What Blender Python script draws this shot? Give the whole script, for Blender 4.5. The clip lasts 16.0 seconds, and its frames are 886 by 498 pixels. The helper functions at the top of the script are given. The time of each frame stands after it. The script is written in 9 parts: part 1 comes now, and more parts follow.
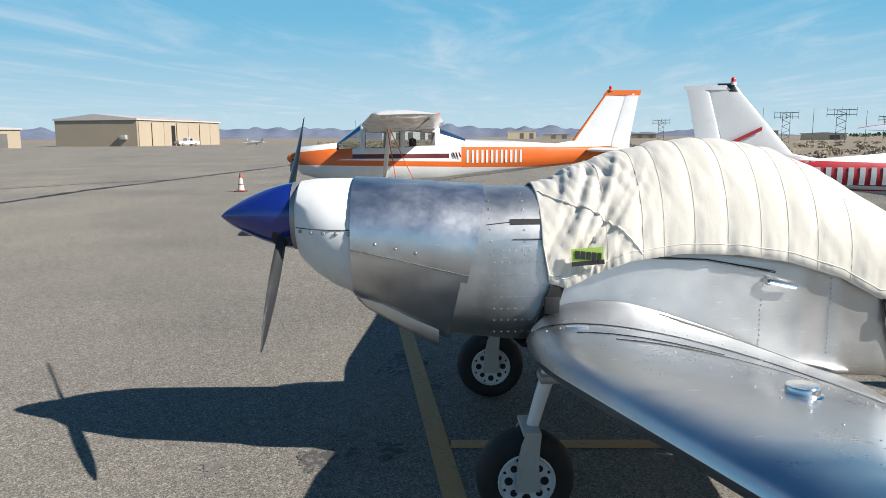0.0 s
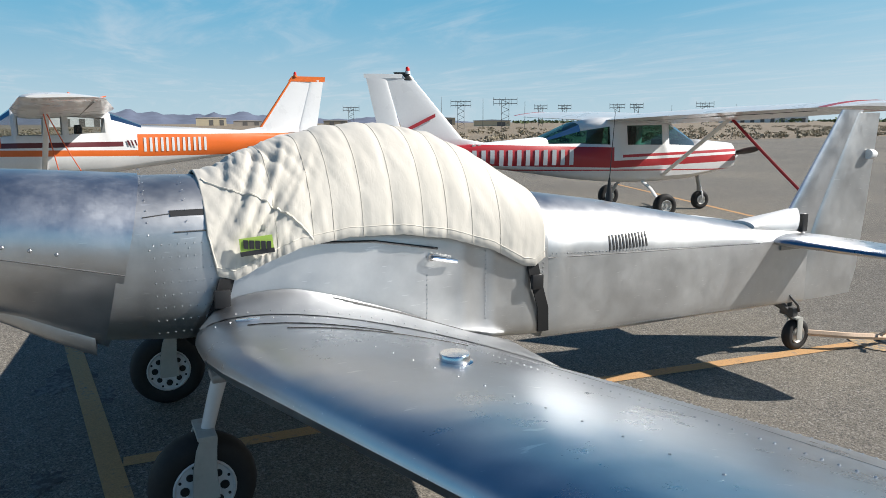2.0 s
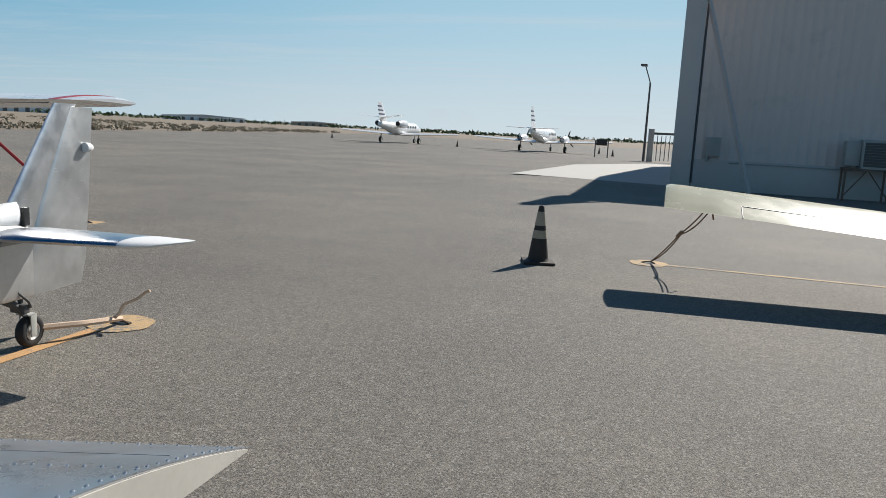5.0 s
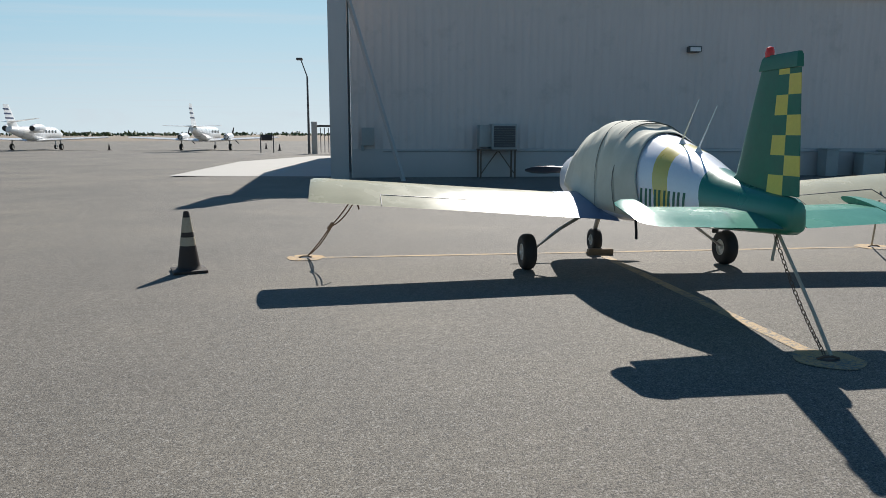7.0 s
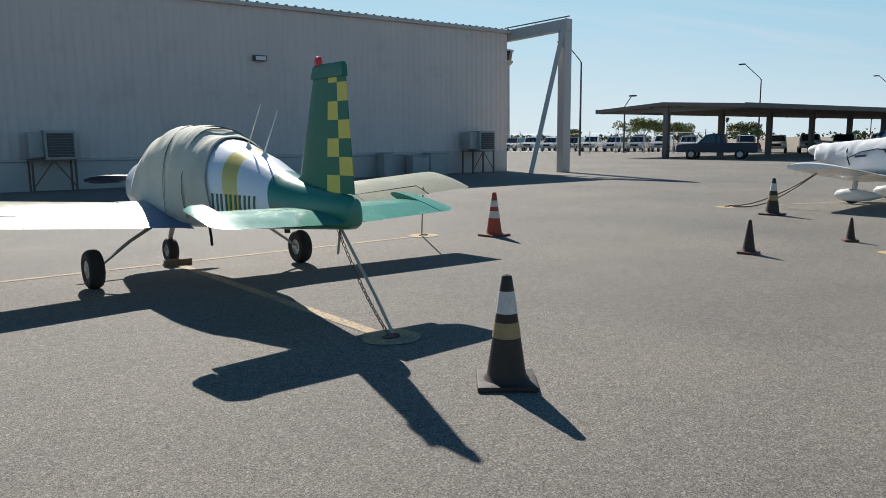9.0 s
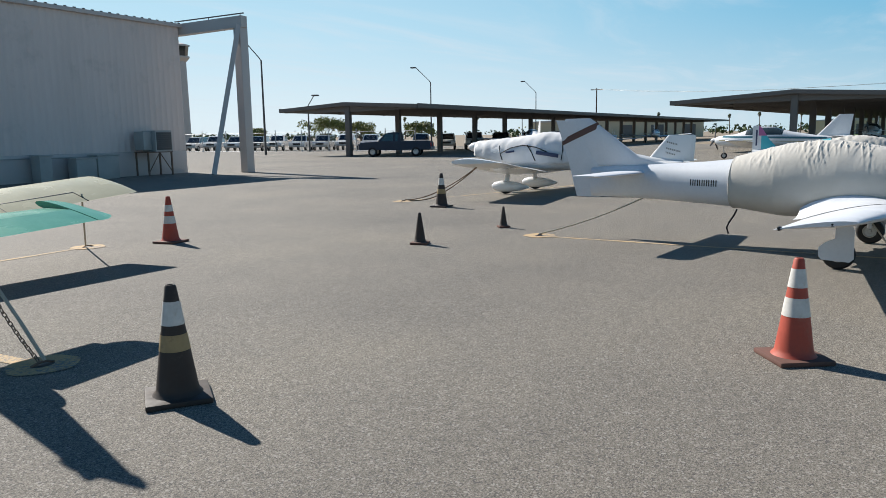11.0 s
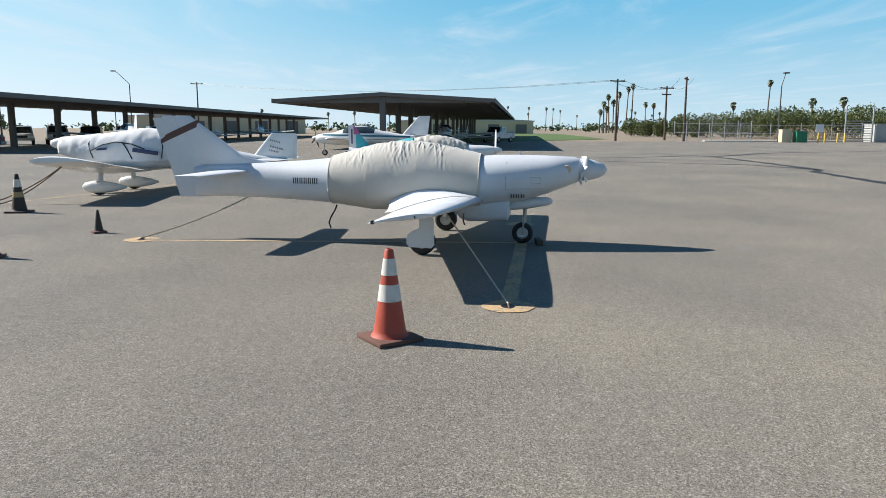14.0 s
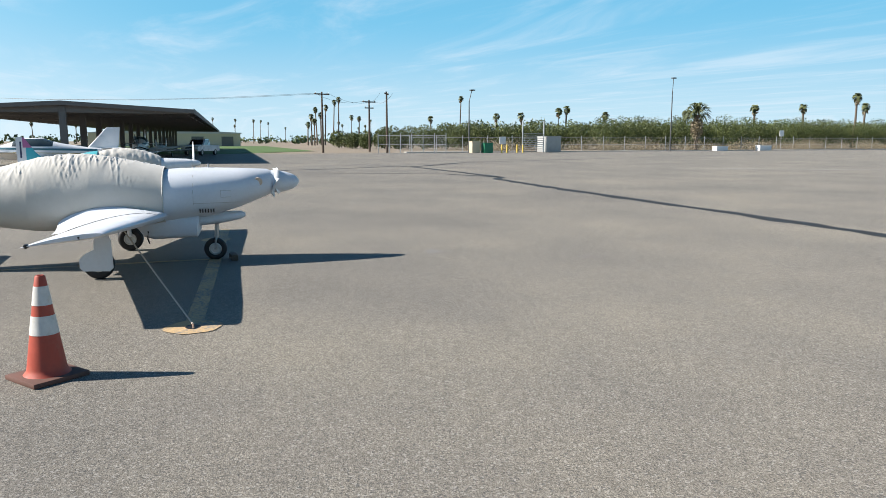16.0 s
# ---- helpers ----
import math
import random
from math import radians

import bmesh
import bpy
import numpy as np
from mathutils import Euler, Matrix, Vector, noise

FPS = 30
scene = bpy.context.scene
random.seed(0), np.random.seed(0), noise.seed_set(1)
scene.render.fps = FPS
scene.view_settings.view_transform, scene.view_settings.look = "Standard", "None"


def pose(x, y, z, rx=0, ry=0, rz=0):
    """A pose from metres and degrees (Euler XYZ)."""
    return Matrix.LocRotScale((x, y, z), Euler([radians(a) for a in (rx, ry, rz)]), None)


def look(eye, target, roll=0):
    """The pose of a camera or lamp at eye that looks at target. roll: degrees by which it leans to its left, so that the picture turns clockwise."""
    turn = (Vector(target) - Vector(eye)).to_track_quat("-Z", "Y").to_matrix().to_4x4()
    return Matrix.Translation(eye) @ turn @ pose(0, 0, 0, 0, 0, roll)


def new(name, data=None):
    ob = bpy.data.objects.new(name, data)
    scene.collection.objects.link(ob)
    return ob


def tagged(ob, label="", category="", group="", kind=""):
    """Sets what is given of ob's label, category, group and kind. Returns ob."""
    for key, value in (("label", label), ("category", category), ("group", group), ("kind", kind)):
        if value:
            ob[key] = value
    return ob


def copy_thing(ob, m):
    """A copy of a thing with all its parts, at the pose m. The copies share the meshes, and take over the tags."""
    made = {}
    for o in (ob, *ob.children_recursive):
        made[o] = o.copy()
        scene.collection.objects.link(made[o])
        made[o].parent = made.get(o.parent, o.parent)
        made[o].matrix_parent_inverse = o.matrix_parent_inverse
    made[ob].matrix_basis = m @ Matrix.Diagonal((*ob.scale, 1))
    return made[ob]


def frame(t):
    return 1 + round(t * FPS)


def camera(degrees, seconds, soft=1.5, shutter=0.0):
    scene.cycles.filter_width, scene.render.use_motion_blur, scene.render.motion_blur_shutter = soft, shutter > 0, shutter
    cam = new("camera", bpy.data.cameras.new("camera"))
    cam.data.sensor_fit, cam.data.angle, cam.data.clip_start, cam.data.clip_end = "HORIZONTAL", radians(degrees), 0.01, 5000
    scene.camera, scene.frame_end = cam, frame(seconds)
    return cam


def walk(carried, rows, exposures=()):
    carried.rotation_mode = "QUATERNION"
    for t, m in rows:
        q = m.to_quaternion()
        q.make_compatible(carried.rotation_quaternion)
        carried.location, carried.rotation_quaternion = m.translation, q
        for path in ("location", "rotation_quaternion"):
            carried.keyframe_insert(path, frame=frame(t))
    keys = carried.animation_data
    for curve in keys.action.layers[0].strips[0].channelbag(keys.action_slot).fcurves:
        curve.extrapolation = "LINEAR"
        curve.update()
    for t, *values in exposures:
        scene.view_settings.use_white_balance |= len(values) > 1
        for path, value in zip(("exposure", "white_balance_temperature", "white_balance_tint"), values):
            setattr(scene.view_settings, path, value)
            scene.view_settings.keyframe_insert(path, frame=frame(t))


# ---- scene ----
cam = camera(62.4, 16.0, soft=0.8)
PATH = [
    (0, (0.219, -0.153, 1.54), (-1.744, -0.384, 1.238), -0.3),
    (0.5, (0.218, -0.103, 1.529), (-1.755, -0.115, 1.205), -0.6),
    (1, (0.189, -0.069, 1.531), (-1.777, 0.101, 1.205), -0.7),
    (1.5, (0.164, -0.041, 1.534), (-1.774, 0.322, 1.2), -0.7),
    (2, (0.156, -0.023, 1.529), (-1.732, 0.543, 1.188), -0.3),
    (2.5, (0.157, -0.01, 1.528), (-1.66, 0.755, 1.188), 0.4),
    (3, (0.191, -0.01, 1.545), (-1.491, 1.016, 1.198), 1.2),
    (3.5, (0.19, 0.001, 1.534), (-1.248, 1.344, 1.177), 2.3),
    (4, (0.197, 0.062, 1.509), (-0.963, 1.655, 1.167), 3.3),
    (6.5, (0.662, 0.259, 1.6), (0.612, 2.234, 1.289), 0.4),
    (7, (0.674, 0.314, 1.586), (0.85, 2.282, 1.276), 0.0),
    (7.5, (0.716, 0.331, 1.565), (1.176, 2.252, 1.25), 0.0),
    (8, (0.702, 0.324, 1.566), (1.461, 2.148, 1.252), 0.4),
    (8.5, (0.738, 0.327, 1.556), (1.738, 2.033, 1.255), -0.5),
    (9, (0.774, 0.273, 1.558), (1.963, 1.855, 1.263), -0.5),
    (11.5, (0.885, 0.122, 1.578), (2.703, 0.895, 1.262), -1.0),
    (12, (0.858, 0.108, 1.604), (2.745, 0.685, 1.281), -0.9),
    (12.5, (0.873, 0.131, 1.597), (2.793, 0.581, 1.269), -0.5),
    (13, (0.878, 0.129, 1.608), (2.819, 0.475, 1.277), -0.3),
    (13.5, (0.875, 0.123, 1.6), (2.842, 0.286, 1.273), -0.1),
    (14, (0.845, 0.083, 1.609), (2.818, 0.057, 1.284), 0.1),
    (14.5, (0.799, -0.011, 1.619), (2.767, -0.165, 1.302), -0.0),
    (15, (0.742, -0.09, 1.625), (2.696, -0.379, 1.315), -0.2),
    (15.5, (0.799, -0.153, 1.612), (2.702, -0.687, 1.307), -0.1),
    (16, (0.825, -0.189, 1.599), (2.647, -0.96, 1.307), 0.0),
]
walk(cam, [(t, look(eye, target, roll)) for t, eye, target, roll in PATH],
     [(0.0, 0.69), (1.0, 0.61), (2.5, 0.48), (4.0, 0.34), (7.0, 0.45), (9.0, 0.52), (11.5, 0.67), (13.0, 0.70), (14.5, 0.86), (16.0, 0.92)])

# ---- daylight ----
SUN_EL, SUN_WAY = radians(36.6), Vector((0.305, 0.952, 0.0))
sky = bpy.data.worlds.new("sky")
scene.world = sky
sky.use_nodes = True
nt = sky.node_tree
nt.nodes.clear()
out = nt.nodes.new("ShaderNodeOutputWorld")
bg = nt.nodes.new("ShaderNodeBackground")
st = nt.nodes.new("ShaderNodeTexSky")
st.sky_type, st.sun_disc = "NISHITA", False
st.sun_elevation = SUN_EL
st.sun_rotation = math.atan2(SUN_WAY.x, SUN_WAY.y)
st.air_density, st.dust_density, st.ozone_density = 1.0, 0.0, 2.6
co = nt.nodes.new("ShaderNodeTexCoord")
sp = nt.nodes.new("ShaderNodeSeparateXYZ")
nt.links.new(co.outputs["Generated"], sp.inputs[0])
# thin cirrus laid out on a flat sheet high above
up = nt.nodes.new("ShaderNodeMath")
up.operation = "MAXIMUM"
up.inputs[1].default_value = 0.03
nt.links.new(sp.outputs[2], up.inputs[0])
dv = nt.nodes.new("ShaderNodeVectorMath")
dv.operation = "DIVIDE"
cb = nt.nodes.new("ShaderNodeCombineXYZ")
for k in range(3):
    nt.links.new(up.outputs[0], cb.inputs[k])
nt.links.new(co.outputs["Generated"], dv.inputs[0])
nt.links.new(cb.outputs[0], dv.inputs[1])
mp = nt.nodes.new("ShaderNodeMapping")
mp.inputs["Rotation"].default_value = (0, 0, radians(28))
mp.inputs["Scale"].default_value = (0.22, 0.75, 1.0)
nt.links.new(dv.outputs[0], mp.inputs[0])
cn = nt.nodes.new("ShaderNodeTexNoise")
cn.inputs["Scale"].default_value, cn.inputs["Detail"].default_value, cn.inputs["Roughness"].default_value = 1.1, 9.0, 0.62
cn.inputs["Distortion"].default_value = 0.6
nt.links.new(mp.outputs[0], cn.inputs["Vector"])
cr = nt.nodes.new("ShaderNodeMapRange")
cr.interpolation_type = "SMOOTHSTEP"
cr.inputs[1].default_value, cr.inputs[2].default_value, cr.inputs[4].default_value = 0.44, 0.82, 0.52
nt.links.new(cn.outputs[0], cr.inputs[0])
mx = nt.nodes.new("ShaderNodeMix")
mx.data_type = "RGBA"
nt.links.new(cr.outputs[0], mx.inputs[0])
hs = nt.nodes.new("ShaderNodeHueSaturation")
hs.inputs["Saturation"].default_value = 1.55
nt.links.new(st.outputs[0], hs.inputs["Color"])
# light blue air low over the land, paler at the horizon and whiter towards the sun
hz = nt.nodes.new("ShaderNodeMapRange")
hz.interpolation_type = "SMOOTHSTEP"
hz.inputs[1].default_value, hz.inputs[2].default_value = 0.12, 0.50
hz.inputs[3].default_value, hz.inputs[4].default_value = 1.0, 0.0
nt.links.new(sp.outputs[2], hz.inputs[0])
low = nt.nodes.new("ShaderNodeMapRange")
low.interpolation_type = "SMOOTHSTEP"
low.inputs[1].default_value, low.inputs[2].default_value = -0.01, 0.17
nt.links.new(sp.outputs[2], low.inputs[0])
dt = nt.nodes.new("ShaderNodeVectorMath")
dt.operation = "DOT_PRODUCT"
dt.inputs[1].default_value = SUN_WAY
nt.links.new(co.outputs["Generated"], dt.inputs[0])
glow = nt.nodes.new("ShaderNodeMapRange")
glow.interpolation_type = "SMOOTHSTEP"
glow.inputs[1].default_value, glow.inputs[2].default_value = 0.15, 1.0
nt.links.new(dt.outputs["Value"], glow.inputs[0])


def air(near, far):
    n = nt.nodes.new("ShaderNodeMix")
    n.data_type = "RGBA"
    n.inputs[6].default_value, n.inputs[7].default_value = (*near, 1), (*far, 1)
    nt.links.new(low.outputs[0], n.inputs[0])
    return n.outputs[2]


hue = nt.nodes.new("ShaderNodeMix")
hue.data_type = "RGBA"
nt.links.new(air((7.0, 9.4, 10.7), (2.3, 6.6, 9.8)), hue.inputs[6])
nt.links.new(air((10.4, 12.0, 12.8), (7.0, 10.5, 12.6)), hue.inputs[7])
nt.links.new(glow.outputs[0], hue.inputs[0])
pale = nt.nodes.new("ShaderNodeMix")
pale.data_type = "RGBA"
nt.links.new(hue.outputs[2], pale.inputs[7])
nt.links.new(hz.outputs[0], pale.inputs[0])
nt.links.new(hs.outputs[0], pale.inputs[6])
nt.links.new(pale.outputs[2], mx.inputs[6])
mx.inputs[7].default_value = (9.6, 10.6, 11.6, 1)
nt.links.new(mx.outputs[2], bg.inputs[0])
bg.inputs[1].default_value = 0.047
nt.links.new(bg.outputs[0], out.inputs[0])

sun_data = bpy.data.lights.new("sun", "SUN")
sun_data.energy, sun_data.angle, sun_data.color = 5.0, radians(0.55), (1.0, 0.955, 0.89)
sun_to = SUN_WAY.normalized() * math.cos(SUN_EL) + Vector((0, 0, math.sin(SUN_EL)))
new("sun", sun_data).matrix_world = look(sun_to * 300, (0, 0, 0))


# ---- shape tools ----


def thing(name, m, label, category, group="", kind=""):
    ob = new(name)
    ob.empty_display_size = 0.2
    ob.matrix_world = m
    return tagged(ob, label, category, group, kind)


def part(name, bm, material, parent=None, label="", angle=38, kind=""):
    bmesh.ops.recalc_face_normals(bm, faces=bm.faces[:])
    me = bpy.data.meshes.new(name)
    bm.to_mesh(me)
    bm.free()
    me.materials.append(material)
    me.shade_smooth()
    me.set_sharp_from_angle(angle=radians(angle))
    ob = new(name, me)
    ob.parent = parent
    return tagged(ob, label, kind=kind)


def raw(name, verts, faces, material, parent=None, label="", kind="", smooth=False):
    me = bpy.data.meshes.new(name)
    me.from_pydata(verts, [], faces)
    me.materials.append(material)
    if smooth:
        me.shade_smooth()
    ob = new(name, me)
    ob.parent = parent
    return tagged(ob, label, kind=kind)


def box(bm, c, s, m=None, bevel=0.0):
    """A box of size s about c, with bevelled edges."""
    r = bmesh.ops.create_cube(bm, size=1.0)
    vs = r["verts"]
    for v in vs:
        v.co = Vector((v.co.x * s[0] + c[0], v.co.y * s[1] + c[1], v.co.z * s[2] + c[2]))
    if bevel:
        es = list({e for v in vs for e in v.link_edges})
        out = bmesh.ops.bevel(bm, geom=es, offset=bevel, segments=2, affect="EDGES", profile=0.6)
        vs = list({v for f in out["faces"] for v in f.verts} | {v for v in vs if v.is_valid})
    if m is not None:
        for v in vs:
            v.co = m @ v.co
    return bm


def rings(bm, loops, cap=True, closed=True, skip=None):
    """Skin a row of rings that all have the same number of points."""
    rows = [[bm.verts.new(p) for p in loop] for loop in loops]
    n = len(rows[0])
    for a in range(len(rows) - 1):
        for b in range(n if closed else n - 1):
            if skip and skip(a, b):
                continue
            c = (b + 1) % n
            bm.faces.new((rows[a][b], rows[a][c], rows[a + 1][c], rows[a + 1][b]))
    if cap and closed:
        for row in (rows[0], rows[-1]):
            try:
                bm.faces.new(row)
            except ValueError:
                pass
    return bm


def frame_of(d):
    d = d.normalized()
    a = d.cross(Vector((0, 0, 1)))
    if a.length < 1e-4:
        a = Vector((1, 0, 0))
    a.normalize()
    return a, d.cross(a).normalized()


def tube(bm, pts, r, seg=8, flat=1.0):
    """A round bar through the points; r one radius or one for each point."""
    pts = [Vector(p) for p in pts]
    rs = r if isinstance(r, (list, tuple)) else [r] * len(pts)
    loops = []
    for i, p in enumerate(pts):
        d = pts[min(i + 1, len(pts) - 1)] - pts[max(i - 1, 0)]
        a, b = frame_of(d)
        loops.append([p + rs[i] * (math.cos(t) * a + flat * math.sin(t) * b) for t in (2 * math.pi * k / seg for k in range(seg))])
    return rings(bm, loops)


def lathe(bm, profile, seg=24, m=None, cap=True):
    """Turn (radius, height) pairs about z."""
    m = m or Matrix()
    loops = [[m @ Vector((max(r, 1e-4) * math.cos(t), max(r, 1e-4) * math.sin(t), h)) for t in (2 * math.pi * k / seg for k in range(seg))] for r, h in profile]
    return rings(bm, loops, cap)


def along_y(c):
    return Matrix.Translation(c) @ Matrix.Rotation(radians(-90), 4, "X")


def along_x(c):
    return Matrix.Translation(c) @ Matrix.Rotation(radians(90), 4, "Y")


def oval(y, hw, zt, zb, zc=None, et=2.0, eb=2.6, n=28, cx=0.0):
    """A fuselage section at y: half width, top, bottom and height of the widest line."""
    zc = zb + 0.5 * (zt - zb) if zc is None else zc
    out = []
    for k in range(n):
        t = 2 * math.pi * k / n
        c, s = math.cos(t), math.sin(t)
        e = et if s >= 0 else eb
        x = abs(c) ** (2 / e) * (1 if c >= 0 else -1)
        z = abs(s) ** (2 / e)
        out.append(Vector((cx + hw * x, y, zc + z * (zt - zc) if s >= 0 else zc - z * (zc - zb))))
    return out


def thick(u):
    return 5 * (0.2969 * math.sqrt(u) - 0.126 * u - 0.3516 * u * u + 0.2843 * u ** 3 - 0.1036 * u ** 4)


def foil_z(u, chord, t, camber=0.015, top=True):
    c = camber * 4 * u * (1 - u)
    return chord * (c + (t if top else -t) * thick(u))


def foil(x, y, z, chord, t, camber=0.015, n=12, u0=0.0, u1=1.0, upright=False):
    """A wing section with its nose at (x, y, z), or a fin section when upright."""
    us = [u0 + (u1 - u0) * (1 - math.cos(math.pi * k / n)) / 2 for k in range(n + 1)]
    pts = [(u, foil_z(u, chord, t, camber)) for u in us] + [(u, foil_z(u, chord, t, camber, False)) for u in reversed(us[0 if u0 > 0 else 1:])]
    if upright:
        return [Vector((x + h, y - u * chord, z)) for u, h in pts]
    return [Vector((x, y - u * chord, z + h)) for u, h in pts]


def panel(stations, camber=0.015, upright=False, u0=0.0, u1=1.0, n=12):
    """A wing, tail plane or fin skinned over stations (x, y, z, chord, thickness)."""
    bm = bmesh.new()
    return rings(bm, [foil(*s, camber=0.0 if upright else camber, n=n, u0=u0, u1=u1, upright=upright) for s in stations])


def tyre(parent, c, r, w, rubber, metal, label="", hub=0.55, spokes=0):
    """A tyre, with its rim as a part of it; the axle runs along x."""
    prof = []
    k = 10
    for i in range(k + 1):
        a = math.pi * i / k
        prof.append((r - 0.42 * r * (1 - abs(math.sin(a)) ** 0.6) * 0.75, -w / 2 * math.cos(a)))
    loops = [(r * hub, -w * 0.42)] + prof + [(r * hub, w * 0.42)]
    bm = bmesh.new()
    turn = along_x(c)
    rings(bm, [[turn @ Vector((q * math.cos(a), q * math.sin(a), h)) for a in (2 * math.pi * j / 28 for j in range(28))] for q, h in loops], cap=False)
    ob = part("tyre", bm, rubber, parent, label)
    if spokes:
        bm = bmesh.new()
        for e in (-1, 1):
            lathe(bm, [(r * hub * 1.03, e * w * 0.40), (r * hub * 0.95, e * w * 0.46), (r * hub * 0.88, e * w * 0.37), (r * hub * 0.34, e * w * 0.35), (r * hub * 0.27, e * w * 0.48), (0.001, e * w * 0.48)], 28, along_x(c), False)
        rim = part("rim", bm, metal, ob, "white drilled alloy rim")
        for i in range(spokes):
            a = 2 * math.pi * i / spokes
            for e in (-1, 1):
                for q, d in ((0.125 if i % 2 else 0.15, 0.62), (0.05, 0.82)):
                    b = a + (0 if d < 0.7 else math.pi / spokes)
                    bm = bmesh.new()
                    cc = Vector(c) + Vector((e * w * 0.362, r * hub * d * math.cos(b), r * hub * d * math.sin(b)))
                    lathe(bm, [(r * hub * q, -0.004), (r * hub * q, 0.003)], 10, along_x(cc))
                    part("lightening_hole", bm, MAT["black"], rim)
        return ob
    bm = bmesh.new()
    lathe(bm, [(r * hub * 1.03, -w * 0.40), (r * hub * 0.9, -w * 0.43), (r * hub * 0.78, -w * 0.30), (r * hub * 0.32, -w * 0.28), (r * hub * 0.26, -w * 0.46), (0.001, -w * 0.47)], 24, along_x(c), False)
    lathe(bm, [(r * hub * 1.03, w * 0.40), (r * hub * 0.9, w * 0.43), (r * hub * 0.78, w * 0.30), (r * hub * 0.32, w * 0.28), (r * hub * 0.26, w * 0.46), (0.001, w * 0.47)], 24, along_x(c), False)
    part("rim", bm, metal, ob)
    return ob


def blade(parent, hub, length, angle, width, material, name="blade"):
    """A propeller blade from the hub, angle in degrees from straight up, in the plane across y."""
    loops = []
    for k in range(9):
        u = k / 8
        w = width * (0.55 + 1.0 * u - 1.15 * u ** 2.6) * (1 if u < 0.97 else 0.5)
        tw = radians(62 - 45 * u)
        th = width * 0.16 * (1 - 0.75 * u)
        loop = []
        for j in range(10):
            t = 2 * math.pi * j / 10
            a, b = w * 0.5 * math.cos(t), th * math.sin(t)
            loop.append(Vector((a * math.cos(tw) - b * math.sin(tw), a * math.sin(tw) + b * math.cos(tw), 0.06 + u * (length - 0.06))))
        loops.append(loop)
    m = Matrix.Translation(hub) @ Matrix.Rotation(radians(angle), 4, "Y")
    bm = bmesh.new()
    rings(bm, [[m @ p for p in loop] for loop in loops])
    return part(name, bm, material, parent)


def bars(parent, origin, right, up, height, widths, gap, material, name="marking", lift=0.004, label=""):
    """A row of upright bars in place of characters that are not spelt out."""
    right, up = Vector(right).normalized(), Vector(up).normalized()
    out = right.cross(up).normalized()
    at = 0.0
    for w in widths:
        bm = bmesh.new()
        o = Vector(origin) + right * at + out * lift
        q = [o, o + right * w, o + right * w + up * height, o + up * height]
        rings(bm, [q, [p + out * 0.002 for p in q]])
        part(name, bm, material, parent, label)
        at += w + gap


def marks(parent, side_x, y0, step, z0, height, count, width, stroke, material, name="registration_mark", lift=0.004):
    """Upright strokes in place of characters, laid on a curved side: side_x(y, z) gives the skin."""
    for k in range(count):
        for d in (0.0, width - stroke):
            ya = y0 + step * k * (1 if step > 0 else 1) + math.copysign(d, step)
            yb = ya + math.copysign(stroke, step)
            loops = []
            for j in range(5):
                z = z0 + height * j / 4
                q = []
                for y, e in ((ya, 0.0), (yb, 0.0), (yb, 1.0), (ya, 1.0)):
                    x = side_x(y, z)
                    q.append(Vector((x + math.copysign(lift * (e - 0.3), x), y, z)))
                loops.append(q)
            bm = bmesh.new()
            rings(bm, loops)
            part(name, bm, material, parent)


def oval_side(sections, side, zcf=0.5, et=2.0, eb=2.6):
    """Skin of an oval fuselage given as (y, half width, top, bottom[, widest])."""
    neg = [-s[0] for s in sections]

    def f(y, z):
        hw, zt, zb = (float(np.interp(-y, neg, [s[k] for s in sections])) for k in (1, 2, 3))
        zc = float(np.interp(-y, neg, [s[4] for s in sections])) if len(sections[0]) > 4 else zb + zcf * (zt - zb)
        e, h = (et, (z - zc) / (zt - zc)) if z > zc else (eb, (zc - z) / (zc - zb))
        return side * hw * max(0.0, 1 - min(1.0, h) ** e) ** (1 / e)
    return f


def rope(name, pts, r, material, label, category="rope", sag=0.0, group=""):
    pts = [Vector(p) for p in pts]
    fine = []
    for a, b in zip(pts, pts[1:]):
        for k in range(6):
            u = k / 6
            fine.append(a.lerp(b, u) - Vector((0, 0, sag * 4 * u * (1 - u))))
    fine.append(pts[-1])
    bm = bmesh.new()
    tube(bm, fine, r, 6)
    return tagged(part(name, bm, material), label, category, group)


def drop(x):
    """The apron falls gently away to the west."""
    u = min(max((-5.0 - x) / 6.0, 0.0), 1.0)
    return -0.15 * u * u * (3 - 2 * u)


# ---- materials ----
MAT = {}


def node_tree(name):
    m = bpy.data.materials.new(name)
    m.use_nodes = True
    t = m.node_tree
    t.nodes.clear()
    out = t.nodes.new("ShaderNodeOutputMaterial")
    b = t.nodes.new("ShaderNodeBsdfPrincipled")
    t.links.new(b.outputs[0], out.inputs[0])
    MAT[name] = m
    return m, t, b


def tex(t, kind, scale, coords, detail=4.0, rough=0.6, stretch=None):
    n = t.nodes.new(kind)
    n.inputs["Scale"].default_value = scale
    if kind == "ShaderNodeTexNoise":
        n.inputs["Detail"].default_value = detail
        n.inputs["Roughness"].default_value = rough
    if stretch:
        mp = t.nodes.new("ShaderNodeMapping")
        mp.inputs["Scale"].default_value = stretch
        t.links.new(coords, mp.inputs[0])
        coords = mp.outputs[0]
    t.links.new(coords, n.inputs["Vector"])
    return n


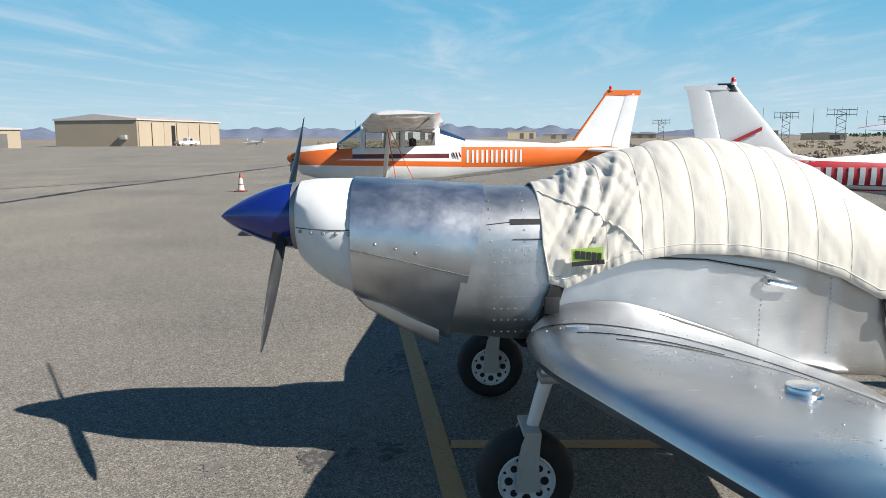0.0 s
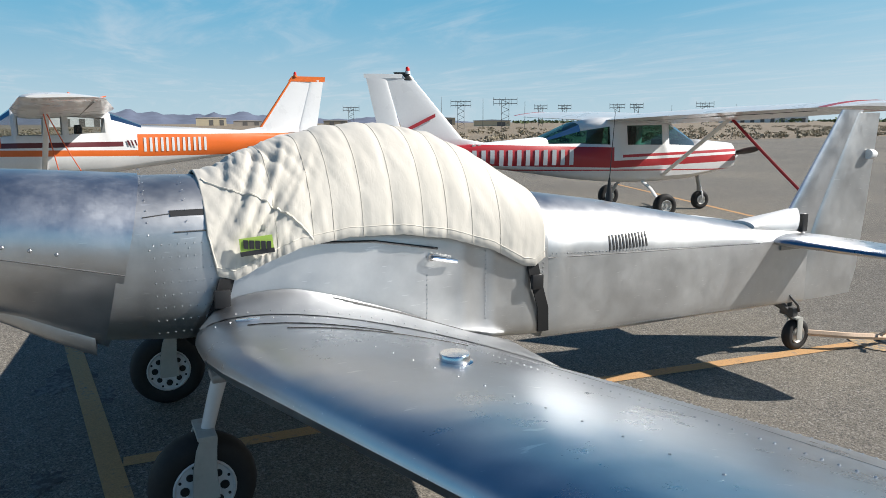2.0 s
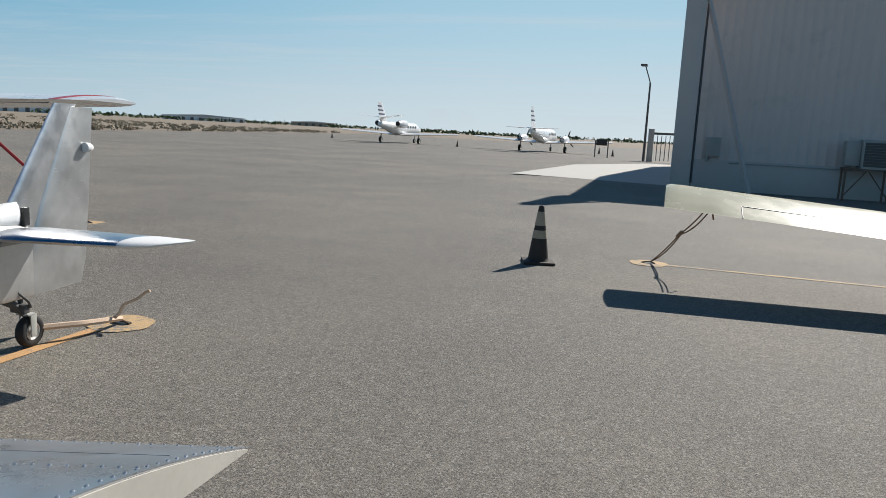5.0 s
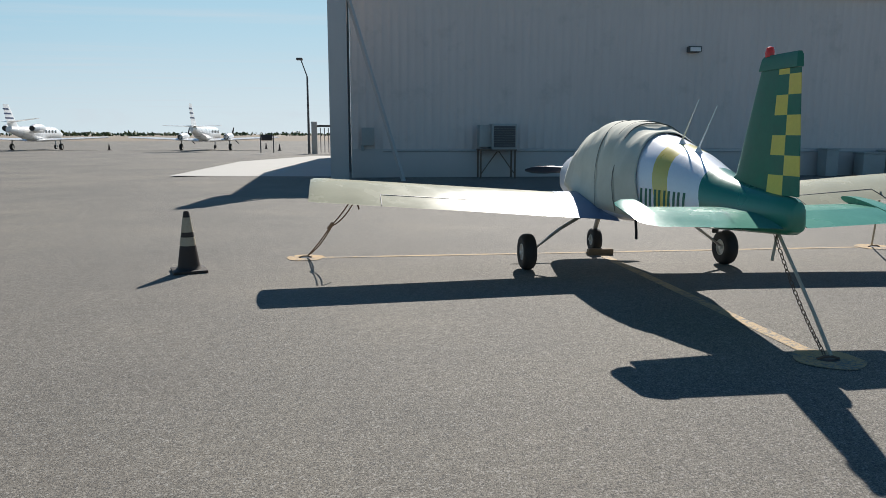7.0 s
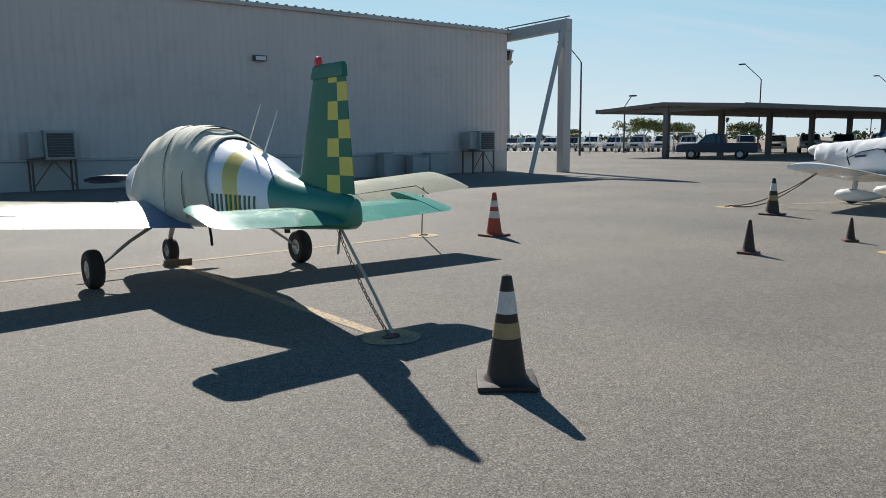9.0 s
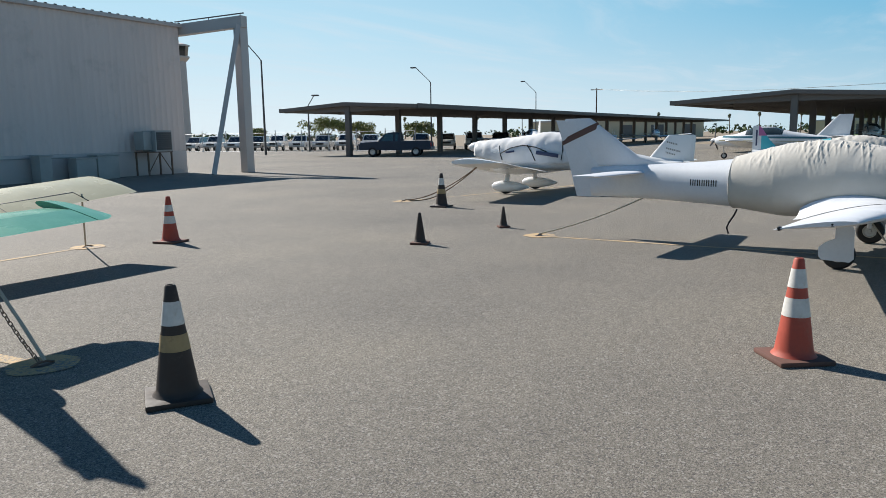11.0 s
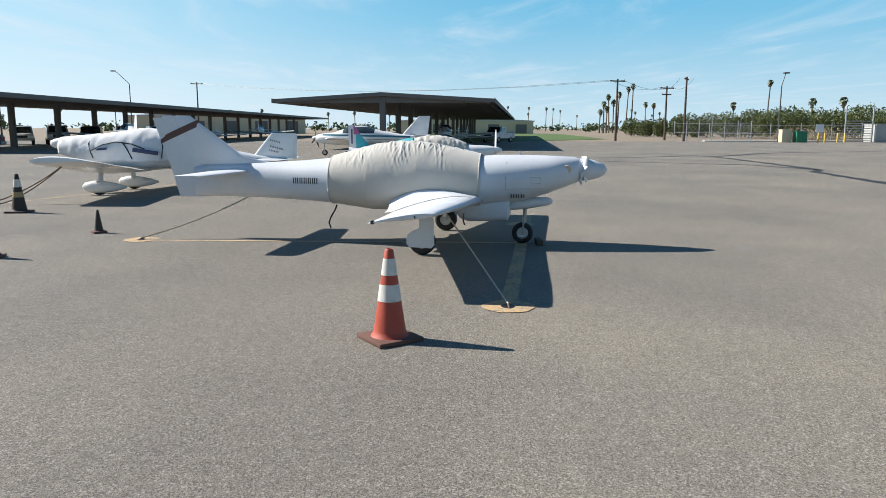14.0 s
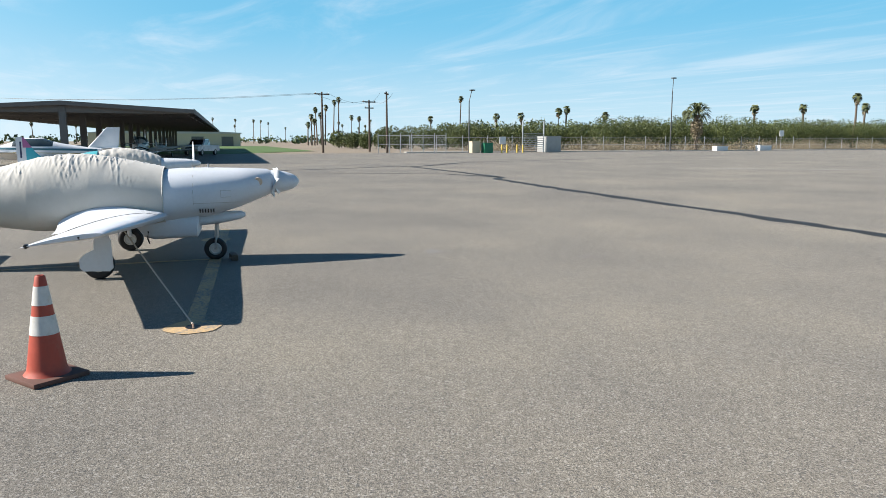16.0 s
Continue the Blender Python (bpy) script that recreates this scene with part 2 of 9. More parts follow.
def ramp(t, value, stops):
    r = t.nodes.new("ShaderNodeValToRGB")
    r.color_ramp.elements[0].position, r.color_ramp.elements[0].color = stops[0][0], (*stops[0][1], 1)
    r.color_ramp.elements[1].position, r.color_ramp.elements[1].color = stops[-1][0], (*stops[-1][1], 1)
    for p, c in stops[1:-1]:
        e = r.color_ramp.elements.new(p)
        e.color = (*c, 1)
    t.links.new(value, r.inputs[0])
    return r.outputs[0]


def mixc(t, fac, a, b, mode="MIX"):
    n = t.nodes.new("ShaderNodeMix")
    n.data_type, n.blend_type = "RGBA", mode
    for s, v in ((n.inputs[0], fac), (n.inputs[6], a), (n.inputs[7], b)):
        if isinstance(v, (int, float)):
            s.default_value = v
        elif isinstance(v, tuple):
            s.default_value = (*v, 1)
        else:
            t.links.new(v, s)
    return n.outputs[2]


def calc(t, op, a, b=0.0, c=0.0):
    n = t.nodes.new("ShaderNodeMath")
    n.operation = op
    for s, v in zip(n.inputs, (a, b, c)):
        if isinstance(v, (int, float)):
            s.default_value = v
        else:
            t.links.new(v, s)
    return n.outputs[0]


def bumped(t, b, height, strength, distance=0.01):
    n = t.nodes.new("ShaderNodeBump")
    n.inputs["Strength"].default_value = strength
    n.inputs["Distance"].default_value = distance
    t.links.new(height, n.inputs["Height"])
    t.links.new(n.outputs[0], b.inputs["Normal"])


def surface(name, color, rough=0.5, metal=0.0, big=(1.5, 0.12), fine=(40.0, 0.08), bump=(60.0, 0.0), rough_var=0.12, bands=(), stretch=None, dirt=None, coat=0.0):
    """Paint, metal, cloth and the like: two scales of variation, gloss variation, relief, painted bands and a stain colour."""
    m, t, b = node_tree(name)
    xyz = t.nodes.new("ShaderNodeTexCoord").outputs["Object"]
    a = tex(t, "ShaderNodeTexNoise", big[0], xyz, 5.0, stretch=stretch)
    f = tex(t, "ShaderNodeTexNoise", fine[0], xyz, 3.0, stretch=stretch)
    col = color
    if bands:
        sep = t.nodes.new("ShaderNodeSeparateXYZ")
        t.links.new(xyz, sep.inputs[0])
        for lo, hi, y0, y1, slope, c in bands:
            z = calc(t, "MULTIPLY_ADD", sep.outputs[1], -slope, sep.outputs[2])
            k = calc(t, "MULTIPLY", calc(t, "GREATER_THAN", z, lo), calc(t, "LESS_THAN", z, hi))
            k = calc(t, "MULTIPLY", k, calc(t, "MULTIPLY", calc(t, "GREATER_THAN", sep.outputs[1], y0), calc(t, "LESS_THAN", sep.outputs[1], y1)))
            col = mixc(t, k, col, c)
    va = ramp(t, a.outputs[0], [(0.25, (1 - big[1],) * 3), (0.75, (1.0, 1.0, 1.0))])
    vf = ramp(t, f.outputs[0], [(0.3, (1 - fine[1],) * 3), (0.7, (1.0, 1.0, 1.0))])
    col = mixc(t, 1.0, mixc(t, 1.0, col, va, "MULTIPLY"), vf, "MULTIPLY")
    if dirt:
        d = tex(t, "ShaderNodeTexNoise", dirt[1], xyz, 6.0, 0.7)
        k = t.nodes.new("ShaderNodeMapRange")
        k.inputs[1].default_value, k.inputs[2].default_value, k.inputs[4].default_value = 0.56, 0.74, dirt[2]
        t.links.new(d.outputs[0], k.inputs[0])
        col = mixc(t, k.outputs[0], col, dirt[0])
    t.links.new(col, b.inputs["Base Color"])
    r = t.nodes.new("ShaderNodeMapRange")
    r.inputs[1].default_value, r.inputs[2].default_value = 0.3, 0.7
    r.inputs[3].default_value, r.inputs[4].default_value = max(0.02, rough - rough_var), min(1.0, rough + rough_var)
    t.links.new(a.outputs[0], r.inputs[0])
    t.links.new(r.outputs[0], b.inputs["Roughness"])
    b.inputs["Metallic"].default_value = metal
    b.inputs["Coat Weight"].default_value = coat
    if bump[1]:
        g = tex(t, "ShaderNodeTexNoise", bump[0], xyz, 4.0, stretch=stretch)
        bumped(t, b, g.outputs[0], bump[1], bump[2] if len(bump) > 2 else 0.01)
    return m


def pane(name, tint, gloss=1.0):
    """Thin glass: tinted clear with a mirror gloss."""
    m = bpy.data.materials.new(name)
    m.use_nodes = True
    t = m.node_tree
    t.nodes.clear()
    out = t.nodes.new("ShaderNodeOutputMaterial")
    c = t.nodes.new("ShaderNodeBsdfTransparent")
    c.inputs[0].default_value = (*tint, 1)
    g = t.nodes.new("ShaderNodeBsdfGlossy")
    g.inputs["Roughness"].default_value = 0.03
    f = t.nodes.new("ShaderNodeFresnel")
    f.inputs[0].default_value = 1.5
    x = t.nodes.new("ShaderNodeMixShader")
    t.links.new(f.outputs[0], x.inputs[0])
    t.links.new(c.outputs[0], x.inputs[1])
    t.links.new(g.outputs[0], x.inputs[2])
    t.links.new(x.outputs[0], out.inputs[0])
    MAT[name] = m
    return m


def asphalt():
    m, t, b = node_tree("asphalt")
    xyz = t.nodes.new("ShaderNodeTexCoord").outputs["Object"]
    grit = tex(t, "ShaderNodeTexNoise", 130.0, xyz, 3.0, 0.8)
    chips = tex(t, "ShaderNodeTexVoronoi", 95.0, xyz)
    patch = tex(t, "ShaderNodeTexNoise", 0.22, xyz, 6.0, 0.62)
    streak = tex(t, "ShaderNodeTexNoise", 0.5, xyz, 5.0, 0.6, stretch=(0.12, 1.0, 1.0))
    stain = tex(t, "ShaderNodeTexNoise", 0.9, xyz, 7.0, 0.7)
    col = ramp(t, grit.outputs[0], [(0.34, (0.030, 0.027, 0.023)), (0.41, (0.105, 0.097, 0.082)), (0.47, (0.210, 0.192, 0.163)), (0.60, (0.256, 0.234, 0.199)), (0.72, (0.52, 0.485, 0.42))])
    clump = tex(t, "ShaderNodeTexNoise", 64.0, xyz, 3.0, 0.8)
    mottle = tex(t, "ShaderNodeTexNoise", 13.0, xyz, 4.0, 0.75)
    col = mixc(t, 1.0, col, ramp(t, clump.outputs[0], [(0.36, (0.58, 0.57, 0.56)), (0.50, (0.98, 0.98, 0.98)), (0.65, (1.42, 1.41, 1.40))]), "MULTIPLY")
    col = mixc(t, 1.0, col, ramp(t, mottle.outputs[0], [(0.36, (0.84, 0.83, 0.82)), (0.64, (1.13, 1.13, 1.13))]), "MULTIPLY")
    sep = t.nodes.new("ShaderNodeSeparateColor")
    t.links.new(chips.outputs["Color"], sep.inputs[0])
    bright = calc(t, "GREATER_THAN", sep.outputs[0], 0.93)
    col = mixc(t, calc(t, "MULTIPLY", bright, 0.5), col, (0.44, 0.42, 0.385))
    dark = calc(t, "LESS_THAN", sep.outputs[1], 0.12)
    col = mixc(t, calc(t, "MULTIPLY", dark, 0.65), col, (0.075, 0.072, 0.07))
    col = mixc(t, 1.0, col, ramp(t, patch.outputs[0], [(0.30, (0.78, 0.78, 0.79)), (0.50, (0.97, 0.965, 0.955)), (0.70, (1.16, 1.14, 1.08))]), "MULTIPLY")
    col = mixc(t, 1.0, col, ramp(t, streak.outputs[0], [(0.30, (0.93, 0.93, 0.94)), (0.70, (1.05, 1.04, 1.03))]), "MULTIPLY")
    k = t.nodes.new("ShaderNodeMapRange")
    k.inputs[1].default_value, k.inputs[2].default_value, k.inputs[4].default_value = 0.66, 0.80, 0.45
    t.links.new(stain.outputs[0], k.inputs[0])
    col = mixc(t, k.outputs[0], col, (0.10, 0.085, 0.075))
    t.links.new(col, b.inputs["Base Color"])
    b.inputs["Roughness"].default_value = 0.82
    b.inputs["Diffuse Roughness"].default_value = 0.2
    b.inputs["Specular IOR Level"].default_value = 0.33
    bumped(t, b, calc(t, "ADD", grit.outputs[0], clump.outputs[0]), 0.45, 0.012)
    return m


def worn_paint(name, color, under=(0.22, 0.21, 0.195), worn=0.5):
    m, t, b = node_tree(name)
    xyz = t.nodes.new("ShaderNodeTexCoord").outputs["Object"]
    a = tex(t, "ShaderNodeTexNoise", 26.0, xyz, 6.0, 0.75)
    c = tex(t, "ShaderNodeTexNoise", 2.2, xyz, 4.0)
    s = calc(t, "ADD", a.outputs[0], calc(t, "MULTIPLY", calc(t, "SUBTRACT", c.outputs[0], 0.5), 0.5))
    k = t.nodes.new("ShaderNodeMapRange")
    k.inputs[1].default_value, k.inputs[2].default_value = worn - 0.05, worn + 0.08
    t.links.new(s, k.inputs[0])
    g = tex(t, "ShaderNodeTexNoise", 120.0, xyz, 3.0, 0.8)
    col = mixc(t, k.outputs[0], color, under)
    col = mixc(t, 1.0, col, ramp(t, g.outputs[0], [(0.3, (0.7,) * 3), (0.7, (1.08,) * 3)]), "MULTIPLY")
    t.links.new(col, b.inputs["Base Color"])
    b.inputs["Roughness"].default_value = 0.85
    bumped(t, b, g.outputs[0], 0.5, 0.006)
    return m


def aluminium(name, color, rough, grain=(2.0, 60.0, 2.0), dull=0.35):
    m, t, b = node_tree(name)
    xyz = t.nodes.new("ShaderNodeTexCoord").outputs["Object"]
    a = tex(t, "ShaderNodeTexNoise", 2.6, xyz, 6.0, 0.62)
    c = tex(t, "ShaderNodeTexNoise", 9.0, xyz, 5.0, 0.7)
    s = tex(t, "ShaderNodeTexNoise", 6.0, xyz, 4.0, 0.7, stretch=grain)
    w = tex(t, "ShaderNodeTexNoise", 3.2, xyz, 2.0, 0.5)
    col = mixc(t, 1.0, color, ramp(t, a.outputs[0], [(0.3, (0.86, 0.86, 0.87)), (0.7, (1.0, 1.0, 1.0))]), "MULTIPLY")
    col = mixc(t, 1.0, col, ramp(t, c.outputs[0], [(0.35, (0.92, 0.92, 0.92)), (0.65, (1.0, 1.0, 1.0))]), "MULTIPLY")
    t.links.new(col, b.inputs["Base Color"])
    b.inputs["Metallic"].default_value = 1.0
    r = t.nodes.new("ShaderNodeMapRange")
    r.inputs[1].default_value, r.inputs[2].default_value = 0.3, 0.72
    r.inputs[3].default_value, r.inputs[4].default_value = rough, rough + dull
    t.links.new(calc(t, "ADD", calc(t, "MULTIPLY", a.outputs[0], 0.62), calc(t, "ADD", calc(t, "MULTIPLY", c.outputs[0], 0.30), calc(t, "MULTIPLY", s.outputs[0], 0.08))), r.inputs[0])
    t.links.new(r.outputs[0], b.inputs["Roughness"])
    mark = tex(t, "ShaderNodeTexNoise", 5.0, xyz, 2.0, 0.5, stretch=(9.0, 2.2, 24.0))
    line = t.nodes.new("ShaderNodeMapRange")
    line.inputs[1].default_value, line.inputs[2].default_value, line.inputs[4].default_value = 0.70, 0.74, 0.45
    t.links.new(mark.outputs[0], line.inputs[0])
    t.links.new(mixc(t, line.outputs[0], col, (0.93, 0.93, 0.92)), b.inputs["Base Color"])
    h = calc(t, "ADD", calc(t, "MULTIPLY", w.outputs[0], 1.0), calc(t, "MULTIPLY", s.outputs[0], 0.002))
    bumped(t, b, h, 0.35, 0.02)
    return m


def cloth(name, color, crease=(7.0, 0.8), shade=0.12):
    m, t, b = node_tree(name)
    xyz = t.nodes.new("ShaderNodeTexCoord").outputs["Object"]
    a = tex(t, "ShaderNodeTexNoise", 3.0, xyz, 5.0, 0.6)
    w = tex(t, "ShaderNodeTexNoise", crease[0], xyz, 3.0, 0.55, stretch=(1.0, 1.6, 0.8))
    f = tex(t, "ShaderNodeTexNoise", 220.0, xyz, 2.0)
    col = mixc(t, 1.0, color, ramp(t, a.outputs[0], [(0.3, (1 - shade, 1 - shade, 1 - shade * 1.15)), (0.7, (1.0, 1.0, 1.0))]), "MULTIPLY")
    t.links.new(col, b.inputs["Base Color"])
    b.inputs["Roughness"].default_value = 0.85
    b.inputs["Sheen Weight"].default_value = 0.15
    fold = calc(t, "POWER", calc(t, "ABSOLUTE", calc(t, "SUBTRACT", w.outputs[0], 0.5)), 0.6)
    h = calc(t, "ADD", fold, calc(t, "MULTIPLY", f.outputs[0], 0.05))
    bumped(t, b, h, crease[1], 0.02)
    return m


def leafy(name, dark, light):
    m, t, b = node_tree(name)
    g = t.nodes.new("ShaderNodeNewGeometry")
    xyz = t.nodes.new("ShaderNodeTexCoord").outputs["Object"]
    n = tex(t, "ShaderNodeTexNoise", 0.8, xyz, 3.0)
    k = calc(t, "ADD", calc(t, "MULTIPLY", g.outputs["Random Per Island"], 0.6), calc(t, "MULTIPLY", n.outputs[0], 0.4))
    t.links.new(ramp(t, k, [(0.15, dark), (0.85, light)]), b.inputs["Base Color"])
    b.inputs["Roughness"].default_value = 0.6
    b.inputs["Subsurface Weight"].default_value = 0.0
    return m


asphalt()
aluminium("aluminium", (0.76, 0.775, 0.79), 0.22, (2.0, 40.0, 2.0), 0.34)
aluminium("wing_aluminium", (0.60, 0.625, 0.66), 0.23, (40.0, 3.0, 3.0), 0.14)
aluminium("brushed_aluminium", (0.58, 0.595, 0.61), 0.30, (3.0, 30.0, 3.0), 0.22)
aluminium("dull_aluminium", (0.67, 0.672, 0.665), 0.34, (3.0, 40.0, 3.0), 0.22)
surface("white_paint", (0.75, 0.755, 0.755), 0.32, big=(2.0, 0.06), fine=(30.0, 0.03), coat=0.3)
surface("chalky_white", (0.78, 0.78, 0.77), 0.55, big=(1.6, 0.08), fine=(24.0, 0.05), dirt=((0.5, 0.47, 0.42), 2.0, 0.25))
# white skin dimmed and blued: shade on the side in view, put into the colour
surface("shaded_white", (0.63, 0.655, 0.69), 0.45, big=(1.6, 0.08), fine=(24.0, 0.05))
surface("blue_paint", (0.008, 0.026, 0.22), 0.22, big=(3.0, 0.12), coat=0.6)
surface("orange_paint", (0.75, 0.16, 0.025), 0.38, big=(2.0, 0.15), fine=(25.0, 0.08))
surface("red_paint", (0.48, 0.030, 0.035), 0.38, big=(2.0, 0.12))
surface("maroon_paint", (0.13, 0.02, 0.025), 0.4)
surface("green_paint", (0.016, 0.18, 0.11), 0.5, big=(3.0, 0.35), fine=(14.0, 0.15))
surface("yellow_paint", (0.80, 0.62, 0.12), 0.55, big=(3.0, 0.12))
surface("cream_paint", (0.53, 0.50, 0.35), 0.26, rough_var=0.05, big=(2.0, 0.10), fine=(30.0, 0.05))
surface("turquoise_paint", (0.09, 0.42, 0.46), 0.4)
surface("dark_blue_paint", (0.02, 0.035, 0.10), 0.4)
surface("black", (0.012, 0.012, 0.013), 0.5)
surface("prop_black", (0.025, 0.026, 0.03), 0.36, big=(4.0, 0.25))
surface("strap_black", (0.010, 0.010, 0.011), 0.75, fine=(120.0, 0.2))
surface("rubber", (0.022, 0.021, 0.021), 0.75, big=(8.0, 0.3), fine=(60.0, 0.2), bump=(80.0, 0.3, 0.003))
surface("wheel_metal", (0.62, 0.62, 0.60), 0.4, metal=0.6, big=(8.0, 0.25))
surface("gear_grey", (0.50, 0.50, 0.46), 0.45, big=(6.0, 0.2), dirt=((0.25, 0.16, 0.10), 9.0, 0.5))
surface("chrome", (0.85, 0.85, 0.86), 0.14, metal=1.0)
surface("steel", (0.42, 0.42, 0.41), 0.5, metal=0.7, big=(5.0, 0.2))
surface("rust_steel", (0.20, 0.13, 0.09), 0.8, big=(9.0, 0.4))
surface("galvanised", (0.45, 0.47, 0.48), 0.5, metal=0.6)
surface("wood_pole", (0.12, 0.085, 0.06), 0.85, big=(3.0, 0.3), fine=(30.0, 0.3))
surface("red_strap", (0.42, 0.02, 0.035), 0.7, fine=(90.0, 0.3))
surface("orange_strap", (0.75, 0.13, 0.04), 0.7)
surface("pale_rope", (0.55, 0.50, 0.40), 0.9, fine=(200.0, 0.3))
surface("peach_strap", (0.70, 0.52, 0.38), 0.8, fine=(90.0, 0.2))
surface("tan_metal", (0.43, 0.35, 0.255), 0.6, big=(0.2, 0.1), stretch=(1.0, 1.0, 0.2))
# darker copy of tan_metal: the hangar walls' shade put into the colour
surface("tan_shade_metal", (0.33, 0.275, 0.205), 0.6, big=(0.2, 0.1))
surface("hangar_metal", (0.69, 0.60, 0.56), 0.5, big=(0.35, 0.14), fine=(6.0, 0.05), stretch=(1.0, 1.0, 0.12), dirt=((0.36, 0.34, 0.31), 0.8, 0.4))
surface("hangar_trim", (0.53, 0.49, 0.47), 0.45, big=(0.5, 0.1))
surface("dark_metal", (0.10, 0.10, 0.10), 0.6, big=(2.0, 0.3))
surface("unit_grey", (0.42, 0.42, 0.40), 0.55, big=(2.0, 0.2))
surface("shade_roof", (0.26, 0.235, 0.21), 0.65, big=(0.3, 0.15))
surface("shade_steel", (0.16, 0.15, 0.14), 0.65, big=(0.6, 0.2))
surface("concrete", (0.52, 0.50, 0.46), 0.85, big=(0.4, 0.12), fine=(30.0, 0.1), bump=(90.0, 0.2, 0.004))
surface("soil", (0.31, 0.25, 0.18), 0.95, big=(0.05, 0.3), fine=(1.5, 0.25), bump=(4.0, 0.6, 0.2), dirt=((0.24, 0.20, 0.13), 0.09, 0.7))
surface("grass_field", (0.10, 0.17, 0.035), 0.9, big=(0.12, 0.3), fine=(3.0, 0.3))
surface("tar", (0.030, 0.029, 0.028), 0.7, big=(2.0, 0.3), fine=(60.0, 0.3))
worn_paint("oil_stain", (0.075, 0.068, 0.06), worn=0.53)
worn_paint("brown_stain", (0.17, 0.145, 0.12), worn=0.47)
worn_paint("yellow_line", (0.60, 0.345, 0.15), worn=0.63)
worn_paint("pale_line", (0.52, 0.37, 0.20), worn=0.52)
worn_paint("ring_paint", (0.56, 0.38, 0.19), worn=0.53)
worn_paint("faded_white_line", (0.42, 0.41, 0.39), worn=0.50)
cloth("cream_canvas", (0.60, 0.565, 0.50), (9.0, 0.07), 0.08)
cloth("grey_canvas", (0.53, 0.505, 0.46), (6.0, 0.09), 0.12)
cloth("olive_canvas", (0.62, 0.60, 0.49), (5.0, 0.12), 0.14)
cloth("canvas_seam", (0.12, 0.115, 0.095), (5.0, 0.12), 0.14)
cloth("white_canvas", (0.66, 0.665, 0.68), (5.0, 0.12), 0.12)
surface("seam_thread", (0.44, 0.41, 0.35), 0.9)
surface("canvas_hem", (0.66, 0.62, 0.54), 0.9)
surface("cone_black", (0.048, 0.034, 0.027), 0.7, big=(9.0, 0.4), dirt=((0.12, 0.09, 0.06), 6.0, 0.7))
surface("cone_orange", (0.43, 0.066, 0.035), 0.6, big=(9.0, 0.25), dirt=((0.30, 0.10, 0.06), 7.0, 0.6))
surface("cone_white", (0.66, 0.64, 0.60), 0.6, big=(12.0, 0.25), dirt=((0.42, 0.36, 0.28), 14.0, 0.8))
surface("cone_amber", (0.42, 0.30, 0.14), 0.6, big=(12.0, 0.4), dirt=((0.15, 0.1, 0.06), 12.0, 0.9))
surface("cone_beige", (0.46, 0.39, 0.28), 0.65, big=(12.0, 0.3), dirt=((0.25, 0.19, 0.12), 12.0, 0.8))
surface("cone_base", (0.16, 0.075, 0.055), 0.8, big=(9.0, 0.4))
# blue-grey of the distant air put into the mountains' own colour
surface("hazed_mountain", (0.17, 0.20, 0.28), 1.0, big=(0.004, 0.3), fine=(0.02, 0.2))
surface("trunk", (0.17, 0.13, 0.095), 0.9, big=(4.0, 0.3))
surface("interior", (0.05, 0.05, 0.055), 0.8)
surface("red_lamp", (0.75, 0.03, 0.02), 0.2)
surface("tag_green", (0.34, 0.50, 0.08), 0.5)
surface("pickup_paint", (0.045, 0.062, 0.09), 0.5)
surface("sign_black", (0.02, 0.02, 0.022), 0.5)
surface("sign_white", (0.8, 0.8, 0.8), 0.5)
surface("box_green", (0.02, 0.20, 0.10), 0.5)
surface("bollard_yellow", (0.65, 0.45, 0.05), 0.5)
surface("beige_wall", (0.60, 0.51, 0.36), 0.8, big=(0.1, 0.1))
leafy("orchard_leaf", (0.026, 0.045, 0.009), (0.125, 0.145, 0.032))
leafy("palm_leaf", (0.035, 0.05, 0.02), (0.13, 0.14, 0.05))
leafy("dry_leaf", (0.17, 0.14, 0.085), (0.33, 0.27, 0.175))
leafy("scrub_leaf", (0.19, 0.16, 0.105), (0.31, 0.26, 0.18))
leafy("light_leaf", (0.075, 0.095, 0.022), (0.30, 0.30, 0.09))
leafy("tree_leaf", (0.025, 0.045, 0.012), (0.08, 0.12, 0.03))
pane("clear_glass", (0.80, 0.83, 0.82))
pane("green_glass", (0.20, 0.42, 0.36))
pane("dark_glass", (0.10, 0.12, 0.13))


# ---- ground ----
def west_edge(y):
    return float(np.interp(y, (-260, -80, -40, 0, 15, 50, 108, 190), (-280, -270, -140, -60, -45, -57, -72, -92)))


def ground_sheet():
    xs = [-4600, -2500, -1200, -600, -300, -150, -80, -40, -20] + [-14 + k for k in range(11)] + [0, 20, 60, 120, 300, 800, 2000, 4600]
    ys = [-4600, -2000, -800, -300, -100, 0, 100, 300, 800, 2000, 4600]
    verts = [(x, y, drop(x) - 0.035) for y in ys for x in xs]
    n = len(xs)
    faces = [(a * n + b, a * n + b + 1, (a + 1) * n + b + 1, (a + 1) * n + b) for a in range(len(ys) - 1) for b in range(n - 1)]
    tagged(raw("ground", verts, faces, MAT["soil"], smooth=True), "dry sandy desert soil round the airfield", "ground", kind="structure")


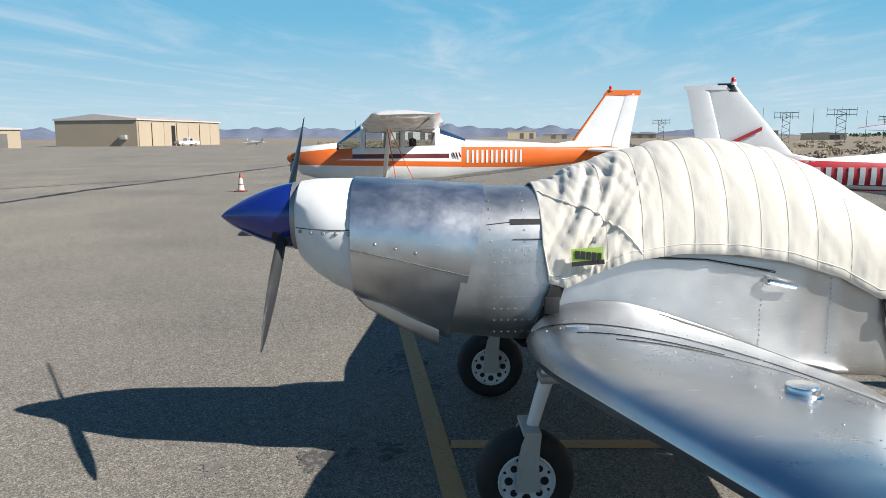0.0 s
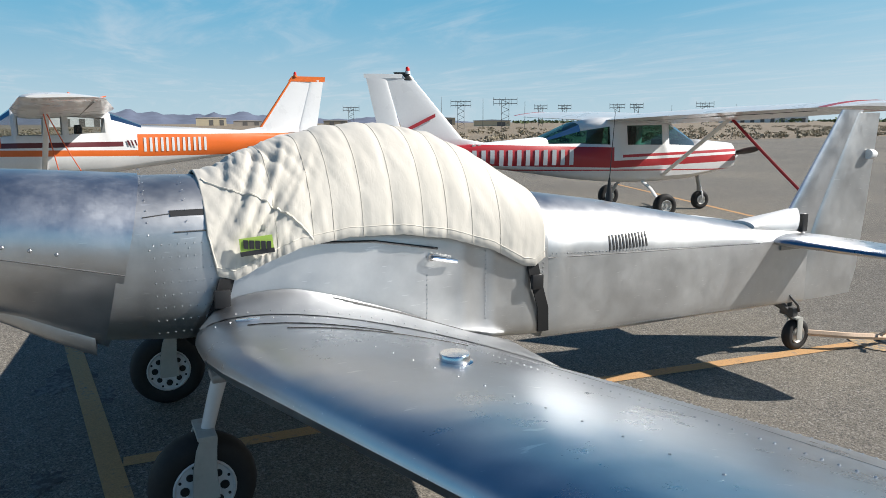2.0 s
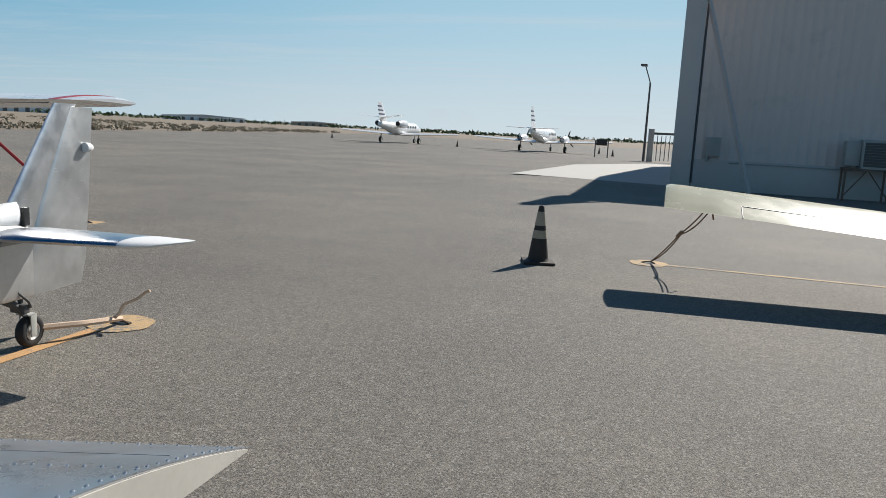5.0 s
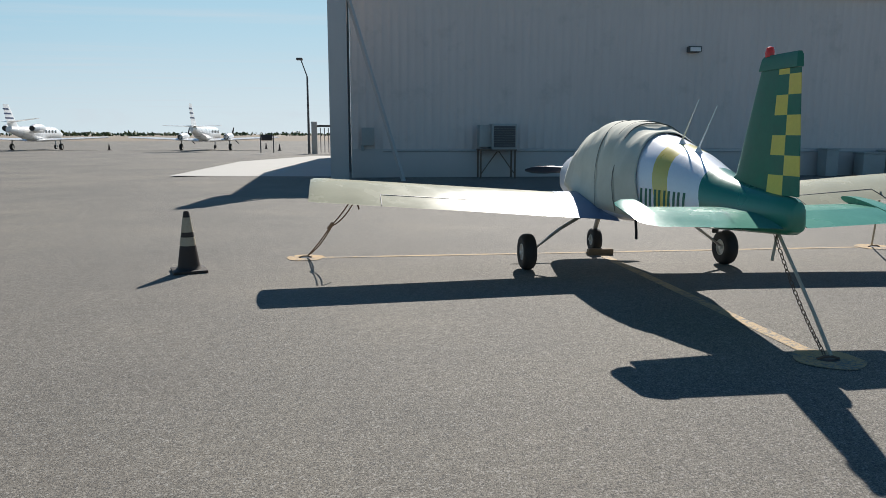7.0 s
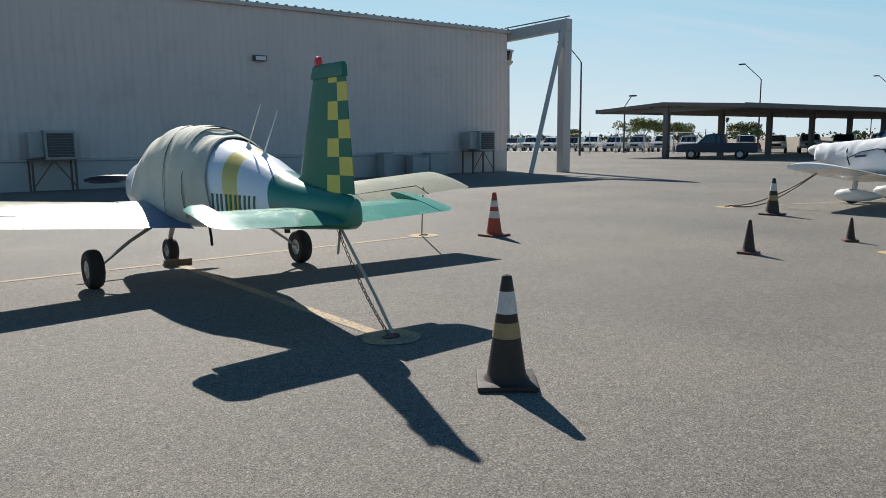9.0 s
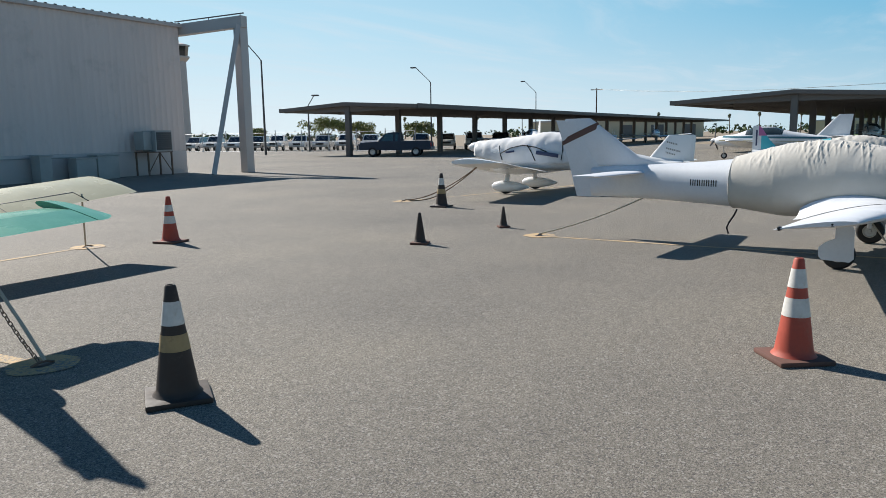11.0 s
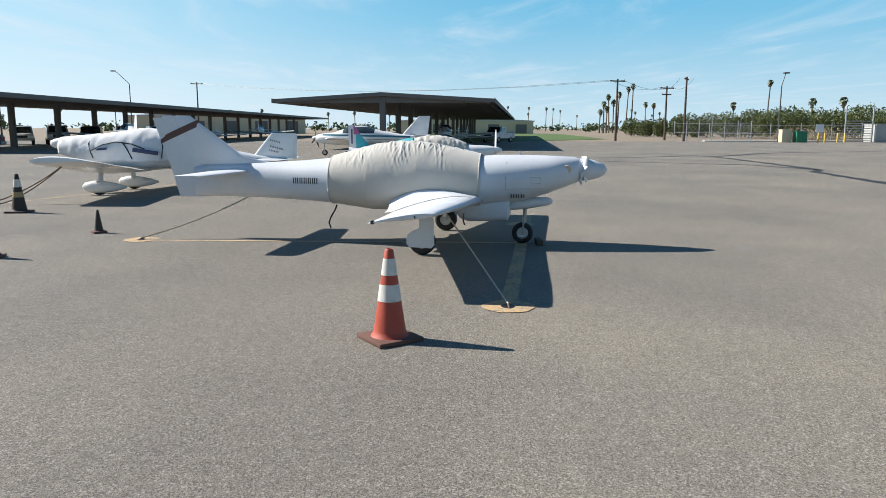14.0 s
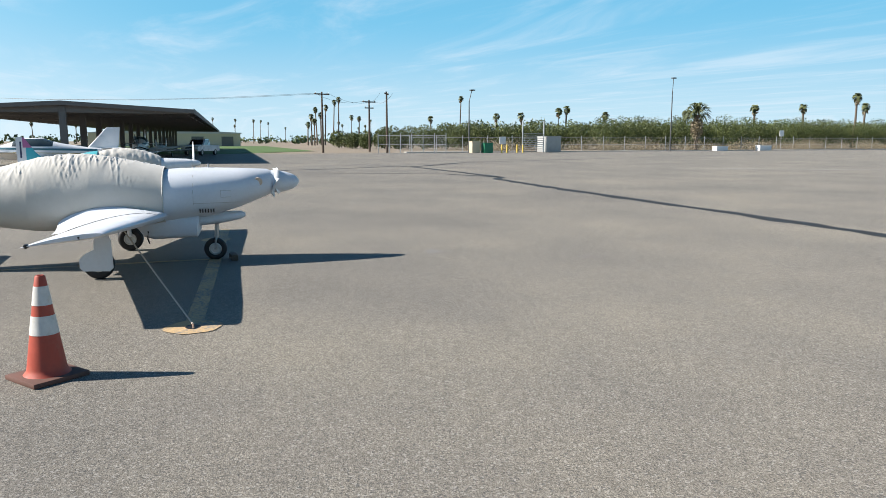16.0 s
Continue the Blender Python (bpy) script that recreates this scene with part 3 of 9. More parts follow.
def apron_sheet():
    ys = [-260, -150, -80, -60, -40, -20, 0, 5, 10, 15, 25, 35, 50, 70, 90, 108, 150, 190]
    xs = [-280, -140, -90, -60, -40, -20] + [-14 + 0.75 * k for k in range(13)] + [0, 20, 45, 70, 95]
    verts, faces = [], []
    n = len(xs)
    for y in ys:
        w = west_edge(y)
        for k, x in enumerate(xs):
            x = max(x, w + 0.01 * k)
            verts.append((x, y, drop(x)))
    for a in range(len(ys) - 1):
        for b in range(n - 1):
            faces.append((a * n + b, a * n + b + 1, (a + 1) * n + b + 1, (a + 1) * n + b))
    tagged(raw("apron", verts, faces, MAT["asphalt"], smooth=True), "sun-bleached grey asphalt aircraft parking apron", "pavement", kind="structure")


def strip(name, pts, width, material, label, category="marking", lift=0.004, wobble=0.0, seed=1):
    """A flat painted or poured line along the points, following the fall of the apron."""
    rnd = random.Random(seed)
    fine = []
    for a, b in zip(pts, pts[1:]):
        n = max(2, int(math.dist(a, b) / 0.6))
        n = min(n, 60)
        fine += [(a[0] + (b[0] - a[0]) * k / n, a[1] + (b[1] - a[1]) * k / n) for k in range(n)]
    fine.append(pts[-1])
    verts, faces = [], []
    for i, p in enumerate(fine):
        q, r = fine[max(i - 1, 0)], fine[min(i + 1, len(fine) - 1)]
        d = Vector((r[0] - q[0], r[1] - q[1])).normalized()
        s = Vector((-d.y, d.x))
        w = width * (0.5 + wobble * rnd.uniform(-0.5, 0.5))
        off = wobble * width * rnd.uniform(-0.5, 0.5)
        for k in (-w + off, w + off):
            x, y = p[0] + s.x * k, p[1] + s.y * k
            verts.append((x, y, drop(x) + lift))
    for i in range(len(fine) - 1):
        faces.append((2 * i, 2 * i + 1, 2 * i + 3, 2 * i + 2))
    return tagged(raw(name, verts, faces, material), label, category, kind="structure")


def blot(x, y, rx, ry, material, label, seed, lift=0.003, name="oil_stain"):
    rnd = random.Random(seed)
    n = 60
    verts = [(x, y, drop(x) + lift)]
    for k in range(n):
        t = 2 * math.pi * k / n
        r = 0.70 + 0.28 * rnd.random() + 0.18 * math.sin(3 * t + seed) + 0.15 * math.sin(7 * t + 2 * seed)
        px = x + rx * r * math.cos(t)
        verts.append((px, y + ry * r * math.sin(t), drop(px) + lift))
    faces = [(0, 1 + k, 1 + (k + 1) % n) for k in range(n)]
    return tagged(raw(name, verts, faces, material), label, "stain", kind="structure")


def tie_ring(x, y, r=0.24):
    """A painted disc round a sunken anchor with an iron bar across it."""
    z = drop(x)
    ob = thing("tie_down_anchor", pose(x, y, z), "worn yellow painted disc round a sunken iron tie-down anchor", "anchor", "tie-down anchors on the apron")
    bm = bmesh.new()
    n = 28
    a = [Vector((r * (1 + 0.05 * math.sin(5 * t + x)) * math.cos(t), r * (1 + 0.05 * math.cos(4 * t + y)) * math.sin(t), 0.006)) for t in (2 * math.pi * k / n for k in range(n))]
    b = [Vector((0.085 * math.cos(t), 0.065 * math.sin(t), 0.006)) for t in (2 * math.pi * k / n for k in range(n))]
    rings(bm, [a, b], cap=False)
    part("disc", bm, MAT["ring_paint"], ob)
    bm = bmesh.new()
    rings(bm, [b, [p - Vector((0, 0, 0.004)) for p in b]])
    part("well", bm, MAT["black"], ob)
    bm = bmesh.new()
    tube(bm, [(-0.085, 0, 0.008), (-0.03, 0, 0.025), (0.03, 0, 0.025), (0.085, 0, 0.008)], 0.009, 6)
    part("anchor_bar", bm, MAT["rust_steel"], ob)
    return ob


ground_sheet()
apron_sheet()
# tie-down layouts: a line under the wings and one under the tail
for pts, mat_name, wid in (
    ([(-6.4, -1.36), (-1.0, -0.03)], "yellow_line", 0.105),
    ([(-3.275, -0.53), (-3.39, 0.53), (-3.58, 2.12), (-3.70, 4.2)], "yellow_line", 0.10),
    ([(-0.1, 9.80), (7.6, 10.02)], "pale_line", 0.09),
    ([(3.62, 9.85), (3.82, 5.3)], "pale_line", 0.12),
    ([(7.5, -0.62), (14.6, -1.7)], "pale_line", 0.16),
    ([(11.40, 4.2), (11.15, -1.15)], "pale_line", 0.09),
    ([(15.9, 9.6), (22.5, 7.4)], "pale_line", 0.09),
    ([(-8.5, 8.6), (-17.5, 10.2)], "yellow_line", 0.10),
):
    strip("parking_line", pts, wid, MAT[mat_name], "worn yellow painted parking line on asphalt")
for x, y in ((-3.66, 4.34), (-0.27, 9.80), (3.85, 5.07), (7.70, 10.02), (7.36, -0.60), (11.45, 4.34), (15.83, 9.60), (-8.35, 8.60), (13.2, -1.4)):
    tie_ring(x, y)
for pts, wid, sd in (
    ([(-9.0, -13.6), (-17.9, -14.3), (-22.7, -14.8), (-28.3, -14.8), (-44.5, -14.9), (-90, -17.0)], 0.30, 1),
    ([(-60, -46), (-66, -38), (-75, -36)], 0.35, 2),
    ([(-12.0, -20.6), (-23.1, -18.3), (-25.6, -17.2), (-28.5, -15.0)], 0.16, 3),
):
    strip("tar_seam", pts, wid, MAT["tar"], "black poured tar crack seal across the apron", "crack seal", wobble=0.5, seed=sd)
for x, y, rx, ry, sd in ((-3.04, -1.16, 0.14, 0.10, 1), (-3.17, -0.83, 0.13, 0.07, 2), (-3.13, -1.0, 0.06, 0.04, 3), (-4.55, -1.0, 0.30, 0.16, 4), (-4.2, -0.72, 0.16, 0.05, 5), (-3.30, -1.10, 0.05, 0.03, 6)):
    blot(x, y, rx, ry, MAT["oil_stain"], "dark engine oil stain on asphalt", sd)
blot(-2.90, -1.61, 0.10, 0.06, MAT["brown_stain"], "brown dried puddle mark on asphalt", 7)


# ---- the polished aluminium homebuilt ----
SILVER = pose(-3.2, -0.25, 0, 0, 0, 188.5)


def silver_top(y):
    """Height of the spine and width of the fuselage along its length."""
    ys = (-4.0, -3.4, -2.25, -1.7, -1.0, -0.5, -0.1)
    return (float(np.interp(y, ys, (0.80, 0.885, 1.10, 1.18, 1.25, 1.29, 1.31))), float(np.interp(y, ys, (0.05, 0.15, 0.29, 0.345, 0.37, 0.375, 0.375))))


def silver_wing(side):
    """Stations of one wing from the root out: x, leading edge y and z, chord, thickness and fall towards the trailing edge."""
    return [(side * x, y, z, c, t, f) for x, y, z, c, t, f in (
        (0.33, -0.11, 0.690, 1.35, 0.150, 0.25), (0.40, -0.055, 0.700, 1.405, 0.155, 0.25), (0.50, -0.02, 0.715, 1.44, 0.155, 0.255), (0.65, -0.002, 0.735, 1.458, 0.152, 0.262),
        (0.90, 0.0, 0.755, 1.46, 0.148, 0.262), (1.13, -0.028, 0.776, 1.435, 0.145, 0.246), (2.11, -0.232, 0.860, 1.24, 0.140, 0.195), (2.81, -0.376, 0.922, 1.087, 0.135, 0.178))]


def wing_foil(st, n=16, u0=0.0, u1=1.0):
    """A section of the silver wing, nose up as the aircraft sits on its tail wheel."""
    x, y, z, c, t, f = st
    return [p - Vector((0, 0, f * (y - p.y) / c)) for p in foil(x, y, z, c, t, n=n, u0=u0, u1=u1)]


def on_wing(st, x, u):
    xs = [abs(s[0]) for s in st]
    y, z, c, t, f = (float(np.interp(abs(x), xs, [s[k] for s in st])) for k in (1, 2, 3, 4, 5))
    return Vector((x, y - u * c, z - u * f + foil_z(u, c, t)))


def rivet(bm, p, n, r=0.0042):
    a, b = frame_of(n)
    base = [bm.verts.new(p + r * (math.cos(t) * a + math.sin(t) * b)) for t in (0, 1.05, 2.09, 3.14, 4.19, 5.24)]
    top = [bm.verts.new(p + n * r * 0.55 + 0.55 * r * (math.cos(t) * a + math.sin(t) * b)) for t in (0, 1.05, 2.09, 3.14, 4.19, 5.24)]
    for k in range(6):
        bm.faces.new((base[k], base[(k + 1) % 6], top[(k + 1) % 6], top[k]))
    bm.faces.new(top)


def silver_plane():
    ob = thing("light_aircraft", SILVER, "polished aluminium single-seat taildragger with blue spinner and white nose bowl", "airplane", "parked light aircraft")
    al, dull = MAT["aluminium"], MAT["dull_aluminium"]
    # nose
    bm = bmesh.new()
    prof = [(0.153 * max(0.0, 1 - (k / 16) ** 1.45) ** 0.82, 0.985 + 0.345 * k / 16) for k in range(17)]
    lathe(bm, prof, 32, along_y((0, 0, 1.185)))
    sp_ = part("spinner", bm, MAT["blue_paint"], ob, "glossy dark blue spinner")
    bm = bmesh.new()
    lathe(bm, [(0.045, -0.01), (0.045, 0.02)], 12, along_x((-0.115, 1.03, 1.10)))
    part("blade_cutout", bm, MAT["black"], sp_)
    bm = bmesh.new()
    lathe(bm, [(0.156, 0.965), (0.156, 0.988)], 32, along_y((0, 0, 1.185)))
    part("backplate", bm, MAT["steel"], ob)
    for a in (54, 234):
        blade(ob, (0, 1.03, 1.185), 0.785, a, 0.066, MAT["prop_grey"])
    # white bowl
    bm = bmesh.new()
    rings(bm, [oval(y, hw, zt, zb, zc, 2.1, 2.2, 32) for y, hw, zt, zb, zc in (
        (0.965, 0.165, 1.325, 1.02, 1.18), (0.95, 0.22, 1.345, 0.99, 1.18), (0.88, 0.285, 1.355, 0.925, 1.15), (0.79, 0.325, 1.357, 0.865, 1.12), (0.69, 0.345, 1.355, 0.82, 1.10))])
    bowl = part("nose_bowl", bm, MAT["chalky_white"], ob, "white fibreglass nose bowl")
    for sx in (-1, 1):
        bm = bmesh.new()
        lathe(bm, [(0.06, 0.0), (0.06, 0.03)], 20, Matrix.Translation((sx * 0.12, 0.93, 1.18)) @ Matrix.Rotation(radians(-90), 4, "X") @ Matrix.Diagonal((1.0, 0.7, 1, 1)))
        part("air_inlet", bm, MAT["black"], bowl)
    bm = bmesh.new()
    for k in range(5):
        y = 0.93 - 0.055 * k
        hw = float(np.interp(-y, (-0.95, -0.88, -0.79, -0.69), (0.225, 0.285, 0.325, 0.345)))
        rivet(bm, Vector((-hw - 0.001, y, 1.14)), Vector((-1, 0, 0.0)), 0.009)
    part("screws", bm, MAT["steel"], bowl, kind="stuff")
    # cowling: two skins with a lap between
    cowl = [(0.705, 0.354, 1.364, 0.81, 1.10), (0.55, 0.364, 1.356, 0.76, 1.09), (0.33, 0.372, 1.34, 0.665, 1.07), (0.12, 0.380, 1.325, 0.60, 1.05)]
    bm = bmesh.new()
    loops = [oval(y, hw, zt, zb, zc, 2.2, 2.1, 36) for y, hw, zt, zb, zc in cowl]
    for loop, k in zip(loops, (0.0, 0.25, 0.6, 1.0)):
        for p in loop:
            p.y += 0.17 * k * (1.33 - p.z) / 0.73
    rings(bm, loops, cap=False)
    part("cowling", bm, al, ob, "hand-polished aluminium engine cowling with cloudy swirl marks")
    bm = bmesh.new()
    loops = [oval(y, hw, zt, zb, zc, 2.4, 3.4, 40) for y, hw, zt, zb, zc in ((0.16, 0.368, 1.315, 0.655, 1.05), (0.0, 0.376, 1.314, 0.625, 1.03), (-0.13, 0.378, 1.312, 0.62, 1.01))]
    for p in loops[0]:
        p.y += 0.15 * (1.33 - p.z) / 0.73
    rings(bm, loops, cap=False)
    part("firewall_skin", bm, dull, ob, "riveted aluminium skin behind the cowling")
    bm = bmesh.new()
    rings(bm, [oval(y, hw, zt, zb, zc, 2.4, 4.5, 28) for y, hw, zt, zb, zc in ((0.70, 0.12, 0.92, 0.80, 0.86), (0.655, 0.16, 0.90, 0.765, 0.83), (0.52, 0.19, 0.85, 0.69, 0.77), (0.40, 0.20, 0.80, 0.625, 0.71), (0.33, 0.20, 0.76, 0.59, 0.67))])
    part("chin_scoop", bm, dull, ob)
    skin_x = oval_side([(0.135, 0.374, 1.318, 0.62, 1.05), (0.0, 0.376, 1.314, 0.625, 1.03), (-0.13, 0.378, 1.312, 0.62, 1.01)], -1, et=2.4, eb=3.4)
    bm = bmesh.new()
    tube(bm, [(skin_x(y, 1.115) - 0.001, y, 1.115) for y in (0.02, -0.04, -0.11)], 0.003, 5)
    tube(bm, [(skin_x(y, 1.185) - 0.001, y, 1.185 + 0.1 * (0.03 - y)) for y in (0.13, 0.08, 0.03)], 0.002, 5)
    part("skin_lap", bm, MAT["dark_metal"], ob)
    bm = bmesh.new()
    rings(bm, [[Vector((skin_x(y, z) + e, y, z)) for z, e in ((1.174, -0.0012), (1.196, -0.0012), (1.196, 0.004), (1.174, 0.004))] for y in (0.03, -0.02, -0.07, -0.115)])
    part("vent_slot", bm, MAT["black"], ob)
    cowl_x = oval_side(cowl, -1, et=2.2, eb=2.1)
    bm = bmesh.new()
    tube(bm, [(cowl_x(y, z) - 0.0015, y + 0.17 * float(np.interp(-y, (-0.71, -0.12), (0, 1))) * (1.33 - z) / 0.73, z) for y, z in ((0.705, 1.075), (0.55, 1.045), (0.40, 1.015), (0.25, 0.985), (0.12, 0.96))], 0.0022, 5)
    part("cowl_lap", bm, MAT["dark_metal"], ob)
    bowl_x = oval_side([(0.965, 0.165, 1.325, 1.02, 1.18), (0.95, 0.22, 1.345, 0.99, 1.18), (0.88, 0.285, 1.355, 0.925, 1.15), (0.79, 0.325, 1.357, 0.865, 1.12), (0.69, 0.345, 1.355, 0.82, 1.10)], -1, et=2.1, eb=2.2)
    bm = bmesh.new()
    tube(bm, [(bowl_x(y, 1.155) - 0.0005, y, 1.155) for y in (0.95, 0.92, 0.88, 0.84, 0.79, 0.74, 0.70)], 0.002, 5)
    part("bowl_seam", bm, MAT["dark_metal"], bowl)
    # fuselage
    bm = bmesh.new()
    st = []
    for k in range(65):
        y = -0.12 - 1.60 * k / 64
        zt, hw = silver_top(y)
        # shallow dents and oil-canning between the frames
        hw += 0.0045 * math.exp(-((y + 1.24) / 0.022) ** 2) + 0.005 * math.exp(-((y + 1.40) / 0.025) ** 2) - 0.004 * math.exp(-((y + 1.33) / 0.05) ** 2) + 0.006 * math.exp(-((y + 1.60) / 0.03) ** 2) + 0.0015 * noise.noise(Vector((0.0, y * 7.0, 3.0)))
        st.append(oval(y, hw, zt, float(np.interp(-y, (0.12, 0.6, 1.75), (0.62, 0.53, 0.46))), float(np.interp(-y, (0.12, 1.72), (0.99, 0.89))), 2.3, 12.0, 44))
    rings(bm, st, cap=False)
    part("forward_fuselage", bm, dull, ob, "brushed aluminium cockpit side skins")
    bm = bmesh.new()
    st = []
    rear = ((-1.70, 0.445, 0.865), (-2.25, 0.412, 0.84), (-2.9, 0.388, 0.81), (-3.45, 0.362, 0.78), (-3.95, 0.335, 0.70))
    for k in range(58):
        y = -1.70 - 2.25 * k / 57
        zb, zc = (float(np.interp(-y, [-q[0] for q in rear], [q[n] for q in rear])) for n in (1, 2))
        zt, hw = silver_top(y)
        hw += 0.007 * math.exp(-((y + 1.80) / 0.035) ** 2) - 0.010 * math.exp(-((y + 1.70) / 0.05) ** 2) + 0.0016 * noise.noise(Vector((4.0, y * 5.0, 1.0)))
        st.append(oval(y, hw, zt, zb, zc, 2.0, 16.0, 44))
    rings(bm, st)
    part("rear_fuselage", bm, dull, ob, "aluminium rear fuselage with a rounded spine and flat sides")
    bm = bmesh.new()
    for sx in (-1, 1):
        for ys, z0, z1 in (((-1.72, -2.25, -2.9, -3.40), 0.865, 0.78),):
            tube(bm, [(sx * (silver_top(y)[1] + 0.0002), y, float(np.interp(-y, (1.7, 3.45), (z0, z1)))) for y in ys], 0.0022, 5)
    part("skin_lap", bm, MAT["dark_metal"], ob)
    # canopy rail, latch, and panels on the cockpit side
    bm = bmesh.new()
    tube(bm, [(-0.374, -0.5, 1.035), (-0.376, -0.8, 1.02), (-0.376, -1.10, 0.965)], 0.006, 6)
    part("canopy_rail", bm, MAT["black"], ob)
    bm = bmesh.new()
    tube(bm, [(-0.374, -1.06, 0.930), (-0.398, -1.07, 0.928), (-0.402, -1.13, 0.915), (-0.392, -1.19, 0.90)], 0.010, 8)
    lathe(bm, [(0.018, 0.0), (0.016, 0.02)], 12, along_x((-0.392, -1.065, 0.929)))
    part("door_latch", bm, MAT["chrome"], ob, "chrome canopy latch handle")
    bm = bmesh.new()
    for y, n in ((-0.55, 9), (-1.05, 12), (-1.36, 16), (-1.69, 18)):
        zt, hw = silver_top(y)
        for k in range(n):
            rivet(bm, Vector((-hw - 0.0005, y + 0.0015 * math.sin(k), 0.60 + 0.022 * k)), Vector((-1, 0, 0)), 0.0048)
    for z0, z1 in ((0.87, 0.772), (0.455, 0.375)):
        for k in range(70):
            y = -1.75 - 1.65 * k / 69
            rivet(bm, Vector((-silver_top(y)[1] - 0.001, y, z0 + (z1 - z0) * k / 69 + 0.012)), Vector((-1, 0, 0)), 0.0042)
    for r in range(8):
        for k in range(9):
            rivet(bm, Vector((-0.378, 0.10 - 0.03 * k, 0.72 + 0.05 * r)), Vector((-1, 0, 0)), 0.0034)
    for k in range(6):
        rivet(bm, Vector((-0.376 + 0.004 * k, 0.60 - 0.085 * k, 1.10 - 0.02 * k)), Vector((-1, 0, 0)), 0.008)
    for k in range(20):
        a = math.pi * k / 19
        for y, hw, zt in ((0.115, 0.372, 1.342), (-0.03, 0.376, 1.338)):
            p = Vector((-hw * math.cos(a) ** 1.0, y, 1.05 + (zt - 1.05) * math.sin(a) ** 0.9))
            rivet(bm, p, Vector((-math.cos(a), 0, math.sin(a))), 0.0036)
    part("rivets", bm, MAT["brushed_aluminium"], ob, kind="stuff")
    # wings
    for side, nm in ((-1, "left_wing"), (1, "right_wing")):
        st = silver_wing(side)
        bm = bmesh.new()
        rings(bm, [wing_foil(q, 20) for q in st])
        wing = part(nm, bm, MAT["wing_aluminium"], ob, "smooth polished aluminium wing")
        # root fillet: a hollow sheet from the wing skin up to the cockpit side
        bm = bmesh.new()
        loops = []
        for k in range(33):
            u = k / 32
            a = on_wing(st, side * (0.52 + 0.33 * u ** 1.4), min(0.998, 0.012 + u)) + Vector((0, 0, 0.003))
            by = -0.07 - 1.42 * u
            bz = float(np.interp(-by, (0.06, 0.09, 0.14, 0.20, 0.30, 0.40, 0.46, 0.62, 0.90, 1.12, 1.29, 1.50), (0.72, 0.785, 0.815, 0.835, 0.849, 0.849, 0.842, 0.797, 0.698, 0.607, 0.54, 0.475)))
            b = Vector((side * (silver_top(by)[1] + 0.004), by, bz))
            w = on_wing(st, side * 0.42, min(0.998, 0.012 + u))
            c = Vector((side * 0.425, (a.y + b.y) / 2, max(w.z + 0.006, a.z + 0.25 * (b.z - a.z))))
            loops.append([a.lerp(c, v).lerp(c.lerp(b, v), v) for v in (0.0, 0.15, 0.3, 0.45, 0.6, 0.75, 0.88, 1.0)])
        rings(bm, loops, cap=False, closed=False)
        part("wing_fillet", bm, MAT["brushed_aluminium"], wing, "riveted aluminium fillet where wing meets fuselage")
        bm = bmesh.new()
        for loop in loops[1:-1]:
            for v, q in ((-1, loop[-1]),):
                rivet(bm, q + Vector((side * 0.001, 0.0, -0.008)), Vector((side, 0, 0.3)).normalized(), 0.0045)
        for loop in loops[3:26:1]:
            rivet(bm, loop[1] + Vector((0, 0, 0.0005)), Vector((0, 0, 1)), 0.004)
        part("fillet_rivets", bm, MAT["brushed_aluminium"], wing, kind="stuff")
        # three long creases where the fillet skins lap
        bm = bmesh.new()
        for d, y0, y1 in ((0.012, 12, 27), (0.030, 13, 26), (0.046, 14, 24)):
            tube(bm, [loops[k][-2].lerp(loops[k][-3], d / 0.05) + Vector((side * 0.0012, 0, 0.0012)) for k in range(y0, y1)], 0.0020, 4)
        part("fillet_lap", bm, MAT["dark_metal"], wing)
        bm = bmesh.new()
        for u in (0.62, 0.965):
            for k in range(58):
                x = side * (0.7 + 2.08 * k / 57)
                rivet(bm, on_wing(st, x, u), Vector((0, 0, 1)), 0.0045)
        for u in (0.30,):
            for k in range(16):
                rivet(bm, on_wing(st, side * (0.8 + 1.7 * k / 15), u), Vector((0, 0, 1)), 0.0040)
        for x in (2.79,):
            for k in range(20):
                rivet(bm, on_wing(st, side * x, 0.35 + 0.6 * k / 19), Vector((0, 0, 1)), 0.0045)
        for k in range(26):
            rivet(bm, on_wing(st, side * 0.66, 0.05 + 0.9 * k / 25) + Vector((0, 0, 0.004)), Vector((0, 0, 1)), 0.0038)
        part("wing_rivets", bm, MAT["brushed_aluminium"], wing, kind="stuff")
        # fuel cap
        c = on_wing(st, side * 1.50, 0.39)
        bm = bmesh.new()
        lathe(bm, [(0.055, -0.01), (0.055, 0.004), (0.046, 0.006), (0.046, 0.026), (0.043, 0.030), (0.0, 0.031)], 28, Matrix.Translation(c))
        part("fuel_cap", bm, MAT["chrome"], wing, "round bright aluminium fuel cap")
        c = on_wing(st, side * 0.66, 0.13)
        bm = bmesh.new()
        box(bm, c + Vector((0, 0, 0.006)), (0.02, 0.09, 0.012), bevel=0.004)
        part("latch_fitting", bm, MAT["chrome"], wing)
        # access panel line on the inboard skin
        bm = bmesh.new()
        tube(bm, [on_wing(st, side * (0.74 + 0.012 * k), 0.12 + 0.045 * k) + Vector((0, 0, 0.001)) for k in range(9)], 0.0022, 4)
        tube(bm, [on_wing(st, side * (0.86 + 0.004 * k), 0.20 + 0.06 * k) + Vector((0, 0, 0.001)) for k in range(9)], 0.0022, 4)
        part("panel_gap", bm, MAT["black"], wing)
        # tip: rounded front with a lamp, cut flat behind
        x, y, z, c, t, f = st[-1]
        bm = bmesh.new()
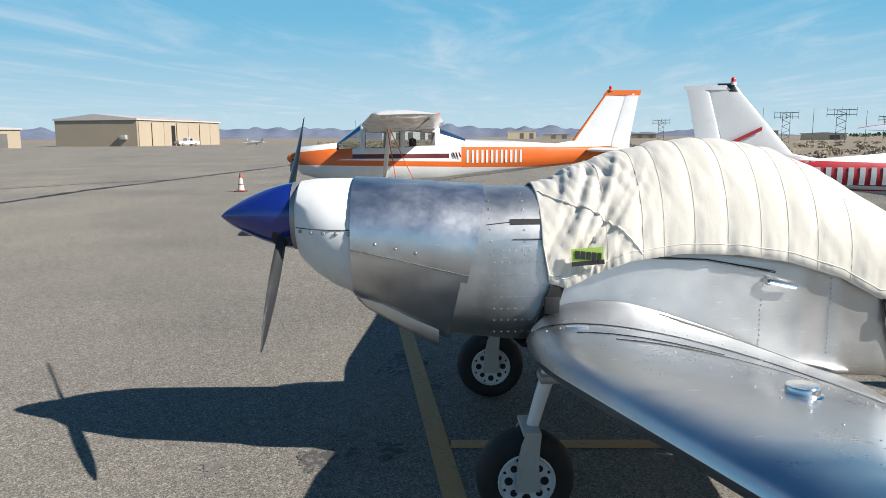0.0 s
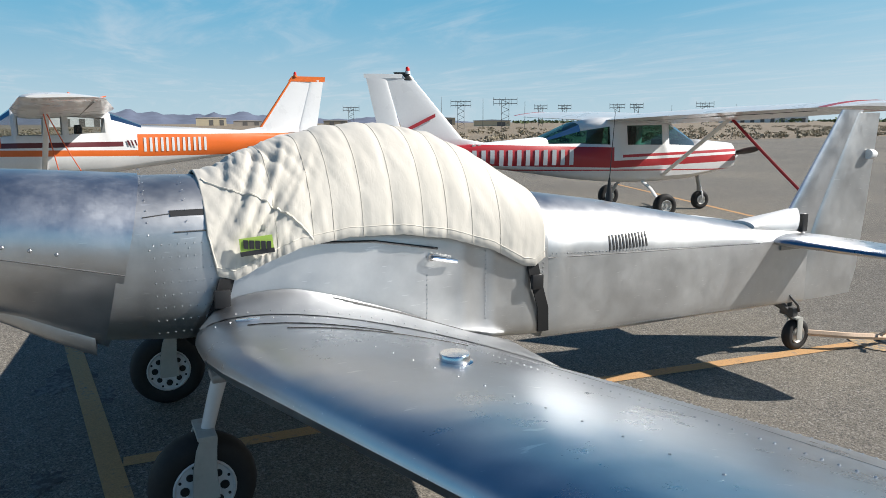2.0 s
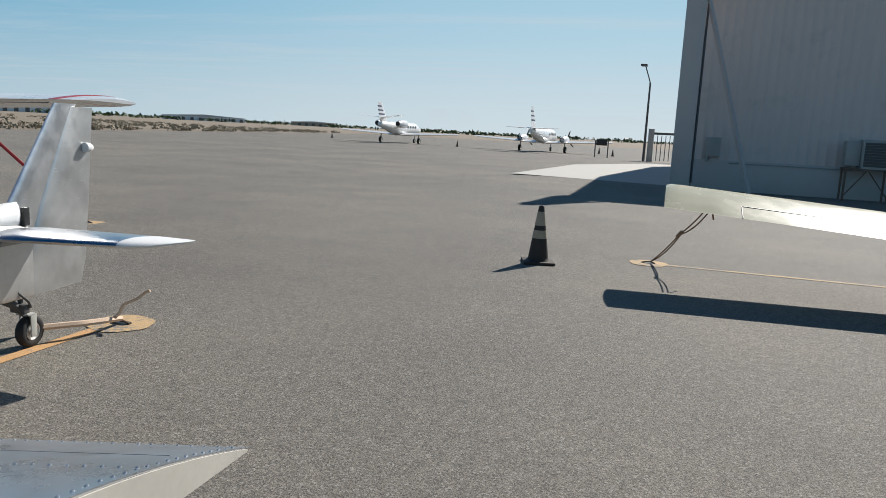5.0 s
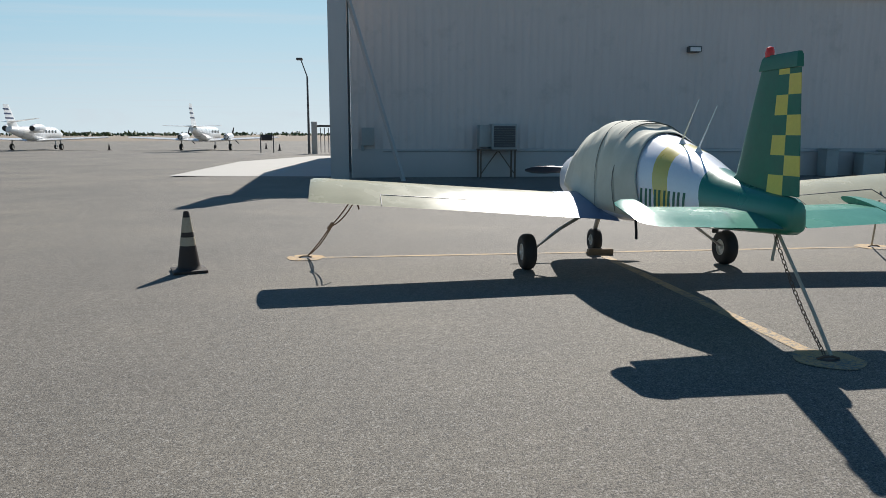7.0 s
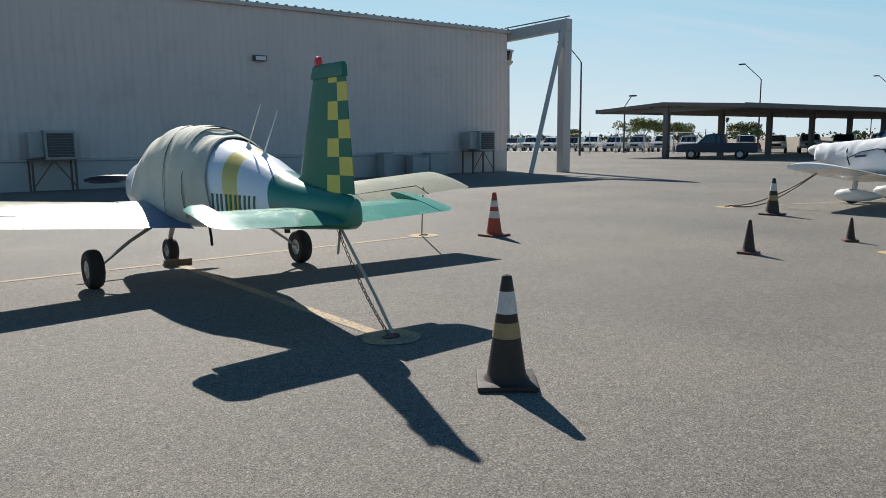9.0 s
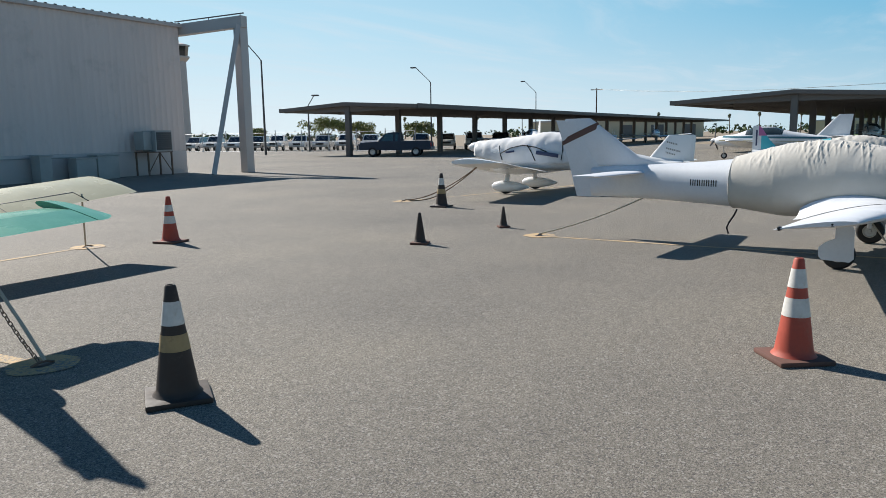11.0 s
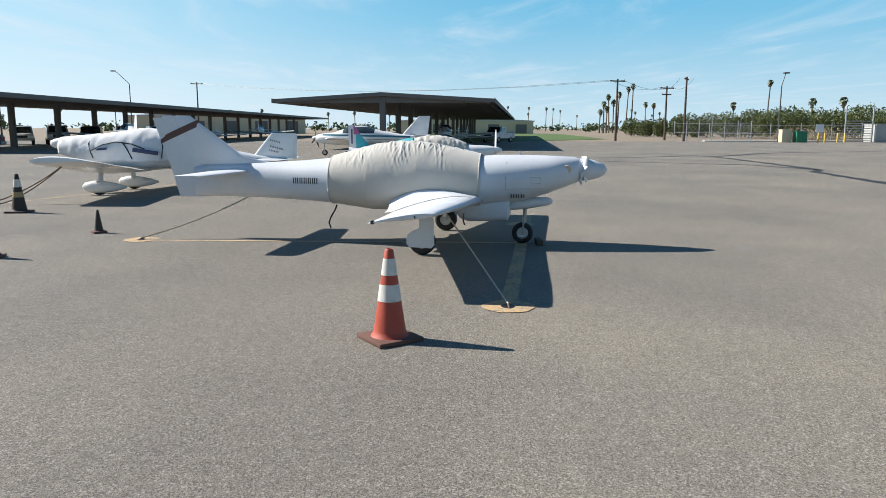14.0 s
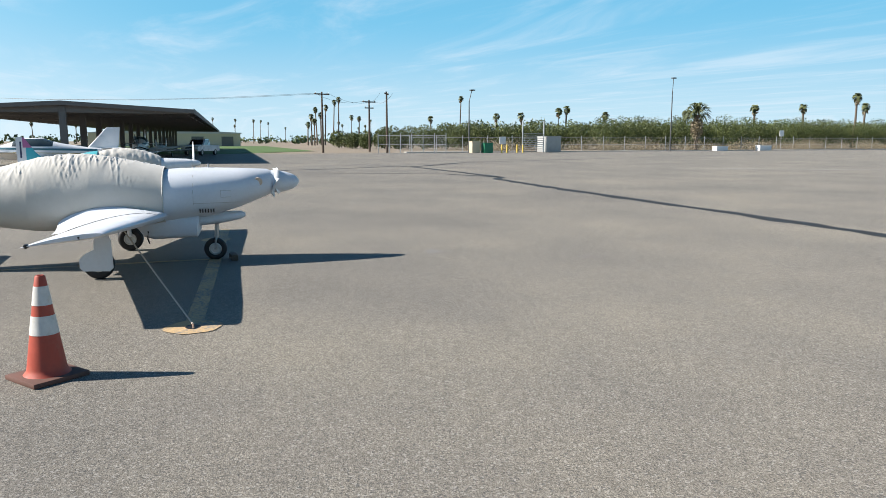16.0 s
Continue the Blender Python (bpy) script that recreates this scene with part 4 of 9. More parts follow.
        rings(bm, [wing_foil((x + side * d, y - e, z, c * k, t * k2, f * k), 10, 0.0, 0.40 - g) for d, e, k, k2, g in ((-0.004, 0.0, 1.003, 1.03, 0.0), (0.035, 0.005, 0.99, 1.0, 0.03), (0.075, 0.025, 0.95, 0.82, 0.07), (0.105, 0.07, 0.86, 0.45, 0.12))])
        part("wing_tip", bm, MAT["chalky_white"], wing, "white fibreglass wing tip")
        lamp_at = Vector((x + side * 0.06, y - 0.33 * c, z - 0.33 * f + 0.035))
        bm = bmesh.new()
        lathe(bm, [(0.040, -0.05), (0.046, -0.01), (0.046, 0.0)], 20, Matrix.Translation(lamp_at) @ Matrix.Rotation(radians(side * 75), 4, "Y"))
        base = part("lamp_base", bm, MAT["chrome"], wing, "polished lamp base")
        bm = bmesh.new()
        lathe(bm, [(0.043, 0.0), (0.042, 0.03), (0.034, 0.055), (0.016, 0.07), (0.0, 0.074)], 20, Matrix.Translation(lamp_at) @ Matrix.Rotation(radians(side * 75), 4, "Y"))
        part("tip_lamp", bm, MAT["clear_lamp"], base, "clear glass navigation lamp")
        bm = bmesh.new()
        rings(bm, [wing_foil((x + side * d, y - 0.008, z, c * 0.985, t * 0.93, f), 12, 0.36, 0.985) for d in (0.001, 0.005)])
        part("end_rib", bm, MAT["rib_cream"], wing, "bare cream-painted end rib")
        bm = bmesh.new()
        rings(bm, [[on_wing(st, side * (0.9 + 1.85 * k / 6), u) + Vector((0, 0, dz)) for u, dz in ((0.765, 0.0008), (0.768, 0.0008), (0.768, -0.004), (0.765, -0.004))] for k in range(7)])
        part("aileron_gap", bm, MAT["steel"], wing)
    # landing gear
    for side in (-1, 1):
        wx = 0.82 if side > 0 else -0.64
        bm = bmesh.new()
        tube(bm, [(wx * 1.04, -0.10, 0.68), (wx * 1.02, -0.055, 0.52), (wx, -0.015, 0.36)], [0.030, 0.027, 0.024], 12)
        leg = part("gear_leg", bm, MAT["white_paint"], ob, "white steel gear leg with rust-brown grease")
        bm = bmesh.new()
        box(bm, (wx * 1.04, -0.11, 0.615), (0.10, 0.13, 0.03), bevel=0.008)
        part("gear_mount", bm, MAT["steel"], leg)
        bm = bmesh.new()
        lathe(bm, [(0.034, -0.03), (0.034, 0.03)], 14, Matrix.Translation((wx, -0.02, 0.385)))
        part("collar", bm, MAT["gear_grey"], leg)
        fork = bmesh.new()
        for d in (-1, 1):
            q = []
            for k, (yy, zz) in enumerate(((-0.02, 0.40), (-0.01, 0.36), (0.0, 0.28), (0.0, 0.17))):
                w = 0.030 + 0.006 * k
                q.append([Vector((wx + d * 0.088 + a, yy + b, zz)) for a, b in ((-0.006, -w), (0.006, -w), (0.006, w), (-0.006, w))])
            rings(fork, q)
        box(fork, (wx, -0.015, 0.405), (0.19, 0.07, 0.018), bevel=0.005)
        part("fork", fork, MAT["gear_grey"], ob, "grey painted sheet-metal wheel fork")
        tyre(ob, (wx, 0.0, 0.198), 0.198, 0.145, MAT["rubber"], MAT["white_paint"], "worn black tyre on a drilled alloy wheel", 0.58, 8)
    # tail
    fin = part("fin", panel([(0, -3.58, 0.78, 0.50, 0.09), (0, -3.79, 0.93, 0.36, 0.10), (0, -4.25, 1.60, 0.22, 0.10)], upright=True), al, ob)
    rud = [(0, -3.92, 0.33, 0.56, 0.07), (0, -3.93, 0.50, 0.60, 0.08), (0, -4.08, 0.93, 0.50, 0.085), (0, -4.40, 1.58, 0.24, 0.085)]
    bm = bmesh.new()
    rings(bm, [foil(x, y, z, c, t, 0, 10, 0.0, 1.0, True) for x, y, z, c, t in rud])
    part("rudder", bm, dull, ob, "bare aluminium rudder")
    bm = bmesh.new()
    rings(bm, [oval(y, hw, zt, zb, None, 2, 2, 16) for y, hw, zt, zb in ((-3.40, 0.10, 0.905, 0.85), (-3.65, 0.075, 0.94, 0.82), (-3.87, 0.045, 0.97, 0.80))])
    part("fin_fairing", bm, MAT["chalky_white"], ob, "white dorsal fairing ahead of the fin")
    bm = bmesh.new()
    box(bm, (0, -3.93, 0.865), (0.085, 0.05, 0.12), bevel=0.008)
    part("hinge_gap", bm, MAT["black"], ob)
    bm = bmesh.new()
    lathe(bm, [(0.034, -0.03), (0.034, 0.01), (0.025, 0.035), (0.004, 0.05)], 16, along_y((-0.03, -4.54, 1.30)) @ Matrix.Rotation(radians(180), 4, "X"))
    part("tail_lamp", bm, MAT["chalky_white"], ob, "small white tail lamp")
    for side in (-1, 1):
        st = [(side * 0.06, -3.54, 0.775, 0.56, 0.125), (side * 0.86, -3.68, 0.775, 0.44, 0.125)]
        sb = part("tailplane", panel(st, 0.0), MAT["wing_aluminium"], ob, "polished aluminium tailplane with a white tip")
        bm = bmesh.new()
        rings(bm, [foil(side * x, y, 0.775, c, t, 0, 10) for x, y, c, t in ((0.86, -3.675, 0.45, 0.13), (0.93, -3.70, 0.42, 0.13), (1.02, -3.78, 0.33, 0.13), (1.10, -3.92, 0.18, 0.12), (1.14, -4.04, 0.05, 0.10))])
        part("tailplane_tip", bm, MAT["chalky_white"], sb, "white fibreglass tip")
        bm = bmesh.new()
        box(bm, (side * 0.11, -3.72, 0.73), (0.03, 0.2, 0.03), bevel=0.004)
        part("tail_brace", bm, MAT["steel"], sb)
    # tail wheel with its springs
    bm = bmesh.new()
    tube(bm, [(0, -3.70, 0.37), (-0.02, -3.80, 0.31), (-0.04, -3.89, 0.225)], [0.028, 0.026, 0.026], 8)
    tube(bm, [(-0.02, -3.86, 0.41), (-0.03, -3.86, 0.28)], 0.016, 6)
    tube(bm, [(-0.045, -3.925, 0.79), (-0.045, -3.89, 0.36)], 0.011, 6)
    box(bm, (-0.03, -3.85, 0.275), (0.11, 0.05, 0.06), bevel=0.01)
    for d in (-1, 1):
        tube(bm, [(d * 0.06 - 0.02, -3.78, 0.40), (d * 0.075 - 0.03, -3.84, 0.33), (d * 0.055 - 0.03, -3.88, 0.28)], 0.009, 6)
    part("tail_spring", bm, MAT["dark_metal"], ob)
    bm = bmesh.new()
    for d in (-1, 1):
        box(bm, (d * 0.042 - 0.04, -3.905, 0.155), (0.008, 0.05, 0.15), bevel=0.003)
    box(bm, (-0.04, -3.885, 0.23), (0.095, 0.06, 0.012), bevel=0.003)
    part("tail_fork", bm, MAT["gear_grey"], ob)
    tyre(ob, (-0.04, -3.915, 0.108), 0.108, 0.066, MAT["rubber"], MAT["wheel_metal"])
    side_x = oval_side([(y, silver_top(y)[1], silver_top(y)[0], zb, zc) for y, zb, zc in ((-1.70, 0.445, 0.865), (-2.25, 0.412, 0.84), (-2.9, 0.388, 0.81))], -1, et=2.0, eb=16.0)
    marks(ob, side_x, -2.13, -0.049, 0.862, 0.078, 6, 0.036, 0.011, MAT["sign_black"])
    # whip aerial on the spine and its foot
    return ob


surface("prop_grey", (0.030, 0.031, 0.034), 0.42, big=(4.0, 0.25))
surface("rib_cream", (0.60, 0.56, 0.49), 0.55, big=(3.0, 0.15), dirt=((0.40, 0.36, 0.30), 4.0, 0.5))
surface("clear_lamp", (0.75, 0.77, 0.78), 0.08, big=(9.0, 0.1), coat=1.0)
silver_plane()


def silver_cover():
    ob = thing("canopy_cover", SILVER, "cream canvas canopy cover with stitched seams, strapped over the cockpit", "cover")
    ys = [-0.10 - 1.58 * k / 210 for k in range(211)]

    def top(y):
        return float(np.interp(-y, (0.08, 0.2, 0.32, 0.48, 0.66, 0.85, 1.0, 1.2, 1.4, 1.55, 1.68), (1.315, 1.33, 1.385, 1.455, 1.505, 1.522, 1.515, 1.475, 1.39, 1.295, 1.215)))

    def low(y):
        return float(np.interp(-y, (0.08, 0.13, 0.20, 0.32, 0.46, 0.68, 0.92, 1.15, 1.38, 1.55, 1.62, 1.68), (1.20, 0.93, 0.91, 0.97, 1.02, 1.05, 1.045, 1.01, 0.94, 0.85, 0.84, 0.88)))

    def skin(y, k, n=30):
        zt, zl = top(y), low(y)
        hw = float(np.interp(-y, (0.1, 0.4, 1.0, 1.5, 1.7), (0.385, 0.40, 0.405, 0.385, 0.362)))
        a = math.pi * k / n
        c, s = math.cos(a), math.sin(a)
        z = zl + (zt - zl) * abs(s) ** 0.82
        w = hw * (1 - max(0, (z - 0.95) / (zt - 0.95 + 1e-6)) ** 2.6) ** 0.5 if z > 0.95 else hw
        w = max(w, 0.0)
        x = -w if c > 0 else w
        return Vector((x, y, z))

    seams = [-0.37, -0.52, -0.61, -0.74, -0.88, -1.02, -1.14, -1.27, -1.42]

    def billow(y, k, n=60):
        """The cloth: puffed between seams, puckered beside them, gathered at the windscreen."""
        p = skin(y, k, n)
        nr = (p - Vector((0, y, 0.95))).normalized()
        near = min(abs(y - s) for s in seams)
        puff = 1 - math.exp(-(near / 0.03) ** 2)
        h = 0.0035 * puff
        front = math.exp(-((y + 0.33) / 0.17) ** 2)
        # sharp folds drawn from the windscreen corner, with slack between them
        g = noise.noise(Vector((p.x * 3, y * 8 + p.z * 7, p.z * 1.5)))
        h += front * 0.018 * (1 - 2.2 * abs(g))
        h += front * 0.011 * (1 - 3.2 * abs(noise.noise(Vector((p.x * 2 + 4, y * 24 + p.z * 15, p.z * 3)))))
        h += front * 0.006 * (1 - 3.2 * abs(noise.noise(Vector((p.x * 2 + 9, y * 30 - p.z * 26, p.z * 4)))))
        h += 0.004 * noise.noise(Vector((p.x * 5, y * 4, p.z * 9))) * puff
        h += 0.0050 * noise.noise(Vector((p.x * 8, y * 10, p.z * 34))) * math.exp(-((near - 0.018) / 0.016) ** 2)
        h += 0.0030 * (1 - 2.8 * abs(noise.noise(Vector((p.x * 4 + 9, y * 13 - p.z * 8, p.z * 3))))) * puff
        # gathers along the lower edge
        low_edge = math.exp(-((p.z - low(y)) / 0.10) ** 2)
        h += 0.004 * low_edge * noise.noise(Vector((2.0, y * 34, p.z * 7)))
        h += 0.004 * (1 if k in (0, n) else 0)
        return p + nr * h, nr

    loops = [[billow(y, k)[0] for k in range(61)] for y in ys]
    bm = bmesh.new()
    rings(bm, loops, cap=False, closed=False)
    body = part("cover_body", bm, MAT["cream_canvas"], ob, "cream canvas, creased at the windscreen", 60)
    sol = body.modifiers.new("thickness", "SOLIDIFY")
    sol.thickness, sol.offset = 0.006, 1.0
    for s in seams:
        pts = []
        for k in range(0, 61):
            p, nr = billow(s, k)
            pts.append(p + nr * 0.0058)
        bm = bmesh.new()
        tube(bm, pts, 0.0019, 5)
        part("seam", bm, MAT["seam_thread"], ob)
    bm = bmesh.new()
    diag = []
    for j in range(61):
        u = j / 60
        p, nr = billow(-0.115 - 0.40 * u, 21 - 20.5 * u)
        diag.append(p + nr * 0.006)
    tube(bm, diag, 0.0055, 6)
    part("seam", bm, MAT["canvas_hem"], ob)
    bm = bmesh.new()
    for k in (1, 59):
        tube(bm, [billow(y, k)[0] + billow(y, k)[1] * 0.0065 for y in ys[1:]], 0.0024, 5)
    part("hem_stitching", bm, MAT["canvas_hem"], ob)
    for y0, pts in ((0, [(-0.395, -0.165, 0.92), (-0.40, -0.14, 0.84), (-0.385, -0.10, 0.74), (-0.34, -0.06, 0.64), (0.0, -0.04, 0.60), (0.34, -0.06, 0.64), (0.40, -0.165, 0.92)]), (1, [(-0.372, -1.61, 0.86), (-0.378, -1.63, 0.76), (-0.365, -1.68, 0.62), (-0.34, -1.70, 0.49), (0.0, -1.70, 0.475), (0.34, -1.70, 0.49), (0.372, -1.61, 0.86)])):
        bm = bmesh.new()
        loops = []
        for i, p in enumerate(pts):
            a = Vector(p)
            loops.append([a + Vector((0, dy, 0)) + Vector((dx, 0, 0)) for dx, dy in ((-0.003, -0.031), (0.003, -0.031), (0.003, 0.031), (-0.003, 0.031))])
        rings(bm, loops)
        stp = part("strap", bm, MAT["strap_black"], ob, "black nylon webbing strap")
        bm = bmesh.new()
        c = Vector(pts[1])
        box(bm, (c.x - 0.01, c.y, c.z), (0.022, 0.065, 0.075), bevel=0.008)
        part("buckle", bm, MAT["black"], stp)
    bm = bmesh.new()
    q = [Vector((-0.427, -0.215, 1.085)), Vector((-0.437, -0.345, 1.085)), Vector((-0.437, -0.345, 1.032)), Vector((-0.427, -0.215, 1.032))]
    m = Matrix.Translation((-0.41, -0.28, 1.06)) @ Matrix.Rotation(radians(-5), 4, "X") @ Matrix.Translation((0.41, 0.28, -1.06))
    rings(bm, [[m @ p for p in q], [m @ (p + Vector((-0.003, 0, 0))) for p in q]])
    tag = part("name_tag", bm, MAT["tag_green"], ob, "yellow-green sewn tag with dark marks")
    bm = bmesh.new()
    q = [m @ Vector((x, y, z)) for x, y, z in ((-0.428, -0.213, 1.032), (-0.438, -0.347, 1.032), (-0.438, -0.347, 1.013), (-0.428, -0.213, 1.013))]
    rings(bm, [q, [p + Vector((-0.002, 0, 0)) for p in q]])
    part("tag_border", bm, MAT["sign_black"], tag)
    o = m @ Vector((-0.429, -0.228, 1.045))
    bars(tag, o, (-0.077, -1, -0.09), (0, 0, 1), 0.034, (0.018, 0.018, 0.018, 0.018, 0.016), 0.005, MAT["sign_black"], "tag_mark", 0.004)


silver_cover()


# ---- high-wing two and four seaters ----
def section(y, hw, zb, belt, zw, hwt, zt):
    """A high-wing cabin section: belly, side, belt line, window top and roof."""
    r = [(0, zb), (hw * 0.62, zb + 0.01), (hw * 0.93, zb + 0.16 * (belt - zb)), (hw, zb + 0.55 * (belt - zb)), (hw * 0.985, belt), (hwt, zw), (hwt * 0.80, zw + 0.72 * (zt - zw)), (hwt * 0.4, zw + 0.95 * (zt - zw)), (0, zt)]
    left = [(-x, z) for x, z in reversed(r[1:-1])]
    return [Vector((x, y, z)) for x, z in r + left]


def glazed(stations, glass):
    """Skin the sections; the quads named in glass become panes."""
    n = 16
    shell, panes = bmesh.new(), []
    loops = [section(*s) for s in stations]
    mirror = {k: n - 1 - k for k in range(8)}
    gl = set()
    for a, b in glass:
        gl.add((a, b))
        gl.add((a, mirror[b]))
    rings(shell, loops, skip=lambda a, b: (a, b) in gl)
    for a, b in sorted(gl):
        bm = bmesh.new()
        c = (b + 1) % n
        q = [loops[a][b], loops[a][c], loops[a + 1][c], loops[a + 1][b]]
        mid = sum(q, Vector()) / 4
        bm.faces.new([bm.verts.new(p) for p in q])
        panes.append(bm)
    return shell, panes


def section_side(stations, side):
    """Skin of a cabin section at any y and z."""
    neg = [-s[0] for s in stations]

    def f(y, z):
        v = [float(np.interp(-y, neg, [s[k] for s in stations])) for k in range(1, 7)]
        pts = [(p.z, p.x) for p in section(y, *v)[1:8]]
        return side * float(np.interp(z, [p[0] for p in pts], [p[1] for p in pts]))
    return f


def high_wing(name, m, label, d):
    ob = thing(name, m, label, "airplane", "parked light aircraft")
    k = d["k"]
    shell, panes = glazed(d["stations"], d["glass"])
    body = part("fuselage", shell, d["body"], ob, d["body_label"], 50)
    sm = body.modifiers.new("wall", "SOLIDIFY")
    sm.thickness, sm.offset = 0.02, -1.0
    for bm in panes:
        part("window_pane", bm, d["pane"], ob)
    # window frames
    # spinner, propeller, nose bowl holes
    yn, zn = d["nose"]
    bm = bmesh.new()
    lathe(bm, [(0.13 * math.sqrt(max(0.0, 1 - (j / 8) ** 1.8)), yn + 0.26 * j / 8) for j in range(9)], 20, along_y((0, 0, zn)))
    part("spinner", bm, d["spinner"], ob)
    for a in d["prop"]:
        blade(ob, (0, yn + 0.08, zn), 0.88 * k, a, 0.15, MAT["prop_black"])
    for sx in (-1, 1):
        bm = bmesh.new()
        lathe(bm, [(0.085, 0.0), (0.085, 0.03)], 16, Matrix.Translation((sx * 0.2, yn - 0.02, zn + 0.03)) @ Matrix.Rotation(radians(-90), 4, "X"))
        part("air_inlet", bm, MAT["black"], ob)
    # wings
    wy, wz, c0, c1, half, dih = d["wing"]
    for side in (-1, 1):
        st = [(side * x, wy - o, wz + dih * x, c, t) for x, o, c, t in ((0.0, 0, c0, 0.125), (half * 0.45, 0, c0, 0.125), (half * 0.93, (c0 - c1) * 0.35, c1, 0.115), (half * 0.975, (c0 - c1) * 0.35 + 0.02, c1 * 0.96, 0.10), (half, (c0 - c1) * 0.35 + 0.10, c1 * 0.80, 0.05))]
        wing = part("wing", panel(st, 0.02), d["wing_mat"], ob, "white painted metal wing")
        bm = bmesh.new()
        for x0, x1 in ((0.6, half * 0.45), (half * 0.46, half * 0.9)):
            rings(bm, [[Vector((side * x, wy - c0 * u, wz + dih * x + foil_z(u, c0, 0.125, 0.02, False) + dz)) for u, dz in ((0.70, -0.002), (0.71, -0.002), (0.71, 0.004), (0.70, 0.004))] for x in (x0, x1)])
        part("flap_gap", bm, MAT["black"], wing)
        if d.get("tip_mat"):
            bm = bmesh.new()
            a = st[-2]
            rings(bm, [foil(side * (half * f), a[1] - e + 0.004, a[2], a[3] * g + 0.008, t, 0.02, 10) for f, e, g, t in ((0.930, -0.012, 1.02, 0.118), (0.955, -0.012, 1.02, 0.116))])
            part("tip_stripe", bm, d["tip_mat"], wing)
        # strut
        bm = bmesh.new()
        tube(bm, [(side * d["strut"][0], d["strut"][1], d["strut"][2]), (side * d["strut"][3], d["strut"][4], wz + dih * d["strut"][3] - 0.04)], 0.05, 10, 0.45)
        part("wing_strut", bm, d["strut_mat"], ob)
        # main gear
        tr, r = d["gear"]
        bm = bmesh.new()
        tube(bm, [(side * 0.36, -0.06, d["belly"] + 0.02), (side * 0.62, -0.04, d["belly"] - 0.10), (side * (tr - 0.07), 0.0, r)], [0.05, 0.042, 0.034], 8, 0.45)
        part("gear_leg", bm, MAT["white_paint"], ob)
        tyre(ob, (side * tr, 0, r), r, 0.16, MAT["rubber"], MAT["wheel_metal"], "", 0.5)
        # tail plane
        ty, tz, tc, th = d["tail"]
        part("tailplane", panel([(side * 0.03, ty, tz, tc, 0.09), (side * th * 0.93, ty - 0.22, tz, tc * 0.68, 0.08), (side * th, ty - 0.30, tz, tc * 0.5, 0.05)], 0.0), d["wing_mat"], ob)
    # nose gear
    ny, nr = d["nosegear"]
    bm = bmesh.new()
    tube(bm, [(0, ny - 0.10, d["belly"] + 0.12), (0, ny - 0.03, nr + 0.24)], 0.035, 10)
    tube(bm, [(0, ny - 0.03, nr + 0.26), (0, ny - 0.01, nr + 0.17)], 0.05, 10)
    part("nose_leg", bm, MAT["steel"], ob)
    bm = bmesh.new()
    for sx in (-1, 1):
        tube(bm, [(0, ny - 0.02, nr + 0.20), (sx * 0.085, ny - 0.01, nr + 0.16), (sx * 0.085, ny, nr)], 0.018, 6)
    part("nose_fork", bm, MAT["white_paint"], ob)
    tyre(ob, (0, ny, nr), nr, 0.13, MAT["rubber"], MAT["wheel_metal"], "", 0.5)
    # fin and rudder
    f = d["fin"]
    fin = part("fin", panel([(0, y, z, c, t) for y, z, c, t in f["fixed"]], upright=True), f["mat"], ob, f["label"])
    part("rudder", panel([(0, y, z, c, t) for y, z, c, t in f["rudder"]], upright=True), f["mat"], ob)
    if f.get("cap"):
        for nm, st in f["cap"]:
            part(nm, panel([(0, y, z, c, t) for y, z, c, t in st], upright=True), f["cap_mat"], fin)
    y, z = f["beacon"]
    bm = bmesh.new()
    lathe(bm, [(0.05, 0.0), (0.045, 0.05), (0.0, 0.06)], 12, Matrix.Translation((0, y, z)))
    base = part("beacon_base", bm, MAT["black"] if not f.get("cap") else f["cap_mat"], fin)
    bm = bmesh.new()
    lathe(bm, [(0.035, 0.05), (0.035, 0.10), (0.02, 0.12), (0.0, 0.125)], 12, Matrix.Translation((0, y, z)))
    part("beacon", bm, MAT["red_lamp"], base)
    # seats and panel behind the glass
    for sx in (-0.24, 0.24):
        bm = bmesh.new()
        box(bm, (sx, -0.32, d["belly"] + 0.72), (0.40, 0.12, 0.62), bevel=0.05)
        box(bm, (sx, -0.05, d["belly"] + 0.40), (0.40, 0.5, 0.14), bevel=0.05)
        part("seat", bm, MAT["interior"], ob)
    bm = bmesh.new()
    box(bm, (0, 0.62, d["belly"] + 0.62), (0.9, 0.10, 0.30), bevel=0.03)
    part("instrument_panel", bm, MAT["interior"], ob)
    return ob


ORANGE, MAROON, RED = (0.75, 0.15, 0.022), (0.12, 0.018, 0.022), (0.46, 0.028, 0.035)
WHITE = (0.80, 0.80, 0.79)
surface("orange_scheme", WHITE, 0.38, big=(1.2, 0.08), fine=(20.0, 0.04), coat=0.2, bands=(
    (1.05, 1.17, -1.40, 3.0, 0.02, ORANGE),
    (1.02, 1.48, -9.0, -1.40, 0.005, ORANGE),
    (1.225, 1.325, -1.12, 1.75, 0.0, MAROON),
    (1.34, 1.60, 1.05, 3.0, -0.10, ORANGE),
))
surface("red_scheme", WHITE, 0.38, big=(1.2, 0.08), fine=(20.0, 0.04), coat=0.2, bands=(
    (0.845, 1.205, -9.0, -0.72, -0.03, RED),
    (0.885, 1.01, -0.72, 3.0, 0.03, RED),
    (1.06, 1.11, -0.55, 3.0, 0.03, RED),
    (1.14, 1.20, -0.86, -0.50, -0.55, WHITE),
    (0.80, 0.823, -9.0, 3.0, -0.015, RED),
))
